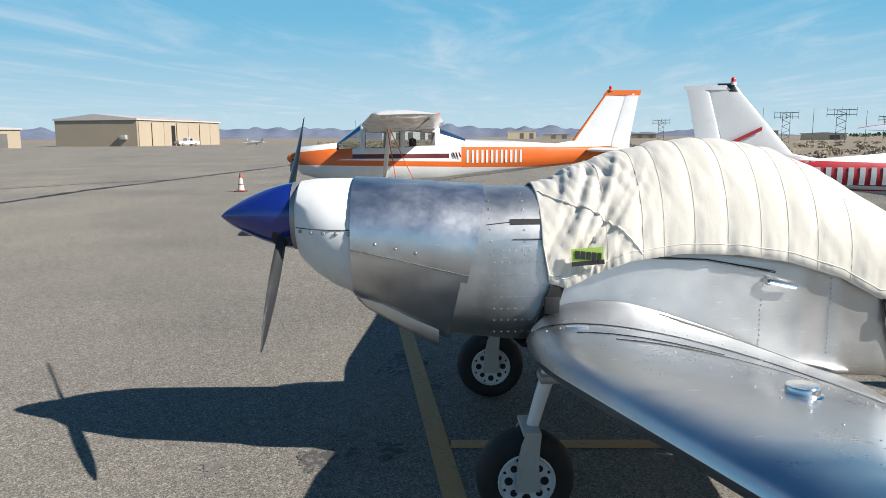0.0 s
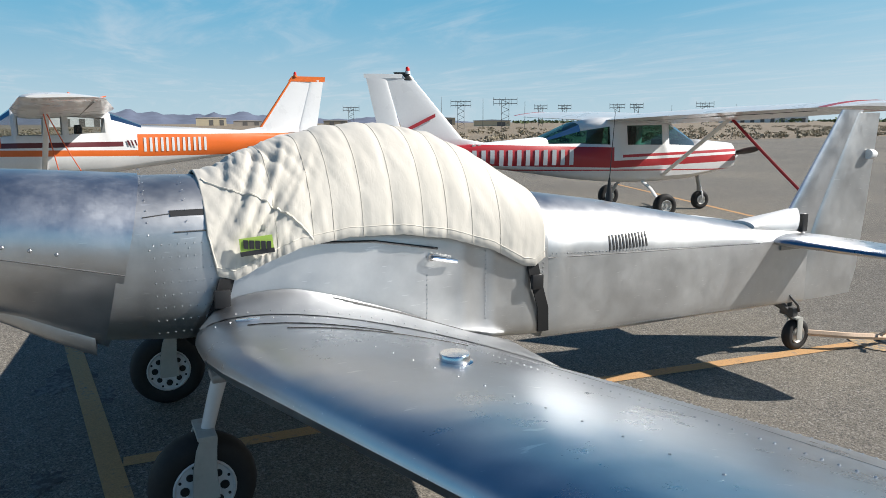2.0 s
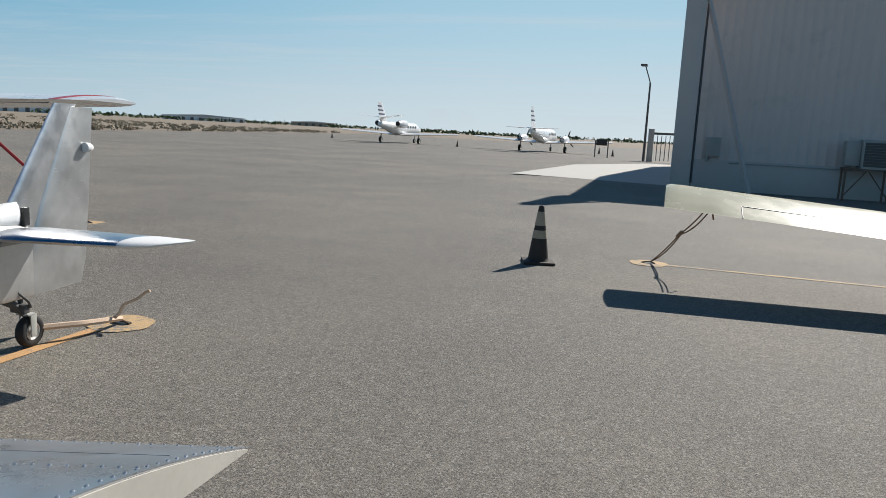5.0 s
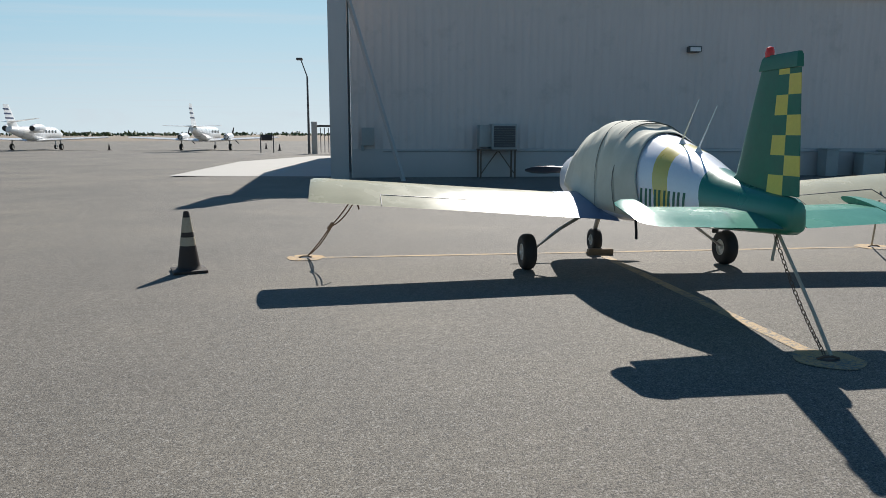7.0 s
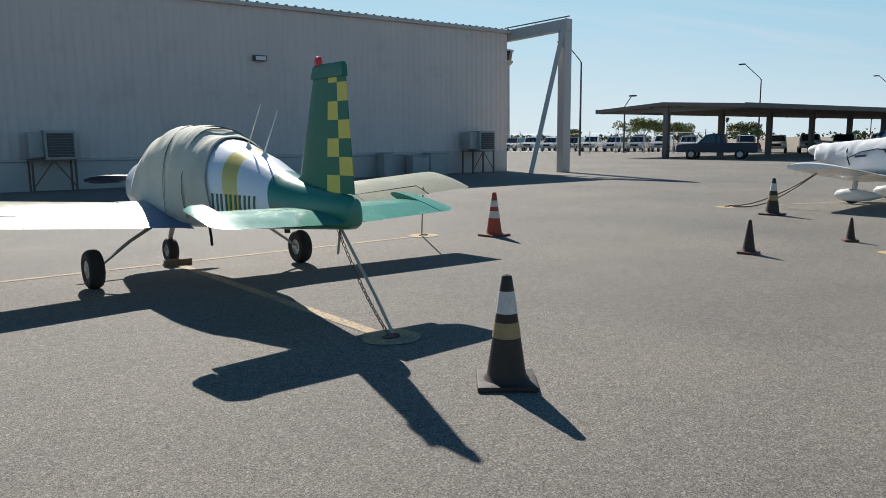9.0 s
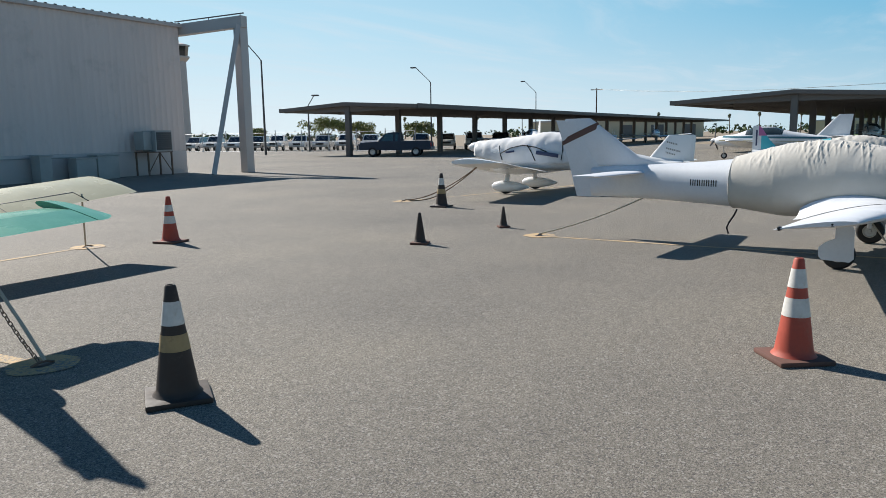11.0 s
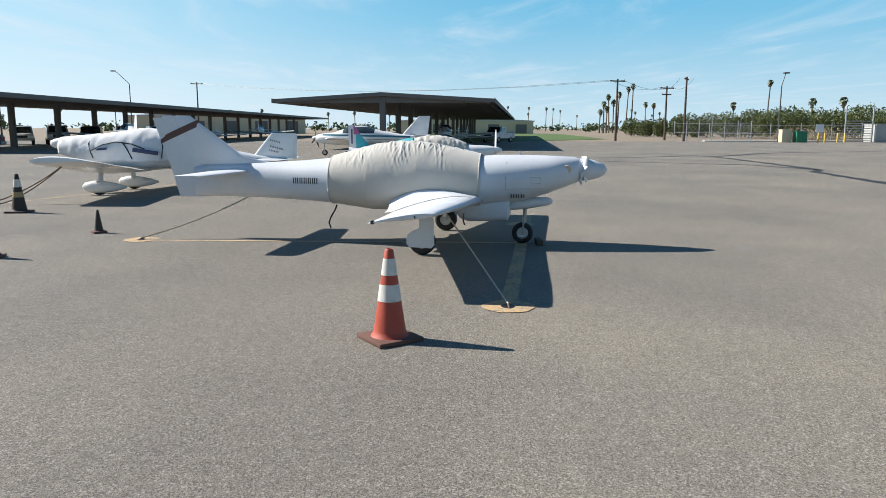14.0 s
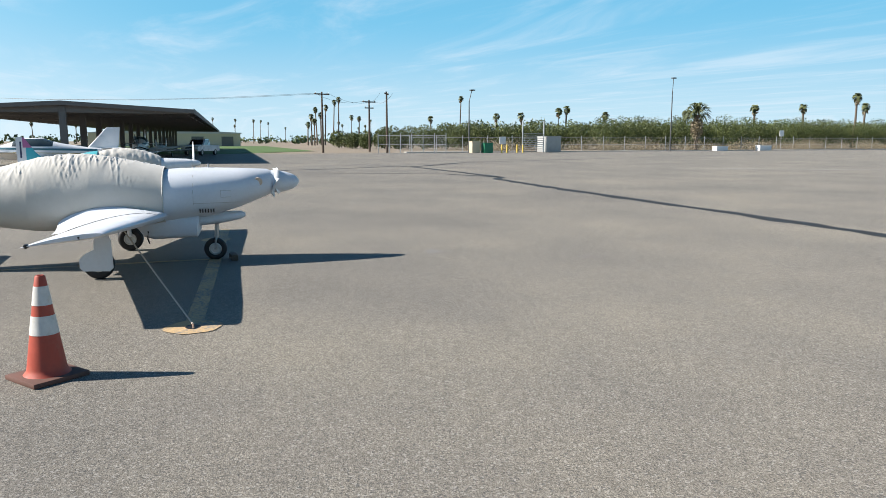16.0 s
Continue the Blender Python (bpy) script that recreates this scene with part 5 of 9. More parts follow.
C172 = dict(
    k=1.05, body=MAT["orange_scheme"], body_label="white fuselage with orange and dark maroon stripes", pane=MAT["clear_glass"], wing_mat=MAT["white_paint"], spinner=MAT["orange_paint"], strut_mat=MAT["chalky_white"],
    stations=[
        (2.32, 0.26, 1.02, 1.28, 1.36, 0.20, 1.43), (2.22, 0.40, 0.88, 1.32, 1.42, 0.33, 1.49), (1.7, 0.50, 0.74, 1.38, 1.47, 0.42, 1.55), (1.40, 0.54, 0.68, 1.42, 1.50, 0.48, 1.58),
        (0.86, 0.57, 0.64, 1.46, 1.86, 0.49, 2.00), (0.76, 0.57, 0.64, 1.46, 1.86, 0.49, 2.00), (-0.02, 0.57, 0.64, 1.47, 1.85, 0.49, 2.02), (-0.13, 0.57, 0.64, 1.48, 1.85, 0.49, 2.02), (-0.80, 0.54, 0.67, 1.51, 1.80, 0.46, 1.96),
        (-0.92, 0.53, 0.68, 1.52, 1.77, 0.45, 1.92), (-1.50, 0.46, 0.76, 1.53, 1.60, 0.40, 1.67), (-3.4, 0.30, 0.98, 1.44, 1.49, 0.24, 1.55), (-5.2, 0.09, 1.17, 1.38, 1.40, 0.06, 1.43)],
    glass=[(3, 4), (3, 5), (3, 6), (3, 7), (5, 4), (7, 4), (9, 5), (9, 6), (9, 7)],
    nose=(2.30, 1.23), prop=(75, 255), wing=(0.80, 1.87, 1.63, 1.13, 5.5, 0.033), strut=(0.54, 0.35, 0.78, 2.55, 0.25), gear=(1.14, 0.22), belly=0.64, tail=(-4.35, 1.38, 1.2, 1.75), nosegear=(1.62, 0.18),
    fin=dict(mat=MAT["white_paint"], label="swept white fin with an orange leading edge and cap", fixed=[(-3.30, 1.47, 1.80, 0.02), (-4.10, 1.60, 0.98, 0.06), (-4.86, 2.68, 0.50, 0.07)], rudder=[(-5.02, 1.20, 0.46, 0.08), (-5.04, 1.62, 0.44, 0.08), (-5.35, 2.68, 0.32, 0.08)],
             cap=[("fin_edge", [(-4.09, 1.60, 0.10, 0.50), (-4.84, 2.66, 0.08, 0.46)]), ("fin_cap", [(-4.80, 2.64, 0.90, 0.055), (-4.90, 2.76, 0.82, 0.05)])], cap_mat=MAT["orange_paint"], beacon=(-4.98, 2.74)),
)
C150 = dict(
    k=1.0, body=MAT["red_scheme"], body_label="white fuselage with a broad red band and thin red stripe", pane=MAT["green_glass"], wing_mat=MAT["white_paint"], spinner=MAT["white_paint"], strut_mat=MAT["chalky_white"], tip_mat=MAT["red_paint"],
    stations=[
        (1.98, 0.24, 0.915, 1.1, 1.162, 0.18, 1.208), (1.88, 0.38, 0.8, 1.131, 1.216, 0.3, 1.277), (1.25, 0.45, 0.68, 1.2, 1.277, 0.38, 1.339), (0.92, 0.48, 0.62, 1.239, 1.3, 0.43, 1.362),
        (0.38, 0.5, 0.59, 1.262, 1.616, 0.44, 1.732), (0.24, 0.5, 0.58, 1.262, 1.616, 0.44, 1.747), (-0.46, 0.5, 0.58, 1.27, 1.608, 0.44, 1.762), (-0.8, 0.49, 0.6, 1.277, 1.593, 0.43, 1.762), (-1.35, 0.45, 0.65, 1.3, 1.516, 0.4, 1.67),
        (-1.95, 0.4, 0.74, 1.3, 1.362, 0.35, 1.408), (-3.2, 0.26, 0.923, 1.231, 1.262, 0.21, 1.308), (-4.75, 0.08, 1.054, 1.193, 1.208, 0.06, 1.231)],
    glass=[(3, 4), (3, 5), (3, 6), (3, 7), (5, 4), (7, 4), (8, 4), (8, 5), (8, 6), (8, 7)],
    nose=(1.96, 1.04), prop=(80, 260), wing=(0.80, 1.70, 1.62, 1.12, 5.30, 0.027), strut=(0.48, 0.28, 0.72, 2.35, 0.25), gear=(1.02, 0.215), belly=0.58, tail=(-3.90, 1.15, 1.10, 1.52), nosegear=(1.42, 0.18),
    fin=dict(mat=MAT["white_paint"], label="swept white fin with a red strap and black-based beacon", fixed=[(-2.75, 1.28, 1.60, 0.02), (-3.40, 1.40, 1.02, 0.06), (-4.28, 2.42, 0.46, 0.07)], rudder=[(-4.40, 1.02, 0.42, 0.08), (-4.45, 1.42, 0.40, 0.08), (-4.73, 2.42, 0.34, 0.08)],
             cap=[("fin_cap", [(-4.26, 2.41, 0.84, 0.05), (-4.33, 2.48, 0.78, 0.05)])], cap_mat=MAT["white_paint"], beacon=(-4.36, 2.48)),
)
orange_plane = high_wing("light_aircraft", pose(-16.6, -3.15, -0.15, 0, 0, 192), "white high-wing four-seater with orange and maroon stripes", C172)
red_plane = high_wing("light_aircraft", pose(-12.0, 7.4, -0.15, 0, 0, -1), "white high-wing two-seater with a broad red band, tied down", C150)
marks(orange_plane, section_side(C172["stations"], -1), -1.52, -0.225, 1.11, 0.29, 6, 0.17, 0.05, MAT["white_paint"], lift=0.012)
marks(red_plane, section_side(C150["stations"], 1), -3.30, 0.315, 0.93, 0.27, 6, 0.235, 0.075, MAT["white_paint"], lift=0.012)
bm = bmesh.new()
rings(bm, [foil(0, -4.26 - 0.34 * (z - 2.36) / 0.12 * 0.2, z, 0.26, 0.16, 0, 8, 0.0, 1.0, True) for z in (2.38, 2.51)])
part("beacon_fairing", bm, MAT["black"], red_plane, "black rubber beacon base")
for k in range(4):
    bm = bmesh.new()
    box(bm, (0.19, -3.25 + 0.10 * k, 1.27), (0.012, 0.07, 0.055), bevel=0.004)
    part("maker_mark", bm, MAT["unit_grey"], red_plane)
for y, side in ((-1.22, -1),):
    for k in range(3):
        bm = bmesh.new()
        q = [Vector((side * 0.51, y - 0.07 * k - dy, 1.24 + dz)) for dy, dz in ((0, 0), (0.035, 0), (0.0, 0.11), (-0.035, 0.11))]
        rings(bm, [q, [p + Vector((side * 0.006, 0, 0)) for p in q]])
        part("slash_mark", bm, MAT["maroon_paint"], orange_plane)


# ---- the green-tailed low-wing two-seater ----
# fuselage stations: y, half width, top, bottom
YANKEE_BODY = [(1.62, 0.22, 1.22, 0.94), (1.55, 0.38, 1.33, 0.76), (1.1, 0.47, 1.40, 0.68), (0.62, 0.51, 1.42, 0.64), (0.0, 0.535, 1.30, 0.62), (-0.5, 0.525, 1.45, 0.62), (-0.9, 0.48, 1.60, 0.64), (-1.4, 0.39, 1.48, 0.68), (-1.7, 0.335, 1.415, 0.70), (-2.0, 0.285, 1.315, 0.72), (-2.3, 0.235, 1.225, 0.745), (-2.6, 0.185, 1.175, 0.77), (-3.0, 0.12, 1.125, 0.80), (-3.24, 0.085, 1.105, 0.82), (-3.305, 0.06, 1.08, 0.85), (-3.325, 0.03, 1.02, 0.90)]


def low_wing_yankee():
    ob = thing("light_aircraft", pose(3.67, 8.85, 0, 0, 0, 3.0), "low-wing two-seater with green chequered tail and cream wings, tied down", "airplane", "parked light aircraft")
    body = surface("yankee_scheme", (0.83, 0.84, 0.87), 0.36, big=(2.0, 0.08), fine=(30.0, 0.04), coat=0.4, bands=(
        (6.52, 19.0, -9.0, -1.0, 2.5, (0.022, 0.20, 0.125)),
        (4.80, 5.40, -9.0, 0.0, 2.5, (0.70, 0.56, 0.10)),
    ))
    st = YANKEE_BODY
    bm = bmesh.new()
    rings(bm, [oval(y, hw, zt, zb, zb + 0.42 * (zt - zb), 2.1, 3.4, 32) for y, hw, zt, zb in st])
    part("fuselage", bm, body, ob, "white fuselage with a yellow band and green tail")
    bm = bmesh.new()
    rings(bm, [oval(y, hw, zt, zb, 1.15, 2.2, 2.6, 28) for y, hw, zt, zb in ((0.85, 0.42, 1.36, 1.1), (0.6, 0.46, 1.60, 1.1), (0.2, 0.46, 1.69, 1.1), (-0.3, 0.44, 1.67, 1.1), (-0.75, 0.36, 1.55, 1.1))])
    part("canopy", bm, MAT["dark_glass"], ob)
    bm = bmesh.new()
    lathe(bm, [(0.11 * math.sqrt(max(0, 1 - (k / 8) ** 1.8)), 1.63 + 0.22 * k / 8) for k in range(9)], 18, along_y((0, 0, 1.10)))
    part("spinner", bm, MAT["white_paint"], ob)
    for a in (89, 269):
        blade(ob, (0, 1.70, 1.10), 0.84, a, 0.15, MAT["prop_black"])
    for side in (-1, 1):
        ws = [(side * 0.40, 0.50, 0.80, 1.16, 0.13), (side * 0.9, 0.50, 0.822, 1.09, 0.13), (side * 3.60, 0.50, 1.008, 1.05, 0.13), (side * 3.72, 0.495, 1.016, 1.04, 0.122), (side * 3.76, 0.48, 1.019, 1.01, 0.09)]

        def sit(bm):
            for v in bm.verts:
                v.co.z += 0.15 * (v.co.y - 0.38)
            return bm

        wing = part("wing", sit(panel(ws, 0.025)), MAT["cream_paint"], ob, "cream painted wing with a square tip")
        bm = bmesh.new()
        rings(bm, [foil(side * x, y, z, c, t, 0.025, 10) for x, y, z, c, t in ((0.38, 0.56, 0.803, 1.28, 0.135), (0.62, 0.52, 0.813, 1.14, 0.134), (0.86, 0.507, 0.823, 1.102, 0.132))])
        part("wing_root", sit(bm), MAT["yankee_blue"], wing, "blue-grey painted wing root")
        bm = bmesh.new()
        u = 0.72

        def top(x, uu, dz):
            return Vector((side * x, 0.5 - 1.075 * uu, 0.822 + (x - 0.9) * 0.0689 + foil_z(uu, 1.07, 0.13, 0.025) + dz))

        for x0, x1 in ((0.95, 1.95), (1.97, 2.98)):
            rings(bm, [[top(x, uu, dz) for uu, dz in ((u, 0.003), (u + 0.008, 0.003), (u + 0.008, -0.004), (u, -0.004))] for x in (x0, x1)])
        for x in (0.95, 1.96, 2.98):
            rings(bm, [[top(x + dx, uu, dz) for dx, dz in ((0, 0.003), (0.008, 0.003), (0.008, -0.004), (0, -0.004))] for uu in (u, 0.86, 0.985)])
        part("control_gap", sit(bm), MAT["black"], wing)
        bm = bmesh.new()
        tube(bm, [(side * 0.42, -0.02, 0.72), (side * 0.85, -0.04, 0.48), (side * 1.18, -0.05, 0.24)], [0.04, 0.035, 0.03], 8, 0.5)
        part("gear_leg", bm, MAT["steel"], ob)
        tyre(ob, (side * 1.25, -0.05, 0.215), 0.215, 0.16, MAT["rubber"], MAT["wheel_metal"], "", 0.45)
        # tail plane, green below and pale above
        tail = part("tailplane", panel([(side * 0.05, -2.36, 0.935, 0.90, 0.085), (side * 0.98, -2.42, 0.955, 0.80, 0.085)], 0.0, u1=0.60), MAT["tail_teal"], ob, "pale green tailplane")
        hinge = Matrix.Translation((0, -2.90, 0.95)) @ Matrix.Rotation(radians(9), 4, "X") @ Matrix.Translation((0, 2.90, -0.95))
        bm = panel([(side * 0.10, -2.43, 0.938, 0.86, 0.08), (side * 0.98, -2.43, 0.955, 0.80, 0.085)], 0.0, u0=0.56)
        bm.transform(hinge)
        part("elevator", bm, MAT["tail_teal"], tail)
        bm = panel([(side * 0.985, -2.42, 0.957, 0.83, 0.088), (side * 1.08, -2.44, 0.96, 0.80, 0.08), (side * 1.16, -2.52, 0.962, 0.66, 0.05), (side * 1.19, -2.62, 0.963, 0.50, 0.02)], 0.0)
        bm.transform(hinge)
        part("horn_balance", bm, MAT["tail_teal"], tail)
    fin = part("fin", panel([(0, -2.16, 1.12, 1.10, 0.05), (0, -2.39, 1.24, 0.77, 0.08), (0, -2.69, 2.13, 0.40, 0.09)], upright=True, u1=0.655), MAT["green_paint"], ob, "dark green fin")
    # rudder of chequered squares
    edges = [1.115 + 0.1545 * r for r in range(7)] + [2.085]
    for r, (z0, z1) in enumerate(zip(edges, edges[1:])):
        for c in range(2):
            def at(z, f):
                y0 = float(np.interp(z, (1.115, 2.085), (-2.905, -2.955)))
                y1 = float(np.interp(z, (1.115, 2.085), (-3.285, -3.20)))
                w = float(np.interp(z, (1.115, 2.085), (0.034, 0.022)))
                return y0 + (y1 - y0) * f, w * (1 - 0.85 * f)
            loops = []
            for z in (z0, z1):
                (ya, wa), (yb, wb) = at(z, c / 2), at(z, (c + 1) / 2)
                loops.append([Vector((-wa, ya, z)), Vector((wa, ya, z)), Vector((wb, yb, z)), Vector((-wb, yb, z))])
            bm = bmesh.new()
            rings(bm, loops)
            part("rudder_square", bm, MAT["yellow_paint"] if (r + c) % 2 == 0 else MAT["green_paint"], fin)
    bm = bmesh.new()
    rings(bm, [[Vector((sx * w, y, z)) for sx, y in ((-1, a), (1, a), (1, b), (-1, b))] for z, a, b, w in ((2.088, -2.675, -3.185, 0.028), (2.18, -2.71, -3.178, 0.026), (2.205, -2.735, -3.172, 0.014))])
    part("rudder_cap", bm, MAT["green_paint"], fin)
    bm = bmesh.new()
    lathe(bm, [(0.035, 0), (0.036, 0.04), (0.028, 0.075), (0.0, 0.085)], 14, Matrix.Translation((0, -2.775, 2.195)))
    part("beacon", bm, MAT["red_lamp"], fin, "red plastic beacon")
    for y, z, s in ((-1.33, 1.49, 0.0), (-1.68, 1.415, 0.0)):
        bm = bmesh.new()
        lathe(bm, [(0.045, -0.01), (0.026, 0.02), (0.012, 0.05)], 10, Matrix.Translation((s, y, z)))
        tube(bm, [(s, y, z + 0.04), (s, y - 0.31, z + 0.43)], [0.009, 0.004], 6)
        part("whip_aerial", bm, MAT["white_paint"], ob)
    ny, nr = 1.12, 0.165
    bm = bmesh.new()
    tube(bm, [(0, 0.85, 0.70), (0, 0.95, 0.55), (0, ny - 0.02, nr + 0.17)], [0.04, 0.036, 0.03], 8)
    for sx in (-1, 1):
        tube(bm, [(0, ny - 0.02, nr + 0.18), (sx * 0.08, ny, nr)], 0.016, 6)
    part("nose_leg", bm, MAT["steel"], ob)
    tyre(ob, (0, ny, nr), nr, 0.13, MAT["rubber"], MAT["wheel_metal"], "", 0.45)
    bm = bmesh.new()
    tube(bm, [(0.1, -1.9, 0.74), (0.1, -1.9, 0.66)], 0.03, 8)
    part("drain_fitting", bm, MAT["black"], ob)
    marks(ob, oval_side(st, -1, 0.42, 2.1, 3.4), -1.30, -0.150, 0.80, 0.25, 5, 0.115, 0.034, MAT["green_paint"])
    # wheel chock by the nose wheel
    bm = bmesh.new()
    box(bm, (3.62, 9.72, 0.04), (0.34, 0.09, 0.08), bevel=0.012)
    tagged(part("wheel_chock", bm, MAT["chock_wood"]), "brown weathered wooden wheel chock by the nose wheel", "chock")
    return ob


surface("yankee_blue", (0.15, 0.22, 0.36), 0.35, coat=0.3)
surface("tail_teal", (0.12, 0.36, 0.27), 0.26, rough_var=0.05, big=(3.0, 0.2), dirt=((0.03, 0.20, 0.13), 3.0, 0.5))
surface("chock_wood", (0.20, 0.14, 0.085), 0.8, big=(6.0, 0.3))
for weathered in ("cream_paint", "tail_teal", "pickup_paint"):
    MAT[weathered].node_tree.nodes["Principled BSDF"].inputs["Specular IOR Level"].default_value = 0.18
yankee = low_wing_yankee()


def outside(p, sections, gap, cling):
    """Push a point of a cover out of the fuselage, and draw it down onto it by cling."""
    col = list(zip(*sections))
    neg = [-v for v in col[0]]
    hw, zt, zb = (float(np.interp(-p.y, neg, col[k])) for k in (1, 2, 3))
    zc = zb + 0.42 * (zt - zb)
    d = Vector((p.x, 0, p.z - zc))
    r = max(d.length, 1e-6)
    e, h = (2.1, zt - zc) if d.z >= 0 else (3.4, zc - zb)
    lim = (abs(d.x / r / hw) ** e + abs(d.z / r / h) ** e) ** (-1 / e) + gap
    q = max(r, lim)
    q += (lim - q) * cling
    return Vector((d.x / r * q, p.y, zc + d.z / r * q))


def draped(name, m, label, spans, low, material, n=40, crease=0.02, seed=0.0, wrinkle=0.004, rake=(0.0, 0.0), body=None):
    """A cloth cover: rings (y, half width, top, side bottom) over a cabin, creased by noise; rake runs its sides on past its top, in front and behind."""
    ob = thing(name, m, label, "cover")
    loops = []
    steps = 70
    ya, yb = spans[0][0], spans[-1][0]
    col = list(zip(*spans))
    neg = [-v for v in col[0]]
    for i in range(steps + 1):
        y = ya + (yb - ya) * i / steps
        hw, zt, zl = (float(np.interp(-y, neg, col[k])) for k in (1, 2, 3))
        loop = []
        for k in range(n + 1):
            a = math.pi * k / n
            c, s = math.cos(a), math.sin(a)
            x = -hw * abs(c) ** 0.8 * (1 - 0.10 * (1 - abs(s)) ** 3) * (1 if c > 0 else -1)
            z = zl + (zt - zl) * abs(s) ** 0.9
            u = i / steps
            p = Vector((x, y + (1 - abs(s)) ** 0.7 * (rake[0] * (1 - u) ** 2 - rake[1] * u * u), z))
            if body:
                p = outside(p, body, 0.012, max(0.0, (u - 0.80) / 0.20))
            nr = Vector((x, 0, z - zl - 0.1)).normalized()
            h = crease * noise.noise(Vector((x * 3 + seed, y * 6, z * 5))) + crease * 0.6 * abs(noise.noise(Vector((x * 6, y * 13 + seed, z * 2))))
            g = noise.noise(Vector((x * 3.5 + seed, y * 22 + x * 3, z * 2)))
            h += wrinkle * (1 - 4 * abs(g)) * max(0.0, abs(s) - 0.45) * (0.5 + noise.noise(Vector((x * 2, y * 2 + seed, 0))))
            loop.append(p + nr * h)
        loops.append(loop)
    bm = bmesh.new()
    rings(bm, loops, cap=False, closed=False)
    cloth_part = part("cover_body", bm, material, ob, "", 60)
    so = cloth_part.modifiers.new("thickness", "SOLIDIFY")
    so.thickness, so.offset = 0.008, 1.0
    return ob


Y_AT = pose(3.67, 8.85, 0, 0, 0, 3.0)
COVER = [(0.86, 0.50, 1.46, 0.94), (0.6, 0.535, 1.64, 0.88), (0.2, 0.56, 1.735, 0.80), (-0.3, 0.555, 1.735, 0.76), (-0.7, 0.52, 1.685, 0.74), (-0.94, 0.455, 1.635, 0.74)]


def cover_point(y, c, sn, lift):
    col = list(zip(*COVER))
    hw, zt, zl = (float(np.interp(-y, [-v for v in col[0]], col[k])) for k in (1, 2, 3))
    p = Vector((-hw * abs(c) ** 0.8 * (1 if c > 0 else -1), y, zl + (zt - zl) * sn ** 0.9))
    return outside(p, YANKEE_BODY, 0.012, 0.0) + Vector((p.x, 0, p.z - zl - 0.1)).normalized() * (0.012 + lift)


yc = draped("canopy_cover", Y_AT, "faded olive-cream canvas cover draped over the cabin", COVER, 0, MAT["olive_canvas"], crease=0.012, seed=2.0, rake=(0.05, 0.40), body=YANKEE_BODY)
# sewn seam and a strap over the top, laid on the cloth
for y0, y1, w, material, name in ((-0.10, -0.42, 0.007, "canvas_seam", "seam"), (-0.62, -0.86, 0.010, "canvas_seam", "seam"), (-0.46, -0.62, 0.012, "canvas_seam", "cover_strap")):
    loops = []
    for k in range(23):
        a = math.pi * (k if name == "seam" else 9 + 0.6 * k) / 22 * (0.94 if name == "seam" else 0.75) + 0.03
        c, sn = math.cos(a), math.sin(a)
        p = cover_point(y0 + (y1 - y0) * (1 - sn), c, sn, 0.006)
        loops.append([p + Vector((0, d, h)) for d, h in ((-w, 0.0), (w, 0.0), (w, -0.012), (-w, -0.012))])
    bm = bmesh.new()
    rings(bm, loops)
    part(name, bm, MAT[material], yc)
bm = bmesh.new()
tube(bm, [(-0.455, -1.30, 0.92), (-0.45, -1.31, 0.72), (-0.43, -1.29, 0.60), (-0.41, -1.25, 0.52)], 0.014, 6)
part("strap", bm, MAT["strap_black"], yc)


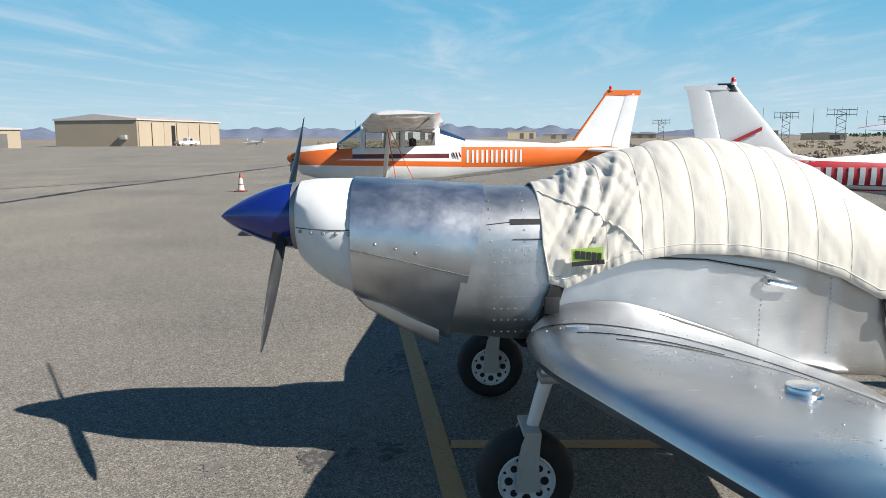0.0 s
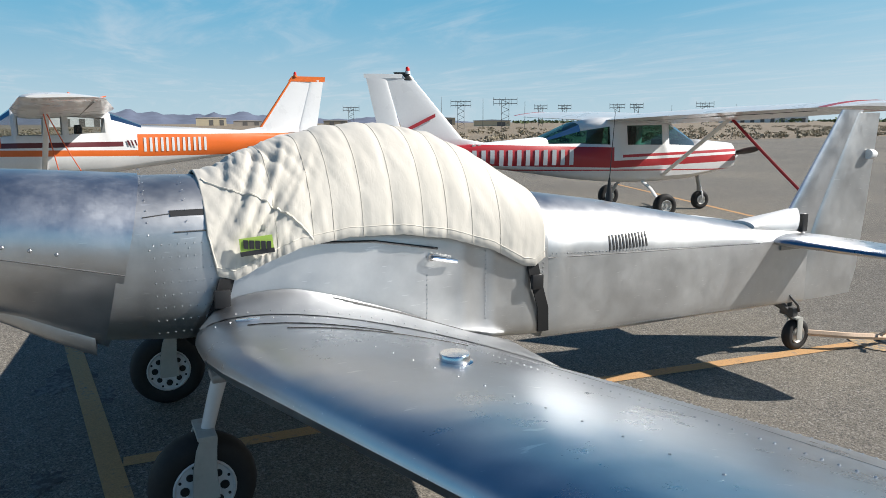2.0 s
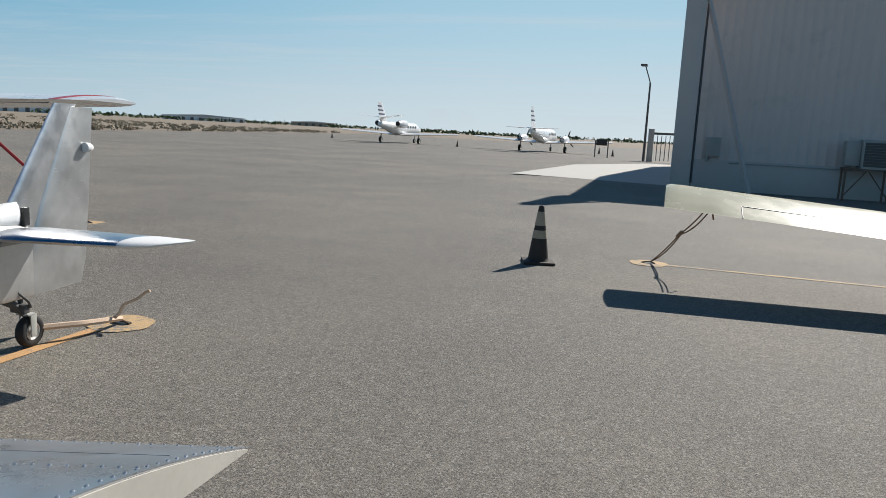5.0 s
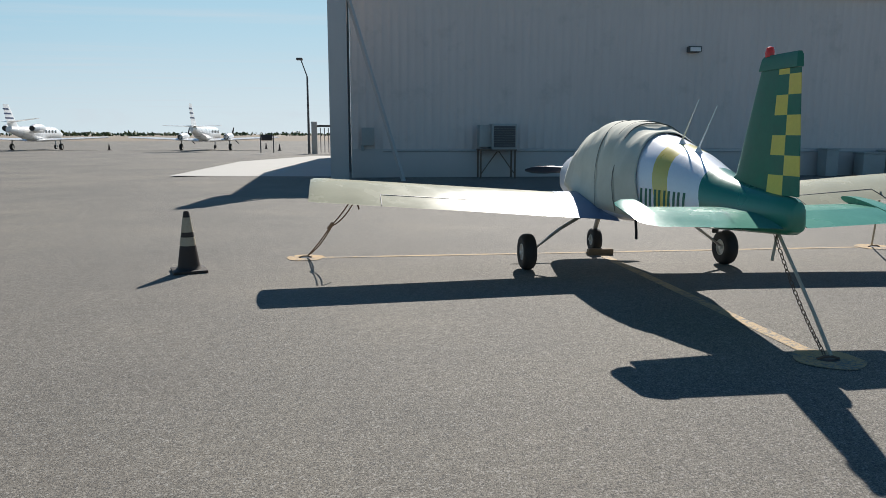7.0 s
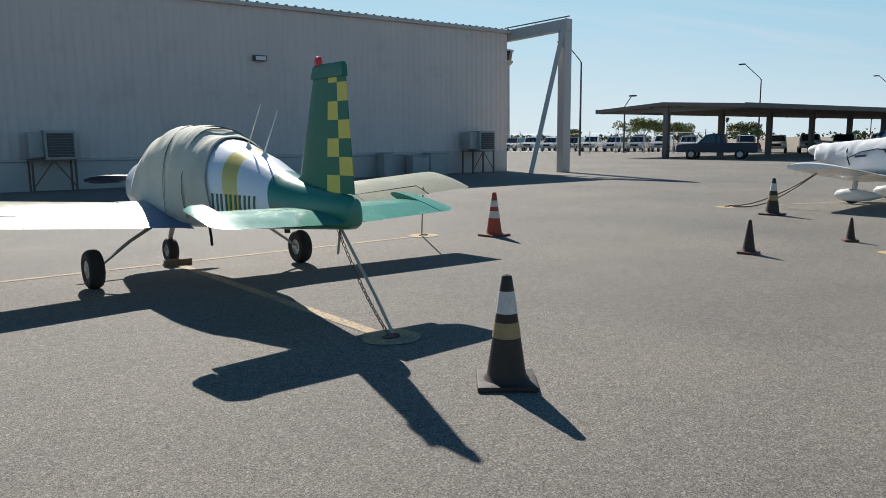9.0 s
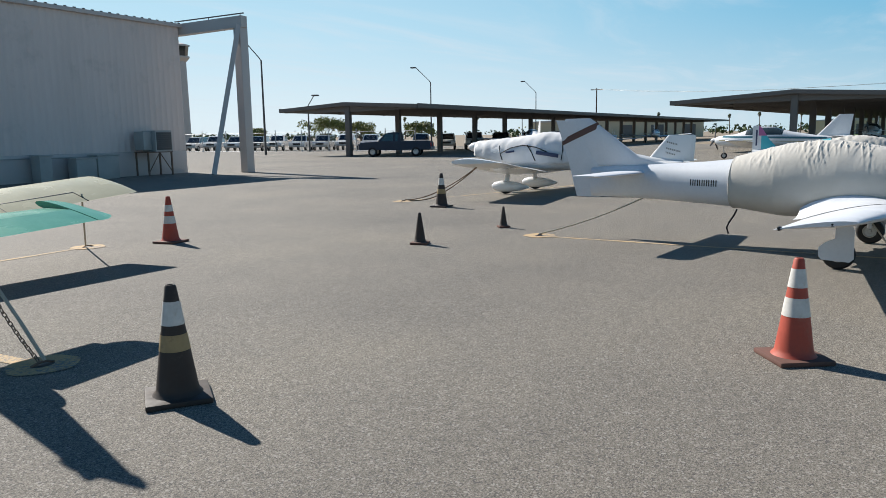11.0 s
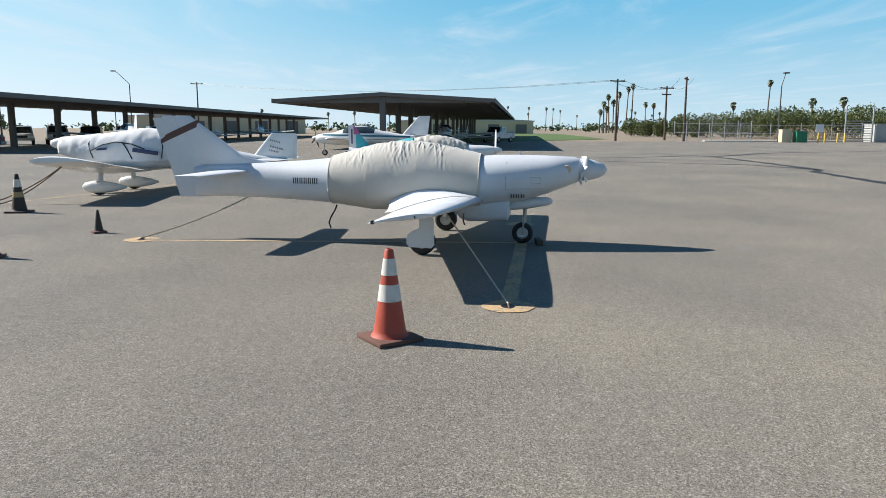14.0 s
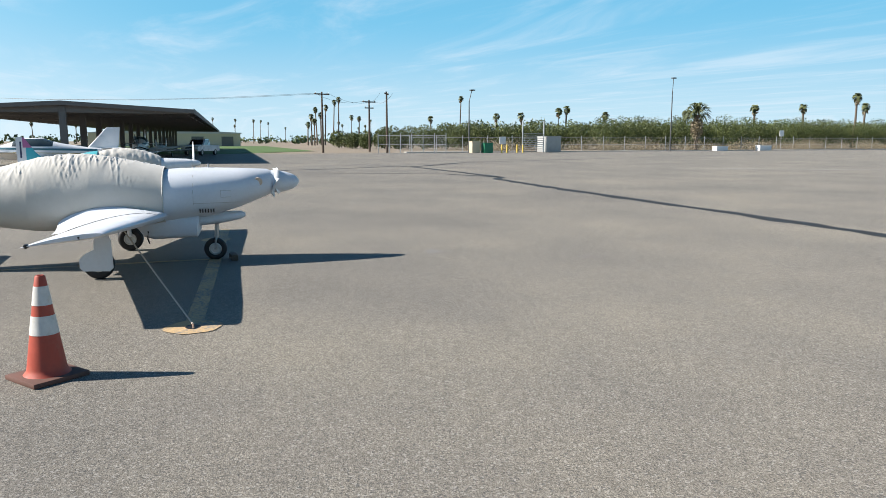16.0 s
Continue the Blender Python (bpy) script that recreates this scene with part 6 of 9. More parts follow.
# ---- white composite low-wing and its neighbours ----
def sleek(name, m, label, d):
    """A smooth low-wing aircraft from a dict of stations and sizes."""
    ob = thing(name, m, label, "airplane", "parked light aircraft")
    skin = d["skin"]
    bm = bmesh.new()
    rings(bm, [oval(y, hw, zt, zb, zb + 0.5 * (zt - zb), 2.1, 2.4, 28) for y, hw, zt, zb in d["body"]])
    part("fuselage", bm, skin, ob, d.get("body_label", ""))
    y0, y1, r, z = d["spinner"]
    bm = bmesh.new()
    lathe(bm, [(r * math.sqrt(max(0, 1 - (k / 10) ** 1.9)), y0 + (y1 - y0) * k / 10) for k in range(11)], 22, along_y((0, 0, z)))
    part("spinner", bm, d.get("spin_mat", skin), ob)
    for a in d.get("prop", ()):
        blade(ob, (0, y0 + 0.08, z), d.get("prop_r", 0.8), a, 0.14, d.get("prop_mat", MAT["prop_black"]))
    for side in (-1, 1):
        wbm = panel([(side * x, y, z, c, t) for x, y, z, c, t in d["wing"]], 0.02)
        fall = d.get("fall", 0.0)
        for v in wbm.verts:
            v.co.z += fall * (v.co.y - 0.5)
        w = part("wing", wbm, d.get("wing_mat", skin), ob, d.get("wing_label", ""))
        if d.get("tip_dots"):
            x, y, z, c, t = d["wing"][-1]
            for f in (0.30, 0.93):
                bm = bmesh.new()
                lathe(bm, [(0.020, -0.02), (0.019, 0.010), (0.0, 0.014)], 12, along_x((side * (x - 0.012), y - f * c, z + 0.005 + fall * (y - f * c - 0.5))) @ Matrix.Rotation(0 if side > 0 else math.pi, 4, "X"))
                part("tip_lamp", bm, MAT["black"], w)
        part("tailplane", panel([(side * x, y, z, c, t) for x, y, z, c, t in d["stab"]], 0.0), skin, ob)
        if d.get("gear"):
            gx, gy, r = d["gear"]
            bm = bmesh.new()
            tube(bm, [(side * (gx - 0.15), gy, d["gear_top"]), (side * (gx - 0.08), gy, r + 0.05)], 0.03, 8)
            part("gear_leg", bm, MAT["white_paint"], ob)
            tyre(ob, (side * gx, gy, r), r, 0.12, MAT["rubber"], MAT["wheel_metal"], "", 0.5)
        if d.get("gear_door"):
            gx, gy, r = d["gear"]
            bm = bmesh.new()
            q = [Vector((side * (gx + 0.085), gy + a, b)) for a, b in ((0.16, 0.46), (0.17, 0.14), (0.13, 0.10), (-0.15, 0.11), (-0.19, 0.15), (-0.19, 0.25), (-0.13, 0.31), (-0.03, 0.36), (-0.02, 0.56), (0.12, 0.56))]
            rings(bm, [q, [p + Vector((side * 0.012, 0, 0)) for p in q]])
            part("gear_door", bm, skin, ob, "white gear door beside the wheel")
        if d.get("pants"):
            gx, gy = d["pants"]
            bm = bmesh.new()
            rings(bm, [[Vector((side * gx + 0.12 * f * math.cos(t), gy + y, 0.20 + 0.155 * f * math.sin(t))) for t in (2 * math.pi * k / 14 for k in range(14))] for y, f in ((0.42, 0.25), (0.34, 0.72), (0.15, 1.0), (-0.10, 0.98), (-0.40, 0.66), (-0.66, 0.15))])
            p = part("wheel_fairing", bm, skin, ob, "white teardrop wheel fairing")
            bm = bmesh.new()
            lathe(bm, [(0.17, -0.05), (0.17, 0.05)], 18, along_x((side * gx, gy, 0.175)))
            part("tyre", bm, MAT["rubber"], p)
            bm = bmesh.new()
            tube(bm, [(side * (gx - 0.04), gy, 0.30), (side * (gx - 0.10), gy, d["gear_top"])], 0.05, 10, 2.0)
            part("gear_leg", bm, skin, ob)
    part("fin", panel([(0, y, z, c, t) for y, z, c, t in d["fin"]], upright=True), d.get("fin_mat", skin), ob, d.get("fin_label", ""))
    if d.get("nosegear"):
        ny, r, zt = d["nosegear"]
        bm = bmesh.new()
        tube(bm, [(0, ny + 0.04, zt), (0, ny + 0.02, r + 0.16)], 0.028, 8)
        for sx in (-1, 1):
            tube(bm, [(0, ny + 0.02, r + 0.18), (sx * 0.075, ny + 0.01, r + 0.12), (sx * 0.075, ny, r)], 0.016, 6)
        part("nose_leg", bm, MAT["steel"], ob)
        tyre(ob, (0, ny, r), r, 0.11, MAT["rubber"], MAT["wheel_metal"], "", 0.55)
    return ob


W_AT = pose(11.315, 0.055, 0, 0, 0, 171.5)
LANCAIR = dict(
    skin=MAT["shaded_white"], body_label="smooth white composite fuselage",
    body=[(2.02, 0.16, 1.20, 0.89), (1.95, 0.22, 1.225, 0.86), (1.6, 0.33, 1.24, 0.72), (1.2, 0.40, 1.25, 0.60), (0.85, 0.44, 1.245, 0.55), (0.5, 0.47, 1.22, 0.50), (-0.2, 0.50, 1.25, 0.46), (-0.9, 0.47, 1.22, 0.47), (-1.4, 0.38, 1.20, 0.54), (-1.9, 0.28, 1.15, 0.57), (-2.6, 0.18, 1.11, 0.60), (-3.3, 0.11, 1.08, 0.61), (-3.62, 0.07, 1.05, 0.61)],
    spinner=(2.02, 2.40, 0.155, 1.05), prop=(20, 140, 260), prop_r=0.2, prop_mat=MAT["white_paint"],
    fall=0.15, wing=[(0.30, 0.70, 0.615, 1.26, 0.155), (1.0, 0.67, 0.655, 1.12, 0.15), (2.8, 0.60, 0.762, 0.82, 0.135), (3.35, 0.565, 0.797, 0.72, 0.12), (3.57, 0.55, 0.807, 0.68, 0.11), (3.63, 0.53, 0.809, 0.65, 0.06)], wing_label="white composite wing, slim at the tip", tip_dots=True,
    stab=[(0.06, -2.72, 0.985, 0.62, 0.09), (1.22, -2.86, 0.985, 0.46, 0.09), (1.30, -2.94, 0.985, 0.34, 0.05)],
    gear=(1.16, 0.0, 0.175), gear_top=0.6, gear_door=True,
    fin=[(-2.25, 1.08, 1.40, 0.03), (-2.85, 1.20, 0.98, 0.07), (-3.62, 1.76, 0.48, 0.08), (-3.67, 1.79, 0.42, 0.05)], fin_label="swept white fin", nosegear=(1.25, 0.150, 0.62),
)
lancair = sleek("light_aircraft", W_AT, "smooth white low-wing composite two-seater under a grey canvas cover", LANCAIR)
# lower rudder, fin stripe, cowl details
part("rudder", panel([(0, -3.48, 0.60, 0.40, 0.12), (0, -3.52, 1.10, 0.50, 0.09), (0, -3.86, 1.76, 0.39, 0.07)], upright=True), MAT["shaded_white"], lancair)
band = panel([(0, -3.50, 1.54, 0.64, 0.094), (0, -3.54, 1.64, 0.60, 0.094)], upright=True)
for v in band.verts:
    v.co.z += 0.42 * (v.co.y + 3.75)
part("fin_stripe", band, MAT["brown_stripe"] if "brown_stripe" in MAT else surface("brown_stripe", (0.10, 0.045, 0.035), 0.5), lancair, "dark brown band round the fin")
bm = bmesh.new()
rings(bm, [oval(y, hw, zt, zb, None, 2.2, 2.4, 20) for y, hw, zt, zb in ((1.66, 0.04, 0.63, 0.58), (1.60, 0.09, 0.66, 0.545), (1.3, 0.13, 0.66, 0.49), (1.05, 0.12, 0.62, 0.47))])
part("exhaust_fairing", bm, MAT["shaded_white"], lancair)
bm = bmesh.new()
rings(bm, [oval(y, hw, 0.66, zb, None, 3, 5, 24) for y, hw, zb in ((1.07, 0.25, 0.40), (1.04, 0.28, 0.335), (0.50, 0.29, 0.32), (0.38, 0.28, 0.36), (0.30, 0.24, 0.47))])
part("belly_scoop", bm, MAT["shaded_white"], lancair)
for k in range(6):
    bm = bmesh.new()
    box(bm, (0.405, 1.10 + 0.034 * k, 0.705), (0.02, 0.015, 0.05), bevel=0.003)
    part("louvre", bm, MAT["black"], lancair)
bm = bmesh.new()
lathe(bm, [(0.06, 0.0), (0.055, 0.012)], 16, along_x((0.235, 1.84, 1.06)))
part("inlet_plug", bm, MAT["peach_strap"], lancair)
bm = bmesh.new()
tube(bm, [(0.02, 2.06, 1.225), (0.10, 2.10, 1.20), (0.165, 2.09, 1.10), (0.175, 2.05, 1.0), (0.15, 2.03, 0.90), (0.14, 2.05, 0.85)], [0.025, 0.038, 0.042, 0.036, 0.028, 0.014], 8, 0.4)
part("blade_sock", bm, MAT["white_canvas"], lancair, "white cloth sock over a propeller blade")
lx = oval_side(LANCAIR["body"], 1, 0.5, 2.1, 2.4)
bm = bmesh.new()
tube(bm, [(lx(1.02, z) + 0.0005, 1.02, z) for z in (1.22, 1.15, 1.05, 0.95, 0.85, 0.78)], 0.0025, 5)
tube(bm, [(lx(y, 0.80) + 0.0005, y, 0.80) for y in (1.02, 1.2, 1.4, 1.6)], 0.0025, 5)
tube(bm, [(lx(y, z) + 0.0005, y, z) for y, z in ((1.36, 0.96), (1.36, 0.87), (1.49, 0.875), (1.49, 0.955), (1.36, 0.96))], 0.0025, 5)
part("cowl_seam", bm, MAT["unit_grey"], lancair)
marks(lancair, oval_side(LANCAIR["body"], 1, 0.5, 2.1, 2.4), -2.02, 0.066, 0.83, 0.085, 6, 0.05, 0.014, MAT["sign_black"])
bm = bmesh.new()
tube(bm, [(0.0, 1.2, 1.245), (0, 1.2, 1.30)], 0.012, 6)
part("cowl_stud", bm, MAT["steel"], lancair)


def wrapped_cover():
    """A cover laced tight round the fuselage, following its sections with the canopy under it."""
    ob = thing("canopy_cover", W_AT, "light grey canvas cover laced tight round the cockpit, creased on top", "cover")
    body = LANCAIR["body"]
    neg = [-b[0] for b in body]
    loops = []
    for i in range(221):
        y = 0.66 - 2.14 * i / 220
        hw, ft, zb = (float(np.interp(-y, neg, [b[k] for b in body])) for k in (1, 2, 3))
        zt = float(np.interp(-y, (-0.66, -0.3, 0.1, 0.42, 0.8, 1.15, 1.48), (1.262, 1.34, 1.415, 1.435, 1.40, 1.315, 1.225)))
        loop = oval(y, hw + 0.012, max(zt, ft + 0.012), zb - 0.010, zb + 0.5 * (ft - zb), 2.1, 2.4, 96)
        for p in loop:
            nr = Vector((p.x, 0, p.z - 0.85)).normalized()
            # short sharp gathers along the top and drawn folds on the flanks
            g = noise.noise(Vector((p.x * 2.2, y * 15 + p.z * 6, p.z * 2.5)))
            f = noise.noise(Vector((p.x * 3.0 + 7, y * 30 - p.z * 9, p.z * 2.0)))
            k = max(0.0, noise.noise(Vector((p.x * 2 + 3, y * 2.6, p.z * 2.0))) + 0.30)
            up = max(0.0, min(1.0, (p.z - 1.02) / 0.22))
            p += nr * (up * k * (0.020 * max(0.0, 1 - 6 * abs(g)) + 0.014 * max(0.0, 1 - 5 * abs(f))) + 0.004 * noise.noise(Vector((p.x * 4, y * 5, p.z * 5))))
        loops.append(loop)
    bm = bmesh.new()
    rings(bm, loops, cap=False)
    part("cover_body", bm, MAT["grey_canvas"], ob, "", 60)
    for y in (0.655, -1.475):
        hw, ft, zb = (float(np.interp(-y, neg, [b[k] for b in body])) for k in (1, 2, 3))
        zt = 1.262 if y > 0 else 1.225
        bm = bmesh.new()
        ring = oval(y, hw + 0.014, max(zt, ft + 0.014), zb - 0.012, zb + 0.5 * (ft - zb), 2.1, 2.4, 48)
        tube(bm, ring + [ring[0]], 0.008, 6)
        part("hem", bm, MAT["grey_canvas"], ob)
    return ob


lc = wrapped_cover()
for side in (-1, 1):
    # broad root fairing that runs from the wing skin up over the cover's lower edge
    bm = bmesh.new()
    loops = []
    for k in range(25):
        u = k / 24
        y = 0.64 - 1.20 * u
        hump = math.sin(math.pi * min(1.0, u * 0.94 + 0.04)) ** 0.6
        c = 1.16
        uu = min(0.98, max(0.02, (0.675 - y) / c))
        za = 0.65 + foil_z(uu, c, 0.151, 0.02) + 0.15 * (y - 0.5) + 0.004
        hw = float(np.interp(-y, [-q[0] for q in LANCAIR["body"]], [q[1] for q in LANCAIR["body"]]))
        pa = Vector((side * (0.98 - 0.12 * u), y, za))
        pb = Vector((side * (hw + 0.022), y, 0.56 + 0.23 * hump))
        pc = Vector((side * (hw + 0.10), y, za + 0.03 * hump))
        loops.append([pa.lerp(pc, v).lerp(pc.lerp(pb, v), v) for v in (0.0, 0.2, 0.4, 0.6, 0.8, 1.0)])
    rings(bm, loops, cap=False, closed=False)
    part("wing_fairing", bm, MAT["shaded_white"], lancair, "smooth white fairing where wing meets fuselage")
bm = bmesh.new()
tube(bm, [(0.33, -1.36, 0.54), (0.30, -1.40, 0.46), (0.31, -1.46, 0.36), (0.27, -1.50, 0.28), (0.25, -1.48, 0.20)], 0.012, 6)
part("hanging_strap", bm, MAT["strap_black"], lc)
bm = bmesh.new()
tube(bm, [(0.35, 0.45, 0.45), (0.36, 0.44, 0.36), (0.35, 0.46, 0.29)], 0.010, 6)
part("hanging_strap", bm, MAT["strap_black"], lc)
bm = bmesh.new()
box(bm, (11.02, -1.40, 0.04), (0.30, 0.09, 0.08), bevel=0.012)
tagged(part("wheel_chock", bm, MAT["wood_pole"]), "weathered wooden wheel chock by the nose wheel", "chock")

PANTS_AT = pose(19.55, 7.75, 0, 0, 0, -3)
SPATTED = dict(
    skin=MAT["white_paint"],
    body=[(1.75, 0.16, 1.33, 1.05), (1.65, 0.26, 1.37, 0.92), (1.0, 0.43, 1.41, 0.68), (0.4, 0.50, 1.44, 0.60), (-0.4, 0.51, 1.48, 0.58), (-1.2, 0.44, 1.40, 0.60), (-2.2, 0.31, 1.16, 0.62), (-3.2, 0.18, 0.96, 0.62), (-4.0, 0.07, 0.88, 0.64)],
    spinner=(1.74, 2.02, 0.14, 1.22), prop=(), wing=[(0.35, 0.75, 0.56, 1.45, 0.14), (1.0, 0.75, 0.62, 1.45, 0.14), (3.05, 0.72, 0.90, 1.40, 0.13), (3.15, 0.68, 0.915, 1.30, 0.09)],
    stab=[(0.08, -3.35, 0.84, 0.75, 0.08), (1.25, -3.50, 0.86, 0.55, 0.08), (1.32, -3.6, 0.86, 0.4, 0.05)], pants=(0.92, 0.35), gear_top=0.64,
    fin=[(-3.10, 0.86, 1.15, 0.06), (-3.60, 1.46, 0.68, 0.07), (-3.63, 1.49, 0.60, 0.04)], fin_label="white fin with faded handwritten marks",
)
spatted = sleek("light_aircraft", PANTS_AT, "white low-wing taildragger with wheel fairings and white covers", SPATTED)
for z, ws in ((1.30, (0.02, 0.03, 0.02, 0.025, 0.015, 0.02)), (1.15, (0.025, 0.02, 0.025, 0.02, 0.025, 0.02, 0.025, 0.02)), (1.05, (0.015, 0.02, 0.015, 0.02, 0.015, 0.02))):
    bars(spatted, (-0.045, -3.62 - 0.35 * (1.36 - z) * -0.3, z), (0, -1, -0.25), (0, 0.1, 1), 0.042, ws, 0.024, MAT["dark_metal"], "faded_mark", 0.01)
wc = draped("canopy_cover", PANTS_AT, "white cloth cover over the cabin and cowling with dark straps", [(1.70, 0.26, 1.37, 0.98), (1.3, 0.40, 1.405, 0.90), (0.9, 0.47, 1.44, 0.82), (0.3, 0.54, 1.50, 0.78), (-0.4, 0.55, 1.60, 0.78), (-1.1, 0.50, 1.56, 0.78), (-1.7, 0.41, 1.36, 0.80)], 0, MAT["white_canvas"], crease=0.018, seed=4.0)
for run in (((0.80, 1.40), (0.82, 1.22), (0.76, 1.04), (0.70, 0.88)), ((0.76, 1.05), (0.45, 1.20), (0.10, 1.27), (-0.30, 1.22), (-0.62, 1.10)), ((-0.05, 1.27), (-0.20, 1.08), (-0.30, 0.86)), ((-1.0, 1.42), (-1.06, 1.15), (-1.02, 0.88))):
    bm = bmesh.new()
    pts = []
    for y, z in run:
        w = float(np.interp(-y, (-1.7, -1.3, -0.9, -0.3, 0.4, 1.1, 1.7), (0.26, 0.40, 0.47, 0.54, 0.55, 0.50, 0.41)))
        zt = float(np.interp(-y, (-1.7, -1.3, -0.9, -0.3, 0.4, 1.1, 1.7), (1.37, 1.405, 1.44, 1.50, 1.60, 1.56, 1.36)))
        u = min(1.0, max(0.0, (z - 0.80) / (zt - 0.80)))
        sn = u ** (1 / 0.9)
        pts.append(Vector((-w * math.sqrt(max(0.0, 1 - sn * sn)) ** 0.8 * (1 - 0.10 * (1 - sn) ** 3) - 0.022, y, z)))
    tube(bm, pts, 0.014, 6)
    part("strap", bm, MAT["strap_black"], wc)
for y, z, w, h, tilt in ((0.42, 1.10, 0.26, 0.05, 6), (-0.66, 1.04, 0.64, 0.10, -8)):
    bm = bmesh.new()
    box(bm, (0, 0, 0), (0.012, w, h), Matrix.Translation((-0.568, y, z)) @ Matrix.Rotation(radians(-tilt), 4, "X"), bevel=0.004)
    part("dark_patch", bm, MAT["dark_blue_paint"], wc)
TURQ = dict(
    skin=MAT["white_paint"],
    body=[(2.1, 0.2, 1.10, 0.78), (1.9, 0.32, 1.14, 0.66), (1.0, 0.45, 1.18, 0.52), (0.2, 0.5, 1.25, 0.48), (-0.9, 0.46, 1.2, 0.5), (-2.4, 0.25, 1.1, 0.66), (-3.9, 0.08, 1.05, 0.75)],
    spinner=(2.1, 2.45, 0.15, 0.96), prop=(0, 180), prop_r=0.85, prop_mat=MAT["white_paint"], wing=[(0.3, 0.5, 0.6, 1.4, 0.13), (3.6, 0.2, 0.8, 0.9, 0.12), (3.75, 0.1, 0.81, 0.7, 0.06)],
    stab=[(0.05, -3.2, 0.95, 0.7, 0.08), (1.3, -3.4, 0.95, 0.5, 0.07)], gear=(1.1, 0.0, 0.2), gear_top=0.6, nosegear=(1.4, 0.17, 0.6),
    fin=[(-2.95, 1.05, 0.95, 0.06), (-3.32, 1.45, 0.60, 0.06), (-3.58, 1.86, 0.34, 0.05), (-3.68, 1.96, 0.22, 0.03)], fin_mat=MAT["turquoise_fin"] if "turquoise_fin" in MAT else surface("turquoise_fin", (0.72, 0.72, 0.73), 0.4, bands=((-9, 1.58, -3.60, -2.0, 0.0, (0.05, 0.42, 0.50)), (1.58, 9, -3.70, -2.0, 0.0, (0.45, 0.13, 0.30)), (1.20, 1.80, -3.80, -3.74, 0.0, (0.03, 0.04, 0.10)))),
)
turq = sleek("light_aircraft", pose(27.6, -0.25, 0, 0, 0, 175) @ Matrix.Scale(0.88, 4), "white low-wing aircraft with a turquoise fin beneath a tan cover", TURQ)
tc = draped("canopy_cover", pose(27.6, -0.25, 0, 0, 0, 175) @ Matrix.Scale(0.88, 4), "tan and turquoise cloth cover over the cabin", [(1.0, 0.46, 1.22, 0.8), (0.5, 0.52, 1.42, 0.8), (-0.2, 0.54, 1.56, 0.8), (-1.0, 0.48, 1.48, 0.8), (-1.8, 0.36, 1.3, 0.85)], 0, MAT["grey_canvas"], crease=0.04, seed=9.0)
bm = bmesh.new()
rings(bm, [oval(y, hw, zt, 0.95, 1.1, 2.2, 2.2, 20) for y, hw, zt in ((-1.2, 0.49, 1.46), (-1.5, 0.45, 1.42), (-1.9, 0.37, 1.33), (-2.2, 0.3, 1.27))])
part("turquoise_cloth", bm, MAT["turquoise_paint"], tc)
BONANZA = dict(
    skin=MAT["bonanza_scheme"] if "bonanza_scheme" in MAT else surface("bonanza_scheme", (0.78, 0.79, 0.80), 0.35, bands=((1.30, 1.42, -4.0, 2.0, 0.02, (0.05, 0.16, 0.20)), (1.50, 1.95, -1.6, 0.55, 0.0, (0.03, 0.05, 0.06)), (1.12, 1.16, -5, 2.2, 0.02, (0.35, 0.28, 0.10)))),
    body=[(2.5, 0.25, 1.35, 0.95), (2.3, 0.42, 1.45, 0.82), (1.3, 0.55, 1.55, 0.72), (0.7, 0.6, 1.75, 0.70), (0.0, 0.62, 2.0, 0.70), (-1.0, 0.6, 1.98, 0.72), (-1.9, 0.5, 1.7, 0.8), (-3.4, 0.3, 1.45, 0.95), (-5.2, 0.1, 1.35, 1.1)],
    spinner=(2.5, 2.85, 0.16, 1.18), prop=(10, 130, 250), prop_r=1.0, wing=[(0.4, 0.9, 0.85, 2.0, 0.14), (4.9, 0.5, 1.2, 1.1, 0.12), (5.0, 0.3, 1.22, 0.8, 0.06)],
    stab=[(0.06, -4.2, 1.38, 1.0, 0.08), (1.9, -4.5, 1.4, 0.6, 0.07)], gear=(1.45, -0.1, 0.24), gear_top=0.9, nosegear=(1.95, 0.2, 0.9),
    fin=[(-3.4, 1.42, 1.75, 0.05), (-4.55, 2.65, 0.75, 0.07)],
)
sleek("light_aircraft", pose(45.0, 4.9, 0, 0, 0, -8) @ Matrix.Scale(0.88, 4), "white and dark teal low-wing single parked half under the shade roof", BONANZA)
for x, y, rz, kk in ((60, 1.5, 80, 0), (70, -1.0, 84, 1), (82, -3.0, 78, 0), (72, 30, -70, 0), (84, 29, -84, 1), (97, 28, -76, 0), (112, 26, -80, 1), (64, 26, -60, 1)):
    if kk:
        sleek("light_aircraft", pose(x, y, 0, 0, 0, rz), "white low-wing single parked in the shade shelter", BONANZA)
    else:
        sleek("light_aircraft", pose(x, y, 0, 0, 0, rz), "white low-wing aircraft with turquoise fin in the shelter's shade", TURQ)


# ---- hangar with sliding-door frame ----
def corrugated(bm, a, b, z0, z1, pitch=0.30, depth=0.016, out=(0, -1)):
    """A ribbed metal wall skin from a to b."""
    a, b = Vector((*a, 0)), Vector((*b, 0))
    n = int((b - a).length / pitch)
    d = (b - a) / n
    o = Vector((*out, 0))
    pts = []
    for k in range(n):
        p = a + d * k
        pts += [p, p + d * 0.62, p + d * 0.72 + o * depth, p + d * 0.90 + o * depth]
    pts.append(b)
    lo = [bm.verts.new((p.x, p.y, z0)) for p in pts]
    hi = [bm.verts.new((p.x, p.y, z1)) for p in pts]
    for k in range(len(pts) - 1):
        bm.faces.new((lo[k], lo[k + 1], hi[k + 1], hi[k]))


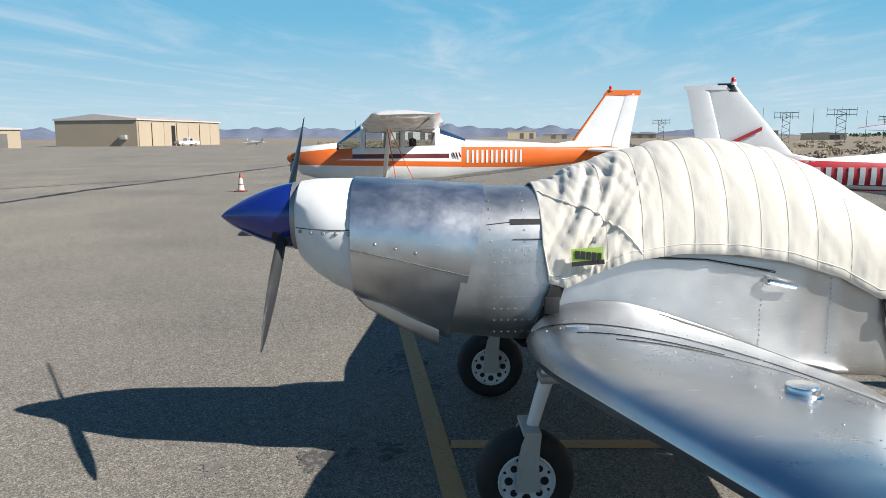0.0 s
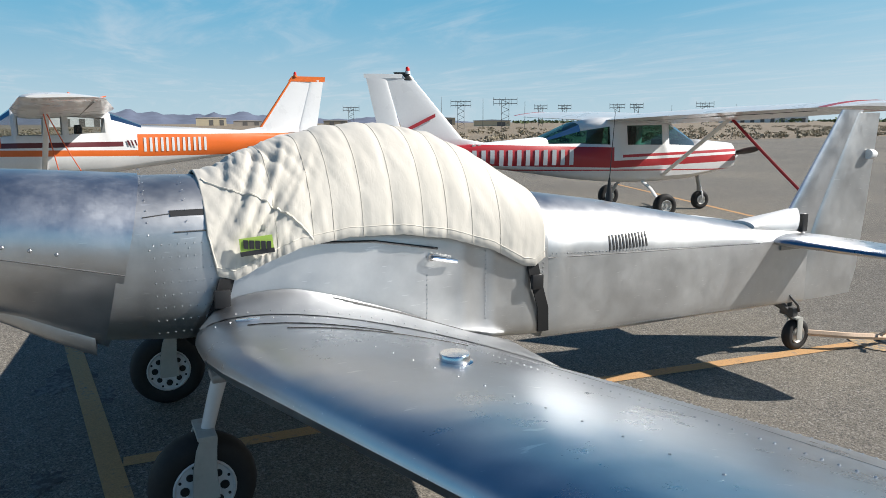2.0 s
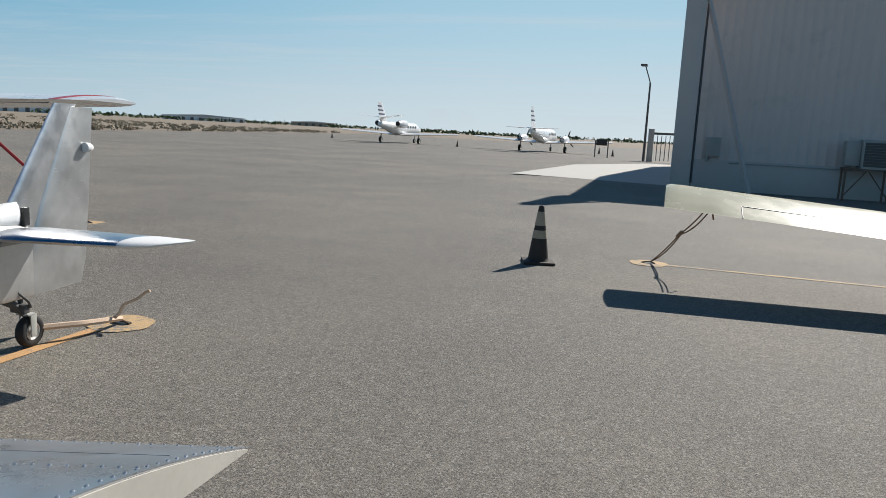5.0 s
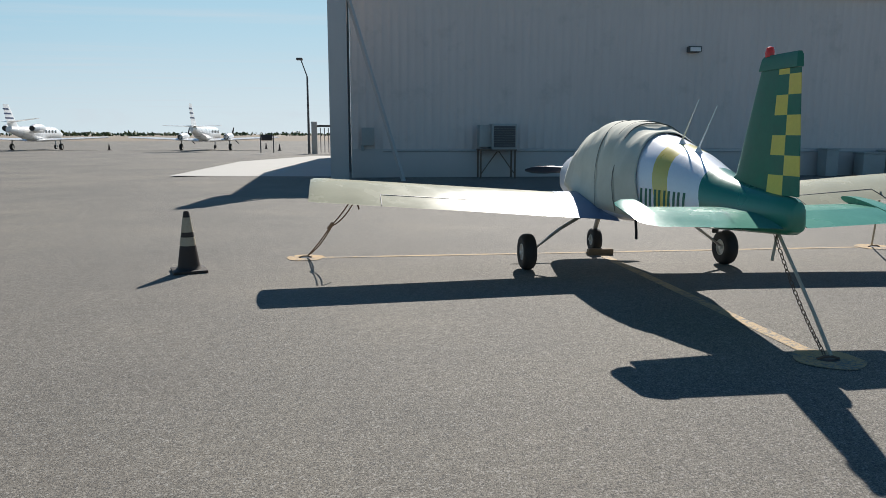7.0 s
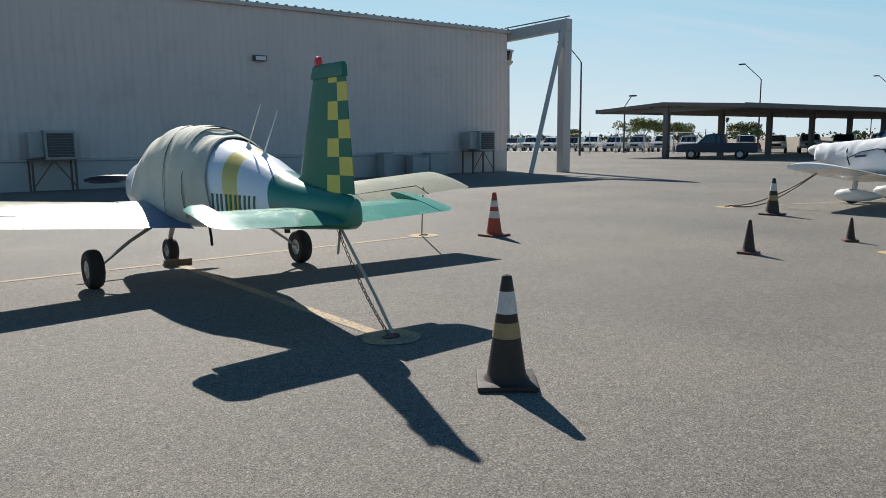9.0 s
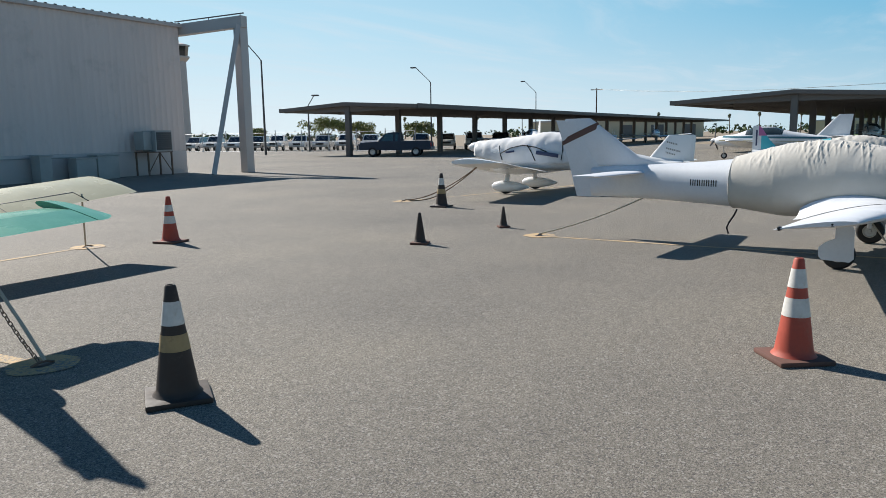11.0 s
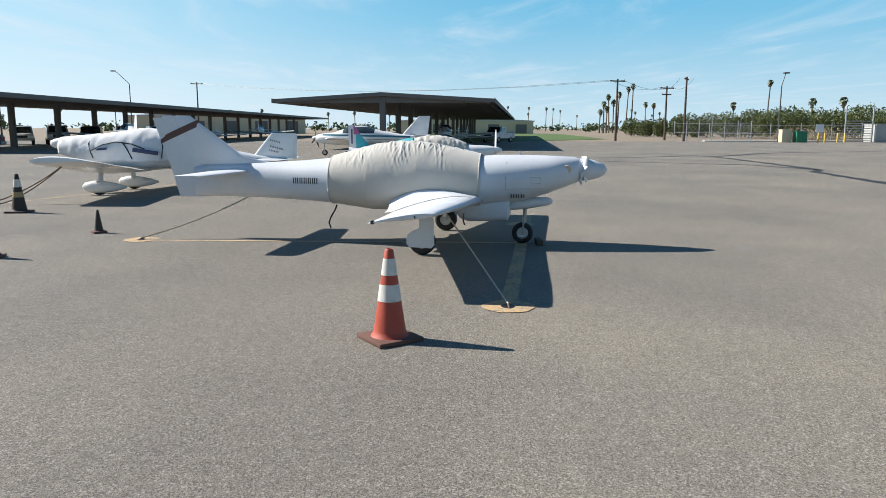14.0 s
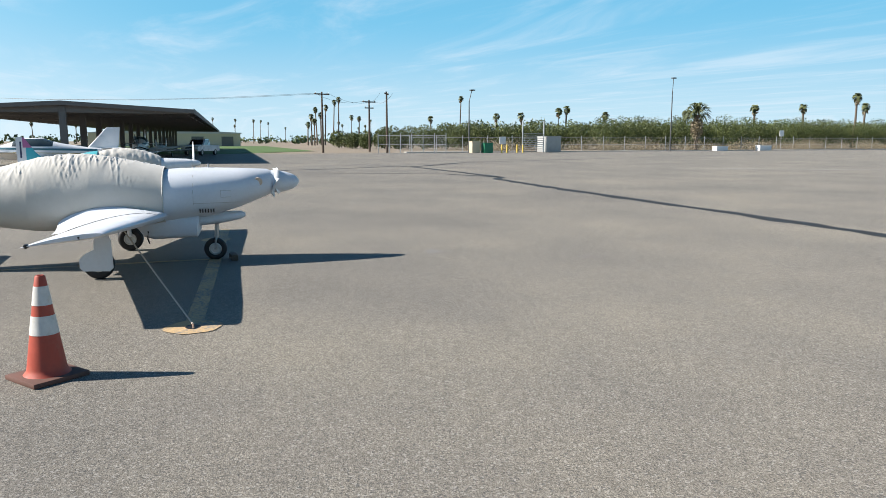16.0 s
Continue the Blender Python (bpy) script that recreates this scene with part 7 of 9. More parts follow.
def hangar():
    x0, x1, y0, y1, h = -0.25, 25.4, 27.7, 58.0, 6.75
    ob = thing("hangar_building", pose(0, 0, 0), "large grey ribbed metal hangar, its near wall in shadow", "building", kind="structure")
    bm = bmesh.new()
    corrugated(bm, (x0, y0), (x1, y0), 1.05, h)
    part("wall_south", bm, MAT["hangar_metal"], ob, "ribbed grey metal wall")
    bm = bmesh.new()
    box(bm, ((x0 + x1) / 2, y0 + 0.05, 0.52), (x1 - x0, 0.16, 1.05), bevel=0.01)
    part("wainscot", bm, MAT["hangar_trim"], ob, "flat grey lower wall panel")
    bm = bmesh.new()
    corrugated(bm, (x1, y0), (x1, y1), 0.0, h, out=(1, 0))
    part("wall_east", bm, MAT["hangar_metal"], ob)
    bm = bmesh.new()
    corrugated(bm, (x0, y1), (x0, y0), 0.0, h, out=(-1, 0))
    part("wall_west", bm, MAT["hangar_metal"], ob)
    bm = bmesh.new()
    corrugated(bm, (x1, y1), (x0, y1), 0.0, h, out=(0, 1))
    part("wall_north", bm, MAT["hangar_metal"], ob)
    bm = bmesh.new()
    ym = (y0 + y1) / 2
    rings(bm, [[Vector((x, y0 - 0.12, h)), Vector((x, ym, h + 2.2)), Vector((x, y1 + 0.12, h)), Vector((x, y1 + 0.12, h - 0.08)), Vector((x, ym, h + 2.1)), Vector((x, y0 - 0.12, h - 0.08))] for x in (x0 - 0.1, x1 + 0.1)])
    part("roof", bm, MAT["hangar_trim"], ob, angle=10)
    bm = bmesh.new()
    box(bm, ((x0 + x1) / 2, y0 - 0.10, h - 0.03), (x1 - x0 + 0.3, 0.14, 0.16), bevel=0.01)
    part("eave_trim", bm, MAT["hangar_trim"], ob)
    bm = bmesh.new()
    for k in range(66):
        box(bm, (x0 + 0.4 * k, y0 - 0.14, h + 0.06), (0.10, 0.06, 0.05))
    part("roof_ribs", bm, MAT["dark_metal"], ob, kind="stuff")
    bm = bmesh.new()
    tube(bm, [(0.9, y0 - 0.08, 0.97), (4.4, y0 - 0.08, 0.97)], 0.02, 6)
    tube(bm, [(5.5, y0 - 0.08, 0.97), (21.5, y0 - 0.08, 0.90)], 0.02, 6)
    part("conduit", bm, MAT["unit_grey"], ob)
    for x, z in ((12.54, 4.72),):
        bm = bmesh.new()
        box(bm, (x, y0 - 0.16, z), (0.50, 0.24, 0.22), bevel=0.03)
        w = part("wall_lamp", bm, MAT["dark_metal"], ob)
        bm = bmesh.new()
        box(bm, (x, y0 - 0.29, z - 0.01), (0.40, 0.03, 0.15), bevel=0.01)
        part("lamp_lens", bm, MAT["chalky_white"], w)
    bm = bmesh.new()
    box(bm, (0.35, y0 - 0.12, 1.5), (0.46, 0.18, 0.65), bevel=0.02)
    part("switch_box", bm, MAT["unit_grey"], ob)
    bm = bmesh.new()
    box(bm, (0.15, y0 - 0.10, 1.08), (0.12, 0.14, 0.2), bevel=0.01)
    part("junction_box", bm, MAT["unit_grey"], ob)
    # frames that carry the sliding doors' tracks past both corners
    for px, py, wx, wy, foot, wide in ((26.35, 24.75, x1 + 0.2, y0 + 0.4, -2.25, 0.48), (-0.58, 25.6, x0 - 0.32, y0 + 0.4, 2.15, 0.62)):
        fr = thing("door_frame", pose(0, 0, 0), "grey steel frame carrying the hangar's sliding-door track past the corner", "frame", kind="structure")
        toward = 1 if foot > 0 else -1
        bm = bmesh.new()
        box(bm, (px, py, 3.45), (wide, 0.42, 6.9), bevel=0.03)
        part("post", bm, MAT["hangar_trim"], fr)
        bm = bmesh.new()
        rings(bm, [[Vector((x + a, y, z + c)) for a, c in ((-0.18, -0.25), (0.18, -0.25), (0.18, 0.25), (-0.18, 0.25))] for x, y, z in ((px - 0.05, py - 0.3, 6.75), (wx, wy, 6.55))])
        part("track_beam", bm, MAT["hangar_trim"], fr)
        bm = bmesh.new()
        tube(bm, [(px + foot, py - 0.15, 0.0), (px + 0.20 * toward, py - 0.1, 6.6)], 0.15 if foot < 0 else 0.08, 4)
        part("brace", bm, MAT["hangar_trim"], fr)
        bm = bmesh.new()
        a, b = Vector((px - 0.05, py - 0.3, 7.0)), Vector((wx, wy, 6.8))
        tube(bm, [a + Vector((0, 0, 0.12)), b + Vector((0, 0, 0.15))], 0.03, 6)
        for u in (0.05, 0.5, 0.95):
            tube(bm, [a.lerp(b, u) - Vector((0, 0, 0.2)), a.lerp(b, u) + Vector((0, 0, 0.13))], 0.02, 6)
        part("top_rail", bm, MAT["dark_metal"], fr)
    bm = bmesh.new()
    tube(bm, [(-0.23, 25.5, 0.3), (-0.23, 25.5, 6.6)], 0.035, 8)
    part("downpipe", bm, MAT["dark_metal"], ob)
    for x in (4.9, 22.9):
        cooler(x, y0 - 0.65)
    for x, w, hh in ((19.6, 0.9, 0.85), (20.6, 1.0, 0.95), (8.9, 0.7, 0.8), (17.9, 0.5, 1.0)):
        bm = bmesh.new()
        box(bm, (x, y0 - 0.55, hh / 2), (w, 0.6, hh), bevel=0.06)
        box(bm, (x, y0 - 0.55, hh + 0.02), (w + 0.06, 0.66, 0.06), bevel=0.02)
        tagged(part("storage_bin", bm, MAT["unit_grey"]), "grey plastic storage bin against the hangar wall", "bin")
    pad = [(-7.3, 29.4), (-7.35, 44.3), (-3.9, 55.4), (-0.75, 55.4), (-0.75, 28.3)]
    bm = bmesh.new()
    bm.faces.new([bm.verts.new((x, y, 0.006)) for x, y in pad])
    tagged(part("concrete_pad", bm, MAT["concrete"]), "pale concrete pad beside the hangar", "pavement", kind="structure")


def cooler(x, y):
    """An evaporative cooler on an angle-iron stand."""
    ob = thing("air_cooler", pose(x, y, 0), "grey box air cooler on an angle-iron stand", "air conditioner", "air coolers along the hangar wall")
    bm = bmesh.new()
    box(bm, (0.35, 0, 1.5), (0.9, 0.85, 0.92), bevel=0.02)
    part("cabinet", bm, MAT["unit_grey"], ob)
    bm = bmesh.new()
    box(bm, (-0.32, 0.1, 1.52), (0.42, 0.6, 0.80), bevel=0.02)
    part("duct", bm, MAT["unit_grey"], ob)
    for k in range(9):
        bm = bmesh.new()
        box(bm, (0.35, -0.435, 1.16 + 0.085 * k), (0.78, 0.03, 0.078), pose(0, 0, 0), bevel=0.006)
        part("slat", bm, MAT["dark_metal"], ob)
    for sx in (-0.5, 0.75):
        for sy in (-0.38, 0.38):
            bm = bmesh.new()
            box(bm, (sx, sy, 0.52), (0.06, 0.06, 1.04))
            part("leg", bm, MAT["rust_steel"], ob)
    bm = bmesh.new()
    box(bm, (0.125, 0, 1.03), (1.36, 0.84, 0.05), bevel=0.008)
    tube(bm, [(-0.5, -0.38, 0.15), (0.1, -0.38, 0.98)], 0.02, 6)
    tube(bm, [(0.75, -0.38, 0.15), (0.15, -0.38, 0.98)], 0.02, 6)
    part("stand_top", bm, MAT["rust_steel"], ob)


hangar()


# ---- shade shelters ----
def shelter(m, length, half, ridge, eave, bay, label):
    ob = thing("shade_shelter", m, label, "shelter", "aircraft shade shelters", "structure")
    n = int(length / bay)
    bm = bmesh.new()
    rings(bm, [[Vector((x, -half, eave)), Vector((x, 0, ridge)), Vector((x, half, eave)), Vector((x, half, eave - 0.10)), Vector((x, 0, ridge - 0.10)), Vector((x, -half, eave - 0.10))] for x in (0, length)])
    part("roof", bm, MAT["shade_roof"], ob, "brown ribbed metal roof sheets", 8)
    for side in (-1, 1):
        bm = bmesh.new()
        box(bm, (length / 2, side * (half + 0.02), eave - 0.10), (length, 0.05, 0.34), bevel=0.01)
        part("fascia", bm, MAT["shade_steel"], ob)
    for x in (0.0, length):
        bm = bmesh.new()
        rings(bm, [[Vector((x + d, -half, eave + 0.02)), Vector((x + d, 0, ridge + 0.02)), Vector((x + d, half, eave + 0.02)), Vector((x + d, half, eave - 0.26)), Vector((x + d, 0, ridge - 0.26)), Vector((x + d, -half, eave - 0.26))] for d in (-0.06, 0.02)])
        part("gable_trim", bm, MAT["shade_steel"], ob, "", 8)
    for k in range(n + 1):
        x = min(length - 0.4, 0.5 + bay * k)
        bm = bmesh.new()
        box(bm, (x, 0, (ridge - 0.3) / 2), (0.34, 0.44, ridge - 0.3), bevel=0.01)
        part("post", bm, MAT["shade_steel"], ob)
        bm = bmesh.new()
        for side in (-1, 1):
            rings(bm, [[Vector((x + dx, y, z)) for dx, z in ((-0.08, zt), (0.08, zt), (0.08, zb), (-0.08, zb))] for y, zt, zb in ((0, ridge - 0.1, ridge - 0.75), (side * half * 0.97, eave - 0.1, eave - 0.30))])
        part("rafter", bm, MAT["shade_steel"], ob)
    for side in (-1, 1):
        for f in (0.2, 0.45, 0.7, 0.92):
            bm = bmesh.new()
            box(bm, (length / 2, side * half * f, ridge + (eave - ridge) * f - 0.2), (length, 0.07, 0.18))
            part("purlin", bm, MAT["shade_steel"], ob)
    return ob


shelter(pose(57.0, 4.0, 0, 0, 0, -7), 110, 8.5, 4.28, 3.78, 7.0, "brown steel shade shelter over parked aircraft")
shelter(pose(48.5, 35.6, 0, 0, 0, -2), 124, 6.9, 4.25, 3.88, 7.0, "long brown steel shade shelter over parked aircraft")


# ---- vehicles ----
def vehicle(m, label, paint, kind):
    """A pick-up or a car, nose along +y."""
    ob = thing("pickup_truck" if kind == "pickup" else "car", m, label, "pickup" if kind == "pickup" else "car", "parked cars" if kind != "pickup" else "")
    L, W = (5.6, 1.95) if kind == "pickup" else (4.9, 1.9)
    zb, zh = (0.50, 1.12) if kind == "pickup" else (0.42, 1.05)
    h = 1.85 if kind == "pickup" else 1.78
    bm = bmesh.new()
    prof = [(L / 2, zb + 0.1), (L / 2, zh - 0.18), (L / 2 - 0.15, zh - 0.04), (L * 0.22, zh + 0.04), (-L / 2 + 0.05, zh), (-L / 2, zb + 0.1), (-L / 2 + 0.1, zb), (L / 2 - 0.1, zb)]
    rings(bm, [[Vector((x * (1.0 if 0.6 < z < 1.0 else 0.97), y, z)) for y, z in prof] for x in (-W / 2, -W / 2 + 0.06, W / 2 - 0.06, W / 2)])
    part("body", bm, paint, ob)
    yr = -0.35 if kind == "pickup" else -L / 2 + 0.25
    cab = [(L * 0.24, zh), (L * 0.10, h - 0.04), (L * 0.03, h), (yr + 0.25, h), (yr, h - 0.06), (yr - 0.12, zh)]
    bm = bmesh.new()
    rings(bm, [[Vector((x * (1 - 0.16 * (z - zh) / (h - zh)), y, z)) for y, z in cab] for x in (-W / 2 + 0.04, W / 2 - 0.04)])
    part("cab", bm, paint, ob)
    for side in (-1, 1):
        for a, b in ((0.16, 0.02), (-0.01, -0.14 if kind == "pickup" else -0.2)) + (((-0.22, -0.42),) if kind != "pickup" else ()):
            y0, y1 = L * a, L * b
            if kind == "pickup":
                y1 = max(y1, yr + 0.12)
            bm = bmesh.new()
            q = [Vector((side * (W / 2 - 0.045 - 0.12 * (z - zh) / (h - zh)) , y, z)) for y, z in ((y0 + 0.15 if a > 0.1 else y0, zh + 0.07), (y1, zh + 0.07), (y1, h - 0.12), (y0 - (0.18 if a > 0.1 else 0), h - 0.12))]
            rings(bm, [q, [p + Vector((side * 0.012, 0, 0)) for p in q]])
            part("side_window", bm, MAT["car_glass"], ob)
    bm = bmesh.new()
    q = [Vector((x, L * 0.235 - (z - zh) * 0.95, z)) for x, z in ((-0.78, zh + 0.06), (0.78, zh + 0.06), (0.68, h - 0.10), (-0.68, h - 0.10))]
    rings(bm, [[p + Vector((0, 0.03, 0.02)) for p in q], [p + Vector((0, 0.045, 0.03)) for p in q]])
    part("windscreen", bm, MAT["car_glass"], ob)
    if kind == "pickup":
        bm = bmesh.new()
        box(bm, (0, (yr - 0.2 - L / 2) / 2 - 0.05, zh + 0.01), (W - 0.3, L / 2 - 0.75, 0.06))
        part("load_bed", bm, MAT["black"], ob)
    for sx in (-1, 1):
        for y in (L * 0.31, -L * 0.29):
            tyre(ob, (sx * (W / 2 - 0.11), y, 0.36), 0.36, 0.24, MAT["rubber"], MAT["wheel_metal"], "", 0.58)
        bm = bmesh.new()
        box(bm, (sx * (W / 2 - 0.28), L / 2 - 0.02, zh - 0.24), (0.36, 0.08, 0.17), bevel=0.02)
        part("headlight", bm, MAT["chalky_white"], ob)
        bm = bmesh.new()
        box(bm, (sx * (W / 2 - 0.12), -L / 2 + 0.02, zh - 0.25), (0.16, 0.08, 0.3), bevel=0.02)
        part("tail_light", bm, MAT["red_lamp"], ob)
    bm = bmesh.new()
    box(bm, (0, L / 2 + 0.02, zb + 0.12), (W - 0.1, 0.16, 0.2), bevel=0.04)
    part("bumper", bm, MAT["steel"], ob)
    bm = bmesh.new()
    box(bm, (0, -L / 2 - 0.02, zb + 0.12), (W - 0.1, 0.16, 0.2), bevel=0.04)
    part("bumper", bm, MAT["steel"], ob)
    bm = bmesh.new()
    box(bm, (0, L / 2 + 0.005, zh - 0.26), (W - 1.0, 0.05, 0.22), bevel=0.02)
    part("grille", bm, MAT["black"], ob)
    return ob


surface("car_glass", (0.02, 0.025, 0.03), 0.08, coat=1.0)
surface("car_white", (0.75, 0.75, 0.75), 0.3, coat=0.6)
surface("car_dark", (0.03, 0.034, 0.04), 0.3, coat=0.5)
surface("car_silver", (0.45, 0.46, 0.48), 0.3, metal=0.4, coat=0.6)
vehicle(pose(49.5, 31.4, 0, 0, 0, 24), "dark blue-grey crew-cab pick-up parked by the shelter", MAT["pickup_paint"], "pickup")
vehicle(pose(88.0, -7.5, 0, 0, 0, 60), "white pick-up parked beyond the shelter", MAT["car_white"], "pickup")
rnd = random.Random(5)
first = (vehicle(pose(69.4, 64.4, 0, 0, 0, 118), "dark sport-utility car in a row behind a fence", MAT["car_dark"], "car"),
         vehicle(pose(69.8, 61.3, 0, 0, 0, 116), "white pick-up in a row behind a fence", MAT["car_white"], "pickup"),
         vehicle(pose(70.2, 58.2, 0, 0, 0, 115), "white sport-utility car in a row behind a fence", MAT["car_white"], "car"),
         vehicle(pose(70.6, 55.1, 0, 0, 0, 115), "silver sport-utility car in a row behind a fence", MAT["car_silver"], "car"))
for k, kind in enumerate((1, 2, 1, 3, 2, 1, 0, 2, 3)):
    copy_thing(first[kind], pose(71.0 + 0.4 * k, 52.0 - 3.1 * k, 0, 0, 0, 115 + rnd.uniform(-5, 5)))
for k, kind in enumerate((2, 1, 3, 1, 2, 0)):
    copy_thing(first[kind], pose(69.0 - 0.4 * k, 67.5 + 3.1 * k, 0, 0, 0, 115 + rnd.uniform(-5, 5)))
truck = vehicle(pose(-165, -79.9, -0.15, 0, 0, 60), "white pick-up parked by the tan hangar", MAT["car_white"], "pickup")


# ---- distance: hills, scrub, buildings, masts, orchard, palms ----
def polar(deg, r, z=0.0):
    return Vector((0.3 + r * math.cos(radians(deg)), r * math.sin(radians(deg)), z))


def ridge(a0, a1, r, heights, depth, seed, material, label, step=0.35):
    n = int((a1 - a0) / step)
    loops = []
    for k in range(n + 1):
        a = a0 + (a1 - a0) * k / n
        h = float(np.interp(a, [p[0] for p in heights], [p[1] for p in heights]))
        h *= 0.78 + 0.5 * abs(noise.noise(Vector((a * 0.35, seed, 0)))) + 0.22 * noise.noise(Vector((a * 1.3, seed, 3)))
        row = []
        for j in range(7):
            u = j / 6
            rr = r + depth * (u - 0.5)
            hh = h * (1 - abs(2 * u - 1) ** 1.3) * (0.85 + 0.3 * noise.noise(Vector((a * 0.9, u * 4, seed))))
            row.append(polar(a, rr, hh - 1.0))
        loops.append(row)
    bm = bmesh.new()
    rings(bm, loops, cap=False, closed=False)
    tagged(part("mountain_range", bm, material, None, "", 180), label, "mountains", kind="structure")


ridge(160, 232, 4200, [(160, 0), (164, 30), (167, 62), (170, 40), (173, 34), (178, 88), (182, 70), (186, 92), (190, 74), (194, 64), (198, 84), (203, 70), (208, 58), (216, 66), (224, 80), (232, 60)], 700, 2.0, MAT["hazed_mountain"], "hazy blue desert mountains on the skyline")


def leaves(verts, faces, c, n, spread, size, rnd, flat=0.7, droop=0.0):
    for _ in range(n):
        d = Vector((rnd.gauss(0, 1), rnd.gauss(0, 1), rnd.gauss(0, 1) * flat)).normalized() * rnd.random() ** 0.4
        p = Vector(c) + Vector((d.x * spread[0], d.y * spread[1], d.z * spread[2]))
        a = Vector((rnd.gauss(0, 1), rnd.gauss(0, 1), rnd.gauss(0, 1))).normalized()
        b = a.cross(Vector((rnd.gauss(0, 1), rnd.gauss(0, 1), rnd.gauss(0, 1)))).normalized()
        s = size * rnd.uniform(0.6, 1.3)
        i = len(verts)
        verts += [tuple(p - a * s), tuple(p + b * s * 0.55), tuple(p + a * s), tuple(p - b * s * 0.55)]
        faces.append((i, i + 1, i + 2, i + 3))


def scrub_belt():
    rnd = random.Random(3)
    verts, faces = [], []
    for _ in range(700):
        y = rnd.uniform(-60, 170)
        x = west_edge(y) - rnd.uniform(0.5, 4.0) - rnd.random() ** 2 * 120
        s = rnd.uniform(0.3, 0.75)
        leaves(verts, faces, (x, y, drop(x) + s * 0.40), 60, (s * 1.3, s * 1.3, s * 0.55), 0.14, rnd)
    raw("scrub", verts, faces, MAT["scrub_leaf"], None, "dry desert scrub beyond the apron's edge", "stuff")["category"] = "bushes"
    verts, faces = [], []
    for _ in range(150):
        x, y = rnd.uniform(97.5, 104), rnd.uniform(-205, -48)
        s = rnd.uniform(0.75, 1.75)
        leaves(verts, faces, (x, y, s * 0.5), 380, (s * 1.4, s * 1.4, s * 0.85), 0.09, rnd)
    raw("dry_bushes", verts, faces, MAT["dry_leaf"], None, "brown dry bushes along the fence", "stuff")["category"] = "bushes"


def orchard():
    rnd = random.Random(8)
    verts, faces = [], []
    for row in range(5):
        n = 64
        for k in range(n):
            y = -44 - 4.1 * k + rnd.uniform(-0.8, 0.8)
            front = float(np.interp(-y, (30, 55, 80, 300), (168, 128, 116, 114)))
            x = front + 5.5 * row + rnd.uniform(-0.8, 0.8)
            s = rnd.uniform(0.85, 1.2) * float(np.interp(-y, (44, 66, 90), (0.6, 0.9, 1.0)))
            leaves(verts, faces, (x, y, 2.9 * s), 2400 if row < 2 else 560 if row < 4 else 250, (2.6 * s, 2.8 * s, 2.9 * s), 0.145 if row < 2 else 0.26, rnd, 0.9)
    raw("orchard", verts, faces, MAT["orchard_leaf"], None, "dense green orchard behind the boundary fence", "stuff")["category"] = "orchard"
    verts, faces = [], []
    for k in range(260):
        a = rnd.uniform(-24, 62)
        r = rnd.uniform(420, 700)
        p = polar(a, r)
        s = rnd.uniform(2.0, 4.5)
        leaves(verts, faces, (p.x, p.y, s * 0.7), 26, (s * 1.6, s * 1.6, s * 0.8), 1.3, rnd)
    for k in range(320):
        a = rnd.uniform(84, 160)
        r = rnd.uniform(700, 1500)
        p = polar(a, r)
        s = rnd.uniform(1.5, 3.5)
        leaves(verts, faces, (p.x, p.y, s * 0.6), 16, (s * 4.5, s * 4.5, s * 0.7), 2.0, rnd)
    raw("far_trees", verts, faces, MAT["tree_leaf"], None, "low far trees on the skyline", "stuff")["category"] = "trees"


def fan_palm(x, y, h, seed, big=False):
    """A tall fan palm: slim trunk, dead skirt and a round head of fronds."""
    rnd = random.Random(seed)
    ob = thing("palm_tree", pose(x, y, 0), "tall fan palm with a bare trunk" if not big else "bushy date palm with a thick trunk by the fence", "palm tree", "palms on the skyline")
    lean = Vector((rnd.uniform(-0.05, 0.05), rnd.uniform(-0.05, 0.05), 1)) * h if not big else Vector((0, 0, h))
    bm = bmesh.new()
    tube(bm, [(0, 0, 0), tuple(lean * 0.5 + Vector((rnd.uniform(-0.2, 0.2), 0, 0))), tuple(lean)], [0.34, 0.24, 0.2] if not big else [0.45, 0.40, 0.36], 7)
    part("trunk", bm, MAT["trunk"], ob)
    verts, faces = [], []
    n = 30 if not big else 110
    L = 1.25 if not big else 2.7
    for k in range(n):
        az = rnd.uniform(0, 2 * math.pi)
        el = rnd.uniform(-0.9, 1.2) if not big else rnd.uniform(-0.5, 1.35)
        d = Vector((math.cos(az) * math.cos(el), math.sin(az) * math.cos(el), math.sin(el)))
        side = d.cross(Vector((0, 0, 1))).normalized()
        w = (0.55 if not big else 0.17) * rnd.uniform(0.7, 1.1)
        p0, p1 = lean + d * 0.2, lean + d * L * 0.6 + Vector((0, 0, 0.12 * L))
        p2 = lean + d * L - Vector((0, 0, 0.30 * L * rnd.uniform(0.4, 1.2)))
        i = len(verts)
        verts += [tuple(p0), tuple(p1 + side * w), tuple(p2), tuple(p1 - side * w), tuple(p1 + side * w * 0.3 + Vector((0, 0, 0.1)))]
        faces += [(i, i + 1, i + 4), (i, i + 4, i + 3), (i + 4, i + 1, i + 2), (i + 4, i + 2, i + 3)]
    raw("crown", verts, faces, MAT["palm_leaf"], ob)
    verts, faces = [], []
    leaves(verts, faces, tuple(lean - Vector((0, 0, 1.0 if not big else 2.2))), 30 if not big else 520, (0.5, 0.5, 0.9) if not big else (1.05, 1.05, 2.1), 0.42 if not big else 0.26, rnd)
    raw("dead_fronds", verts, faces, MAT["dry_leaf"], ob)
    return ob


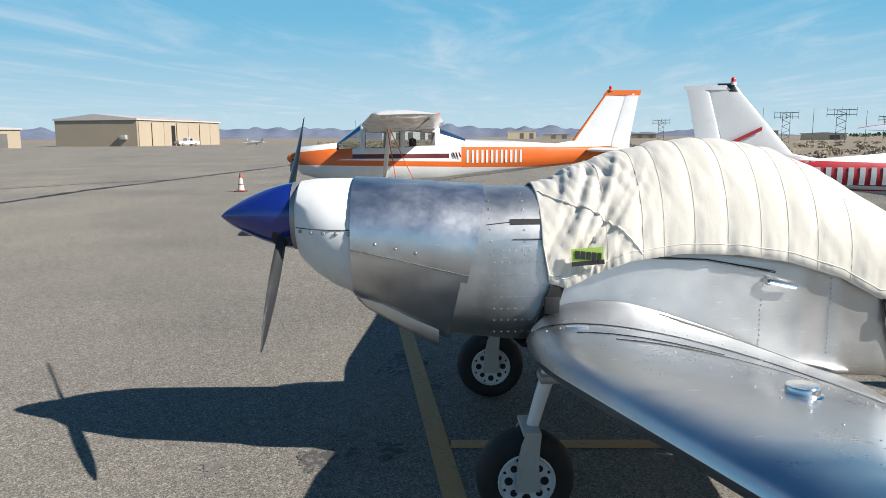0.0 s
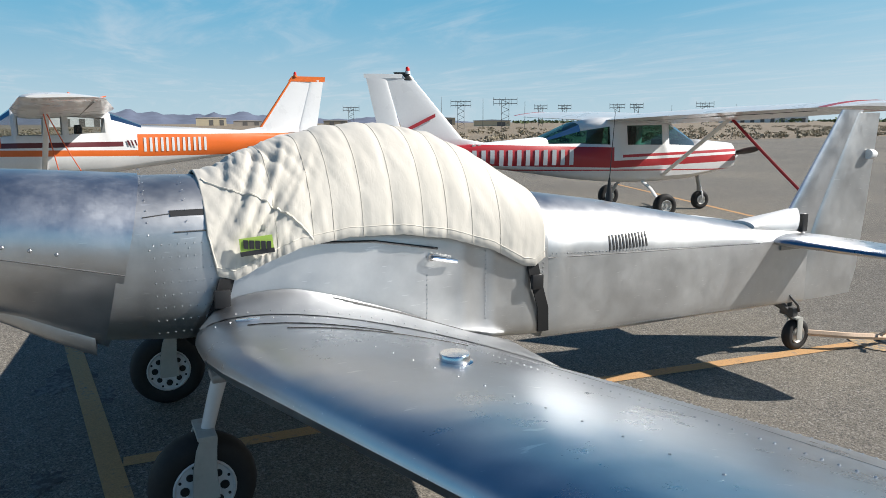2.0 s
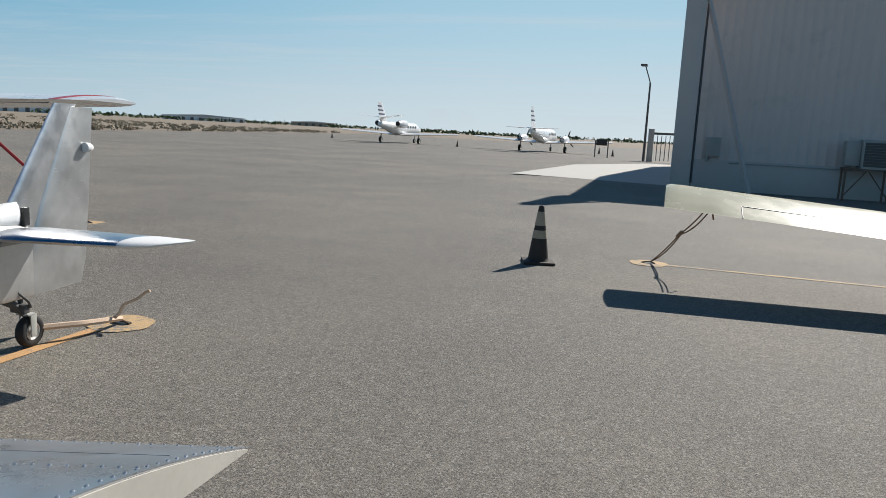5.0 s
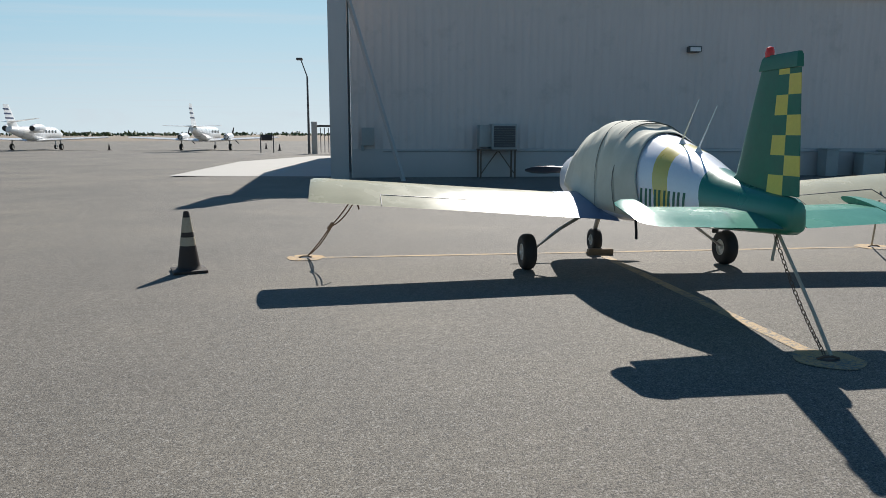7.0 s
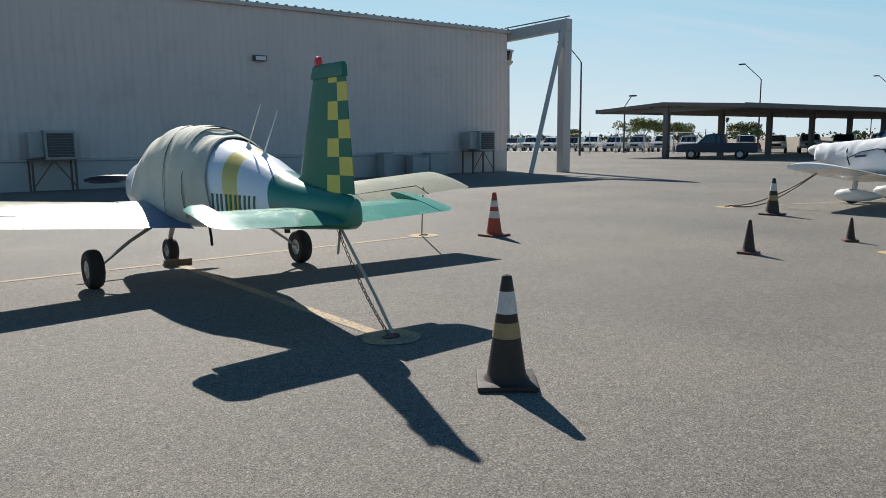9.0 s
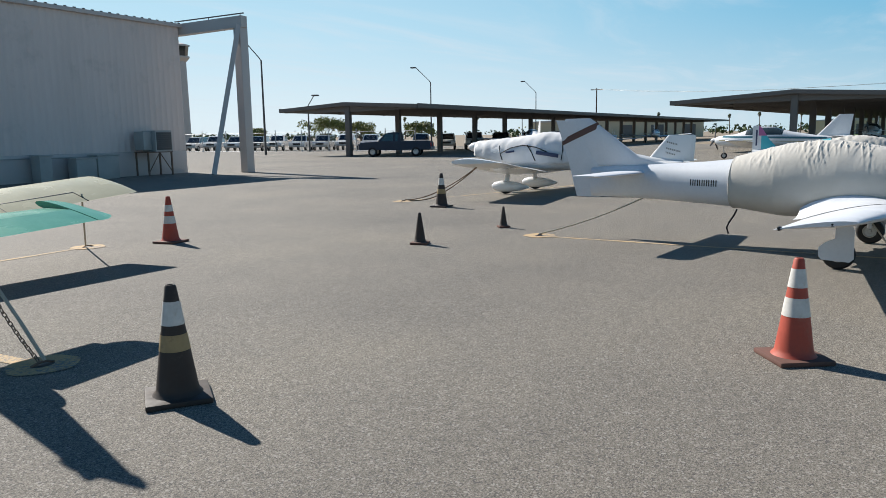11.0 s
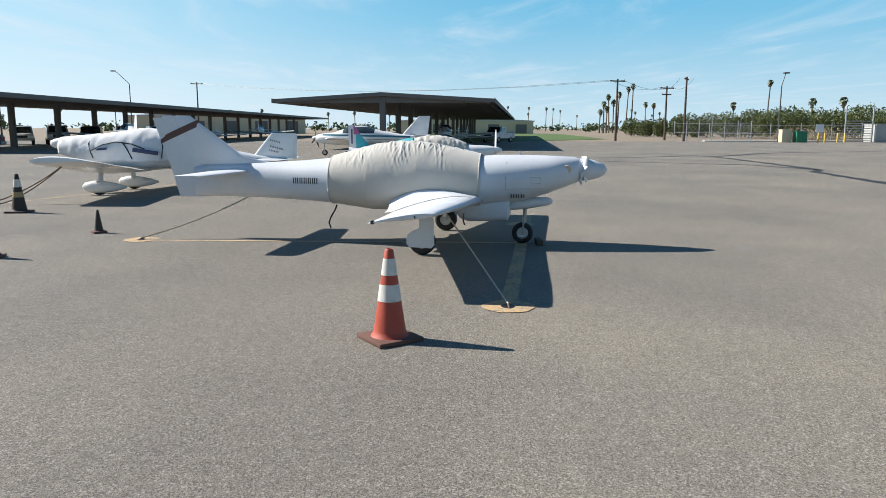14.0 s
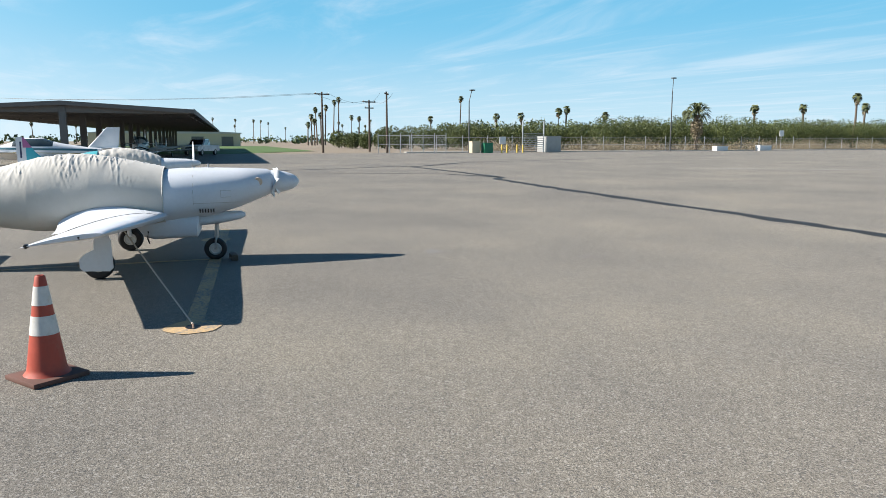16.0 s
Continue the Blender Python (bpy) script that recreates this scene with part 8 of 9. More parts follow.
def lattice_mast(deg, r, h, w):
    """A square lattice tower with cross arms and upright dipoles."""
    p = polar(deg, r)
    ob = thing("antenna_mast", Matrix.Translation((p.x, p.y, -0.3)) @ Matrix.Rotation(radians(deg), 4, "Z"), "dark lattice antenna mast with cross arms", "antenna", "radio masts beyond the apron")
    t = 0.055 * r / 200
    bm = bmesh.new()
    for sx in (-1, 1):
        for sy in (-1, 1):
            tube(bm, [(sx * w * 0.16, sy * w * 0.16, 0), (sx * w * 0.16, sy * w * 0.16, h * 0.92)], t, 4)
    for k in range(9):
        z0, z1 = h * 0.92 * k / 9, h * 0.92 * (k + 1) / 9
        for sx in (-1, 1):
            s = 1 if k % 2 else -1
            tube(bm, [(sx * w * 0.16, s * w * 0.16, z0), (sx * w * 0.16, -s * w * 0.16, z1)], t * 0.7, 4)
    part("lattice", bm, MAT["dark_metal"], ob)
    for z in (0.80, 0.93):
        bm = bmesh.new()
        box(bm, (0, 0, h * z), (t * 3, w, t * 2.6))
        part("cross_arm", bm, MAT["dark_metal"], ob)
    for k in range(5):
        y = (-0.5 + k / 4) * w
        bm = bmesh.new()
        tube(bm, [(0, y, h * 0.74), (0, y, h * (1.0 if k % 2 == 0 else 0.97))], t * 0.8, 4)
        part("dipole", bm, MAT["dark_metal"], ob)


def shed(deg, r, w, d, h, material, label, z=-0.3):
    p = polar(deg, r)
    m = Matrix.Translation((p.x, p.y, z)) @ Matrix.Rotation(radians(deg), 4, "Z")
    ob = thing("building", m, label, "building", "low buildings on the skyline")
    bm = bmesh.new()
    box(bm, (0, 0, h / 2), (d, w, h))
    part("wall", bm, material, ob)
    bm = bmesh.new()
    rings(bm, [[Vector((x, -w / 2 - 0.4, h)), Vector((x, 0, h + 0.025 * w)), Vector((x, w / 2 + 0.4, h)), Vector((x, w / 2 + 0.4, h - 0.3)), Vector((x, -w / 2 - 0.4, h - 0.3))] for x in (-d / 2 - 0.3, d / 2 + 0.3)])
    part("roof", bm, MAT["hangar_trim"], ob, "", 10)
    for k in range(max(1, int(w / 9))):
        bm = bmesh.new()
        box(bm, (-d / 2 - 0.05, -w / 2 + 4 + 9 * k, h * 0.38), (0.1, 3.6, h * 0.7))
        part("door", bm, MAT["shade_steel"], ob)


def tan_hangar():
    ob = thing("hangar_building", pose(-157.5, -88, -0.3, 0, 0, 177), "long tan metal hangar with sliding doors, across the apron", "building")
    L, D, h = 40.0, 20.5, 6.5
    bm = bmesh.new()
    box(bm, (L / 2, D / 2, h / 2), (L, D, h))
    part("wall", bm, MAT["tan_shade_metal"], ob, "tan metal walls, darkened as in shade")
    bm = bmesh.new()
    rings(bm, [[Vector((x, -0.3, h - 0.15)), Vector((x, D / 2, h + 1.0)), Vector((x, D + 0.3, h - 0.15)), Vector((x, D + 0.3, h - 0.45)), Vector((x, -0.3, h - 0.45))] for x in (-0.3, L + 0.3)])
    part("roof", bm, MAT["hangar_trim"], ob, "pale metal roof", 10)
    for k, w in enumerate((5.5, 5.5, 6, 6, 6, 6, 5.5)):
        x = 0.6 + sum((5.5, 5.5, 6, 6, 6, 6, 5.5)[:k]) * 0.96
        bm = bmesh.new()
        box(bm, (x + w * 0.45, -0.12 - 0.10 * (k % 2), (h - 0.9) / 2), (w * 0.9, 0.12, h - 0.9))
        part("sliding_door", bm, MAT["tan_metal"], ob)
    bm = bmesh.new()
    box(bm, (15.2, -0.26, 2.5), (1.6, 0.06, 5.0))
    part("door_gap", bm, MAT["black"], ob)
    bm = bmesh.new()
    box(bm, (-0.4, 3.2, 2.2), (0.8, 1.6, 1.0), bevel=0.05)
    part("wall_unit", bm, MAT["unit_grey"], ob)


scrub_belt()
orchard()
tan_hangar()
for deg, r, h, w in ((170.3, 300, 10.2, 7.5), (167.6, 260, 9.8, 6.0), (161.9, 190, 9.0, 6.0), (158.5, 190, 9.6, 7.0), (155.8, 300, 10.5, 6.0), (154.0, 300, 10.5, 6.0), (150.1, 310, 11.0, 7.0), (148.7, 310, 11.0, 6.0), (143.9, 300, 11.0, 7.5)):
    lattice_mast(deg, r, 1.9 + (h - 1.9) * 0.8, w * 0.85)
for deg, r, h in ((160.2, 220, 8.5), (157.0, 230, 8.0), (146.2, 240, 6.5), (163.4, 220, 9), (193.4, 320, 9), (141.8, 260, 7)):
    p = polar(deg, r)
    bm = bmesh.new()
    tube(bm, [(p.x, p.y, -0.4), (p.x, p.y, h)], [0.10, 0.05], 5)
    tagged(part("radio_pole", bm, MAT["dark_metal"]), "thin whip antenna pole beyond the apron", "antenna", "whip poles")
for deg, r, w, d, h, mt, lb in (
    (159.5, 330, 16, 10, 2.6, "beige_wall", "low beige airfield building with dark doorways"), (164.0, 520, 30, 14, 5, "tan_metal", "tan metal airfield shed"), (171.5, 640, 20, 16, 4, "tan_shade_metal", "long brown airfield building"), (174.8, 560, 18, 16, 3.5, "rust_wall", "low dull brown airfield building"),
    (178.0, 620, 22, 16, 4, "rust_wall", "low dull brown airfield building"), (180.6, 700, 26, 14, 7, "beige_wall", "low beige airfield building"), (189.6, 560, 34, 18, 7.5, "white_paint", "long white airfield hangar"), (187.6, 600, 24, 14, 5, "beige_wall", "low beige airfield building"),
    (218.5, 170, 12, 10, 4.0, "tan_metal", "small tan shed by the hangar"), (128.0, 900, 90, 20, 5, "chalky_white", "long white building far off"), (120.0, 1000, 60, 20, 5, "tan_metal", "long tan building far off"), (140.0, 800, 80, 24, 6, "chalky_white", "long white building far off"),
    (16.0, 235, 50, 12, 5.5, "beige_wall", "long beige building behind the shelters"), (-2.5, 250, 44, 12, 4.5, "beige_wall", "long beige building behind the shelters"),
):
    if mt == "rust_wall" and "rust_wall" not in MAT:
        surface("rust_wall", (0.44, 0.38, 0.32), 0.8, big=(0.1, 0.2))
    shed(deg, r, w, d, h, MAT[mt], lb)
for k, (deg, r, h) in enumerate(((-13.3, 300, 14), (-13.9, 300, 15), (-14.5, 310, 17.5), (-12.9, 290, 11), (-13.6, 300, 12), (-15.9, 330, 12), (-16.5, 330, 11.5), (-13.1, 280, 9), (-24.2, 290, 18), (-14.9, 300, 18), (-12.6, 290, 8), (-31.7, 200, 9.3), (-32.3, 200, 9.9), (-29.0, 210, 8.6), (-27.0, 210, 8.4), (-45.6, 190, 9.2), (-48.8, 200, 9.6), (-51.8, 190, 11.2), (-52.4, 200, 9.5), (-41.0, 210, 8.8), (-35.2, 220, 9.0), (-22.0, 250, 9.0), (13.0, 430, 19), (15.2, 430, 18), (17.0, 450, 20), (20.5, 420, 18), (23.0, 430, 19), (8.0, 450, 17), (6.0, 450, 18), (26.5, 400, 18), (3.4, 440, 17), (32.0, 380, 17))):
    fan_palm(*polar(deg, r).xy, h if deg < 0 else h * 0.6, 40 + k)
rp = random.Random(77)
for k in range(22):
    fan_palm(*polar(rp.uniform(-19, 2), rp.uniform(520, 700)).xy, rp.uniform(13, 20), 200 + k)
fan_palm(99.5, -88.5, 6.0, 99, True)
# trees behind the car park
for x, y, s in ((79.0, 61.5, 2.9), (83.5, 59.0, 2.3), (80.0, 75.0, 1.5), (87.5, 52.0, 2.0)):
    rnd = random.Random(int(x))
    ob = thing("tree", pose(x, y, 0), "yellow-green roadside tree with a loose crown behind the car park", "tree", "trees behind the car park")
    bm = bmesh.new()
    tube(bm, [(0, 0, 0), (0.1, 0, 1.2), (0.3, 0.2, 2.2)], [0.18, 0.14, 0.06], 7)
    for a in range(4):
        q = 1.57 * a + rnd.random()
        tube(bm, [(0.08, 0, 1.1), (0.5 * s * math.cos(q), 0.5 * s * math.sin(q), 1.2 + 0.6 * s)], [0.09, 0.03], 6)
    part("trunk", bm, MAT["trunk"], ob)
    verts, faces = [], []
    for _ in range(16):
        q, d = rnd.uniform(0, 6.28), s * rnd.random() ** 0.5
        leaves(verts, faces, (d * math.cos(q), d * math.sin(q), 1.5 + s * (0.72 - 0.25 * (d / s) ** 2) + rnd.uniform(-0.6, 0.3)), 230, (s * 0.36, s * 0.36, s * 0.24), 0.13, rnd)
    raw("crown", verts, faces, MAT["light_leaf"], ob)

# control tower behind the hangar
tw = thing("control_tower", pose(146.0, 163.0, 0), "slim control tower with a dark glazed cab", "tower")
bm = bmesh.new()
lathe(bm, [(1.6, 0), (1.45, 23.0)], 12)
part("shaft", bm, MAT["hangar_trim"], tw)
bm = bmesh.new()
lathe(bm, [(1.5, 22.5), (2.4, 23.5), (2.4, 24.0)], 8)
part("walkway", bm, MAT["hangar_trim"], tw)
bm = bmesh.new()
lathe(bm, [(1.9, 24.0), (2.3, 26.6)], 8)
part("cab_glass", bm, MAT["car_glass"], tw)
bm = bmesh.new()
lathe(bm, [(2.6, 26.6), (2.6, 27.0), (0.4, 27.6)], 8)
part("cab_roof", bm, MAT["hangar_trim"], tw)


# twin jets at the far side
def twin(m, label, prop):
    ob = thing("business_aircraft", m, label, "airplane", "twin-engined aircraft across the apron")
    sk = MAT["white_paint"]
    bm = bmesh.new()
    rings(bm, [oval(y, hw, zt, zb, None, 2, 2, 20) for y, hw, zt, zb in ((6.6, 0.1, 1.75, 1.55), (6.2, 0.38, 2.05, 1.3), (5.2, 0.66, 2.3, 1.05), (4.2, 0.78, 2.6, 0.95), (0, 0.8, 2.62, 0.92), (-3, 0.72, 2.6, 1.2), (-6.6, 0.2, 2.5, 2.0))])
    part("fuselage", bm, sk, ob)
    for side in (-1, 1):
        part("wing", panel([(side * 0.5, 0.8, 1.05, 2.2, 0.16), (side * 7.6, -0.1, 1.38, 1.1, 0.15), (side * 7.9, -0.3, 1.40, 0.7, 0.10)], 0.02), sk, ob)
        part("tailplane", panel([(side * 0.1, -5.2, 3.0 if not prop else 2.55, 1.5, 0.09), (side * 2.8, -5.7, 3.35 if not prop else 2.6, 0.9, 0.08)], 0.0), sk, ob)
        bm = bmesh.new()
        if prop:
            lathe(bm, [(0.2, -1.8), (0.42, -1.0), (0.45, 0.6), (0.3, 1.5), (0.05, 1.7)], 14, along_y((side * 2.4, 0.4, 1.45)))
        else:
            lathe(bm, [(0.3, -1.3), (0.46, -0.7), (0.5, 0.7), (0.42, 1.1), (0.36, 1.1), (0.3, 0.8)], 16, along_y((side * 1.35, -2.9, 2.35)))
        eng = part("engine_nacelle", bm, sk, ob)
        bm = bmesh.new()
        lathe(bm, [(0.27, -0.02), (0.27, 0.02)], 14, along_y((side * (2.4 if prop else 1.35), 0.4 - 1.78 if prop else -4.22, 1.45 if prop else 2.35)))
        part("exhaust", bm, MAT["black"], eng)
        if prop:
            for a in (15, 135, 255):
                blade(ob, (side * 2.4, 2.05, 1.45), 1.1, a, 0.2, MAT["prop_black"])
        bm = bmesh.new()
        tube(bm, [(side * 2.5, -0.2, 1.3), (side * 2.6, -0.2, 0.4)], 0.07, 6)
        part("gear_leg", bm, MAT["steel"], ob)
        tyre(ob, (side * 2.6, -0.2, 0.36), 0.36, 0.3, MAT["rubber"], MAT["wheel_metal"])
        for k in range(5):
            bm = bmesh.new()
            box(bm, (side * 0.79, 3.2 - 0.85 * k, 2.05), (0.03, 0.36, 0.3), bevel=0.01)
            part("window", bm, MAT["car_glass"], ob)
    part("fin", panel([(0, -4.2, 2.5, 2.3, 0.06), (0, -6.0, 4.75, 1.2, 0.07)], upright=True), sk, ob)
    for k in range(3):
        part("fin_band", panel([(0, -4.95 - 0.42 * k, 3.3 + 0.45 * k, 1.92 - 0.24 * k, 0.072), (0, -5.06 - 0.42 * k, 3.45 + 0.45 * k, 1.85 - 0.24 * k, 0.072)], upright=True), MAT["dark_blue_paint"], ob)
    bm = bmesh.new()
    tube(bm, [(0, 4.9, 1.1), (0, 4.9, 0.3)], 0.06, 6)
    part("nose_leg", bm, MAT["steel"], ob)
    tyre(ob, (0, 4.9, 0.28), 0.28, 0.22, MAT["rubber"], MAT["wheel_metal"])
    return ob


twin(pose(-36.9, 86.1, drop(-37), 0, 0, 1), "white twin-jet business aircraft seen from behind, parked far off", False)
twin(pose(-17.9, 83.0, drop(-17), 0, 0, 1), "white twin-propeller aircraft seen from behind, parked far off", True)
sleek("light_aircraft", pose(-181, -70, -0.3, 0, 0, 150), "small white aircraft by the far hangar", TURQ)

# grass, boundary fence, poles
bm = bmesh.new()
bm.faces.new([bm.verts.new((x, y, 0.01)) for x, y in ((95.2, -11.0), (95.2, 6.0), (240, 20), (240, -40), (118, -27.5))])
tagged(part("grass_strip", bm, MAT["grass_field"]), "green mown grass beyond the shelter", "grass", kind="structure")
bm = bmesh.new()
box(bm, (96.4, -110, 0.06), (0.9, 150, 0.16), bevel=0.03)
tagged(part("kerb", bm, MAT["concrete"]), "pale concrete kerb along the apron's edge", "kerb", kind="structure")


def chain_fence(pts, h, gap, label, mesh_step=0.9):
    ob = thing("chain_link_fence", pose(0, 0, 0), label, "fence", kind="structure")
    wires = bmesh.new()
    for a, b in zip(pts, pts[1:]):
        a, b = Vector((*a, 0)), Vector((*b, 0))
        n = max(1, int((b - a).length / gap))
        for k in range(n + 1):
            p = a.lerp(b, k / n)
            bm = bmesh.new()
            tube(bm, [p, p + Vector((0, 0, h + 0.3))], 0.045, 6)
            part("post", bm, MAT["galvanised"], ob)
        for z in (0.05, h * 0.5, h):
            tube(wires, [a + Vector((0, 0, z)), b + Vector((0, 0, z))], 0.022, 4)
        m = int((b - a).length / mesh_step)
        for k in range(m):
            p, q = a.lerp(b, k / m), a.lerp(b, min(1, (k + h / mesh_step / 1.0) / m))
            for u, v in ((p, q), (q, p)):
                tube(wires, [u + Vector((0, 0, 0.05)), v + Vector((0, 0, h))], 0.006, 3)
    part("mesh_wire", wires, MAT["galvanised"], ob, "", kind="stuff")
    return ob


chain_fence([(97.3, -36), (97.3, -205)], 2.1, 4.0, "grey chain-link boundary fence with steel posts")
chain_fence([(93.0, -30.0), (88.0, -37.5)], 2.3, 1.3, "tall chain-link gate panels standing on the apron", 0.45)
chain_fence([(62.5, 82.0), (66.5, 40.0)], 2.1, 3.4, "chain-link fence along the car park", 0.7)


def street_lamp(x, y, h, arm, label="tall grey street lamp with a curved arm"):
    ob = thing("street_lamp", pose(x, y, 0), label, "street lamp", "street lamps round the airfield")
    bm = bmesh.new()
    tube(bm, [(0, 0, 0), (0, 0, h * 0.82)], [0.11, 0.07], 8)
    part("pole", bm, MAT["dark_metal"], ob)
    bm = bmesh.new()
    tube(bm, [(0, 0, h * 0.81), (arm[0] * 0.08, arm[1] * 0.08, h * 0.835), (arm[0] * 0.9, arm[1] * 0.9, h * 0.985), (arm[0], arm[1], h)], 0.05, 6)
    a = part("arm", bm, MAT["dark_metal"], ob)
    bm = bmesh.new()
    box(bm, (arm[0] * 1.15, arm[1] * 1.15, h), (0.5, 0.7, 0.16), bevel=0.05)
    part("lamp_head", bm, MAT["dark_metal"], a)


street_lamp(52.4, 47.6, 10.4, (-0.9, 1.3))
street_lamp(87.5, 50.2, 10.5, (-1.0, 1.7))
street_lamp(121.4, 48.8, 10.5, (-1.0, 1.7))
street_lamp(65.3, 53.0, 6.1, (0.4, -0.6), "short parking-lot lamp on a dark pole")
street_lamp(-4.9, 62.0, 7.6, (-0.5, 0.0), "thin lamp pole by the gate")
street_lamp(92.0, -42.6, 8.4, (0.2, -0.5), "tall thin lamp pole by the fence boxes")
street_lamp(93.0, -77.6, 11.2, (0.2, -0.3), "tall thin lamp pole by the boundary fence")


def utility_pole(x, y, h, rz, arms=1):
    ob = thing("utility_pole", pose(x, y, 0, 0, 0, rz), "dark wooden utility pole with a cross arm", "utility pole", "utility poles")
    bm = bmesh.new()
    tube(bm, [(0, 0, 0), (0, 0, h)], [0.17, 0.11], 8)
    part("pole", bm, MAT["wood_pole"], ob)
    for k in range(arms):
        bm = bmesh.new()
        box(bm, (0, 0, h - 0.3 - 0.9 * k), (0.14, 2.4 - 0.8 * k, 0.16), bevel=0.02)
        a = part("cross_arm", bm, MAT["wood_pole"], ob)
        for y in (-1.0, 0.0, 1.0):
            bm = bmesh.new()
            lathe(bm, [(0.05, 0), (0.06, 0.1), (0.02, 0.16)], 8, Matrix.Translation((0, y * (1 - 0.3 * k), h - 0.22 - 0.9 * k)))
            part("insulator", bm, MAT["steel"], a)


POLES = [(100.5, -24.5, 8.2, 20, 1), (108.0, -33.5, 7.7, 20, 2), (96.5, -32.4, 8.2, 60, 1), (148.6, 46.6, 10.5, 10, 1)]
for p in POLES:
    utility_pole(*p)
for a, b in ((0, 1), (0, 3), (1, 2)):
    p, q = POLES[a], POLES[b]
    for d in (-0.9, 0.9):
        rope("power_line", [(p[0], p[1] + d, p[2] - 0.2), (q[0], q[1] + d, q[2] - 0.2)], 0.018, MAT["black"], "thin black overhead power line between poles", "power line", 0.7 if b != 3 else 1.5, "overhead wires")
for x, y, s, mt, lb in ((91.0, -43.0, (1.0, 1.2, 1.5), "beige_wall", "beige equipment cabinet by the fence"), (90.5, -44.6, (1.1, 1.3, 1.3), "box_green", "green transformer cabinet by the fence"), (93.0, -55.8, (2.6, 2.4, 2.2), "unit_grey", "grey metal equipment box by the fence gate"), (95.4, -90.0, (1.0, 2.4, 0.7), "chalky_white", "white concrete block by the fence"), (95.4, -99.5, (1.0, 2.6, 0.8), "chalky_white", "white concrete block by the fence")):
    bm = bmesh.new()
    box(bm, (x, y, s[2] / 2), s, bevel=0.05)
    box(bm, (x, y, s[2] + 0.03), (s[0] + 0.1, s[1] + 0.1, 0.08), bevel=0.02)
    tagged(part("equipment_cabinet", bm, MAT[mt]), lb, "cabinet")
for x, y in ((90.0, -46.6), (90.0, -47.4), (91.0, -49.5), (91.0, -50.4)):
    bm = bmesh.new()
    lathe(bm, [(0.10, 0), (0.10, 1.05), (0.06, 1.13), (0, 1.15)], 10, Matrix.Translation((x, y, 0)))
    tagged(part("bollard", bm, MAT["bollard_yellow"]), "yellow steel bollard by the fence cabinets", "bollard", "yellow bollards")
gt = thing("metal_gate", pose(92.0, -52.6, 0), "grey barred metal gate between two tall posts", "gate")
for y in (-1.7, 1.7):
    bm = bmesh.new()
    tube(bm, [(0, y, 0), (0, y, 4.4)], 0.09, 8)
    part("gate_post", bm, MAT["galvanised"], gt)
for k in range(9):
    bm = bmesh.new()
    tube(bm, [(0, -1.7, 0.2 + 0.3 * k), (0, 1.7, 0.2 + 0.3 * k)], 0.05, 6)
    part("gate_bar", bm, MAT["galvanised"], gt)
for x, y, z in ((95.5, -103.5, 3.2), (93.5, -48.5, 2.0)):
    bm = bmesh.new()
    tube(bm, [(x, y, 0), (x, y, z)], 0.04, 6)
    s = thing("notice_sign", pose(x, y, 0), "small white notice board on a post", "sign")
    for v in bm.verts:
        v.co -= Vector((x, y, 0))
    part("sign_post", bm, MAT["galvanised"], s)
    bm = bmesh.new()
    box(bm, (-0.06, 0, z - 0.3), (0.04, 1.0, 1.0), bevel=0.01)
    part("sign_board", bm, MAT["sign_white"], s)
# gate and sign near the far corner of the hangar
g2 = thing("security_gate", pose(-4.0, 61.5, 0), "grey barred security gate beside the hangar", "gate")
for k in range(9):
    bm = bmesh.new()
    tube(bm, [(0.1 + 0.32 * k, 0, 0.1), (0.1 + 0.32 * k, 0, 2.1)], 0.03, 6)
    part("gate_bar", bm, MAT["dark_metal"], g2)
for x in (-0.4, 3.0):
    bm = bmesh.new()
    box(bm, (x, 0, 1.3), (0.45, 0.35, 2.6), bevel=0.03)
    part("gate_post", bm, MAT["unit_grey"], g2)
bm = bmesh.new()
box(bm, (1.3, 0, 2.25), (3.6, 0.25, 0.18), bevel=0.02)
part("top_rail", bm, MAT["dark_metal"], g2)
s2 = thing("warning_sign", pose(-8.8, 65.4, 0), "small dark notice between two posts on the apron", "sign")
for x in (-0.55, 0.55):
    bm = bmesh.new()
    tube(bm, [(x, 0, 0), (x, 0, 1.5)], 0.05, 6)
    part("sign_post", bm, MAT["dark_metal"], s2)
bm = bmesh.new()
box(bm, (0, -0.03, 1.3), (0.95, 0.04, 0.5), bevel=0.01)
part("sign_board", bm, MAT["sign_black"], s2)


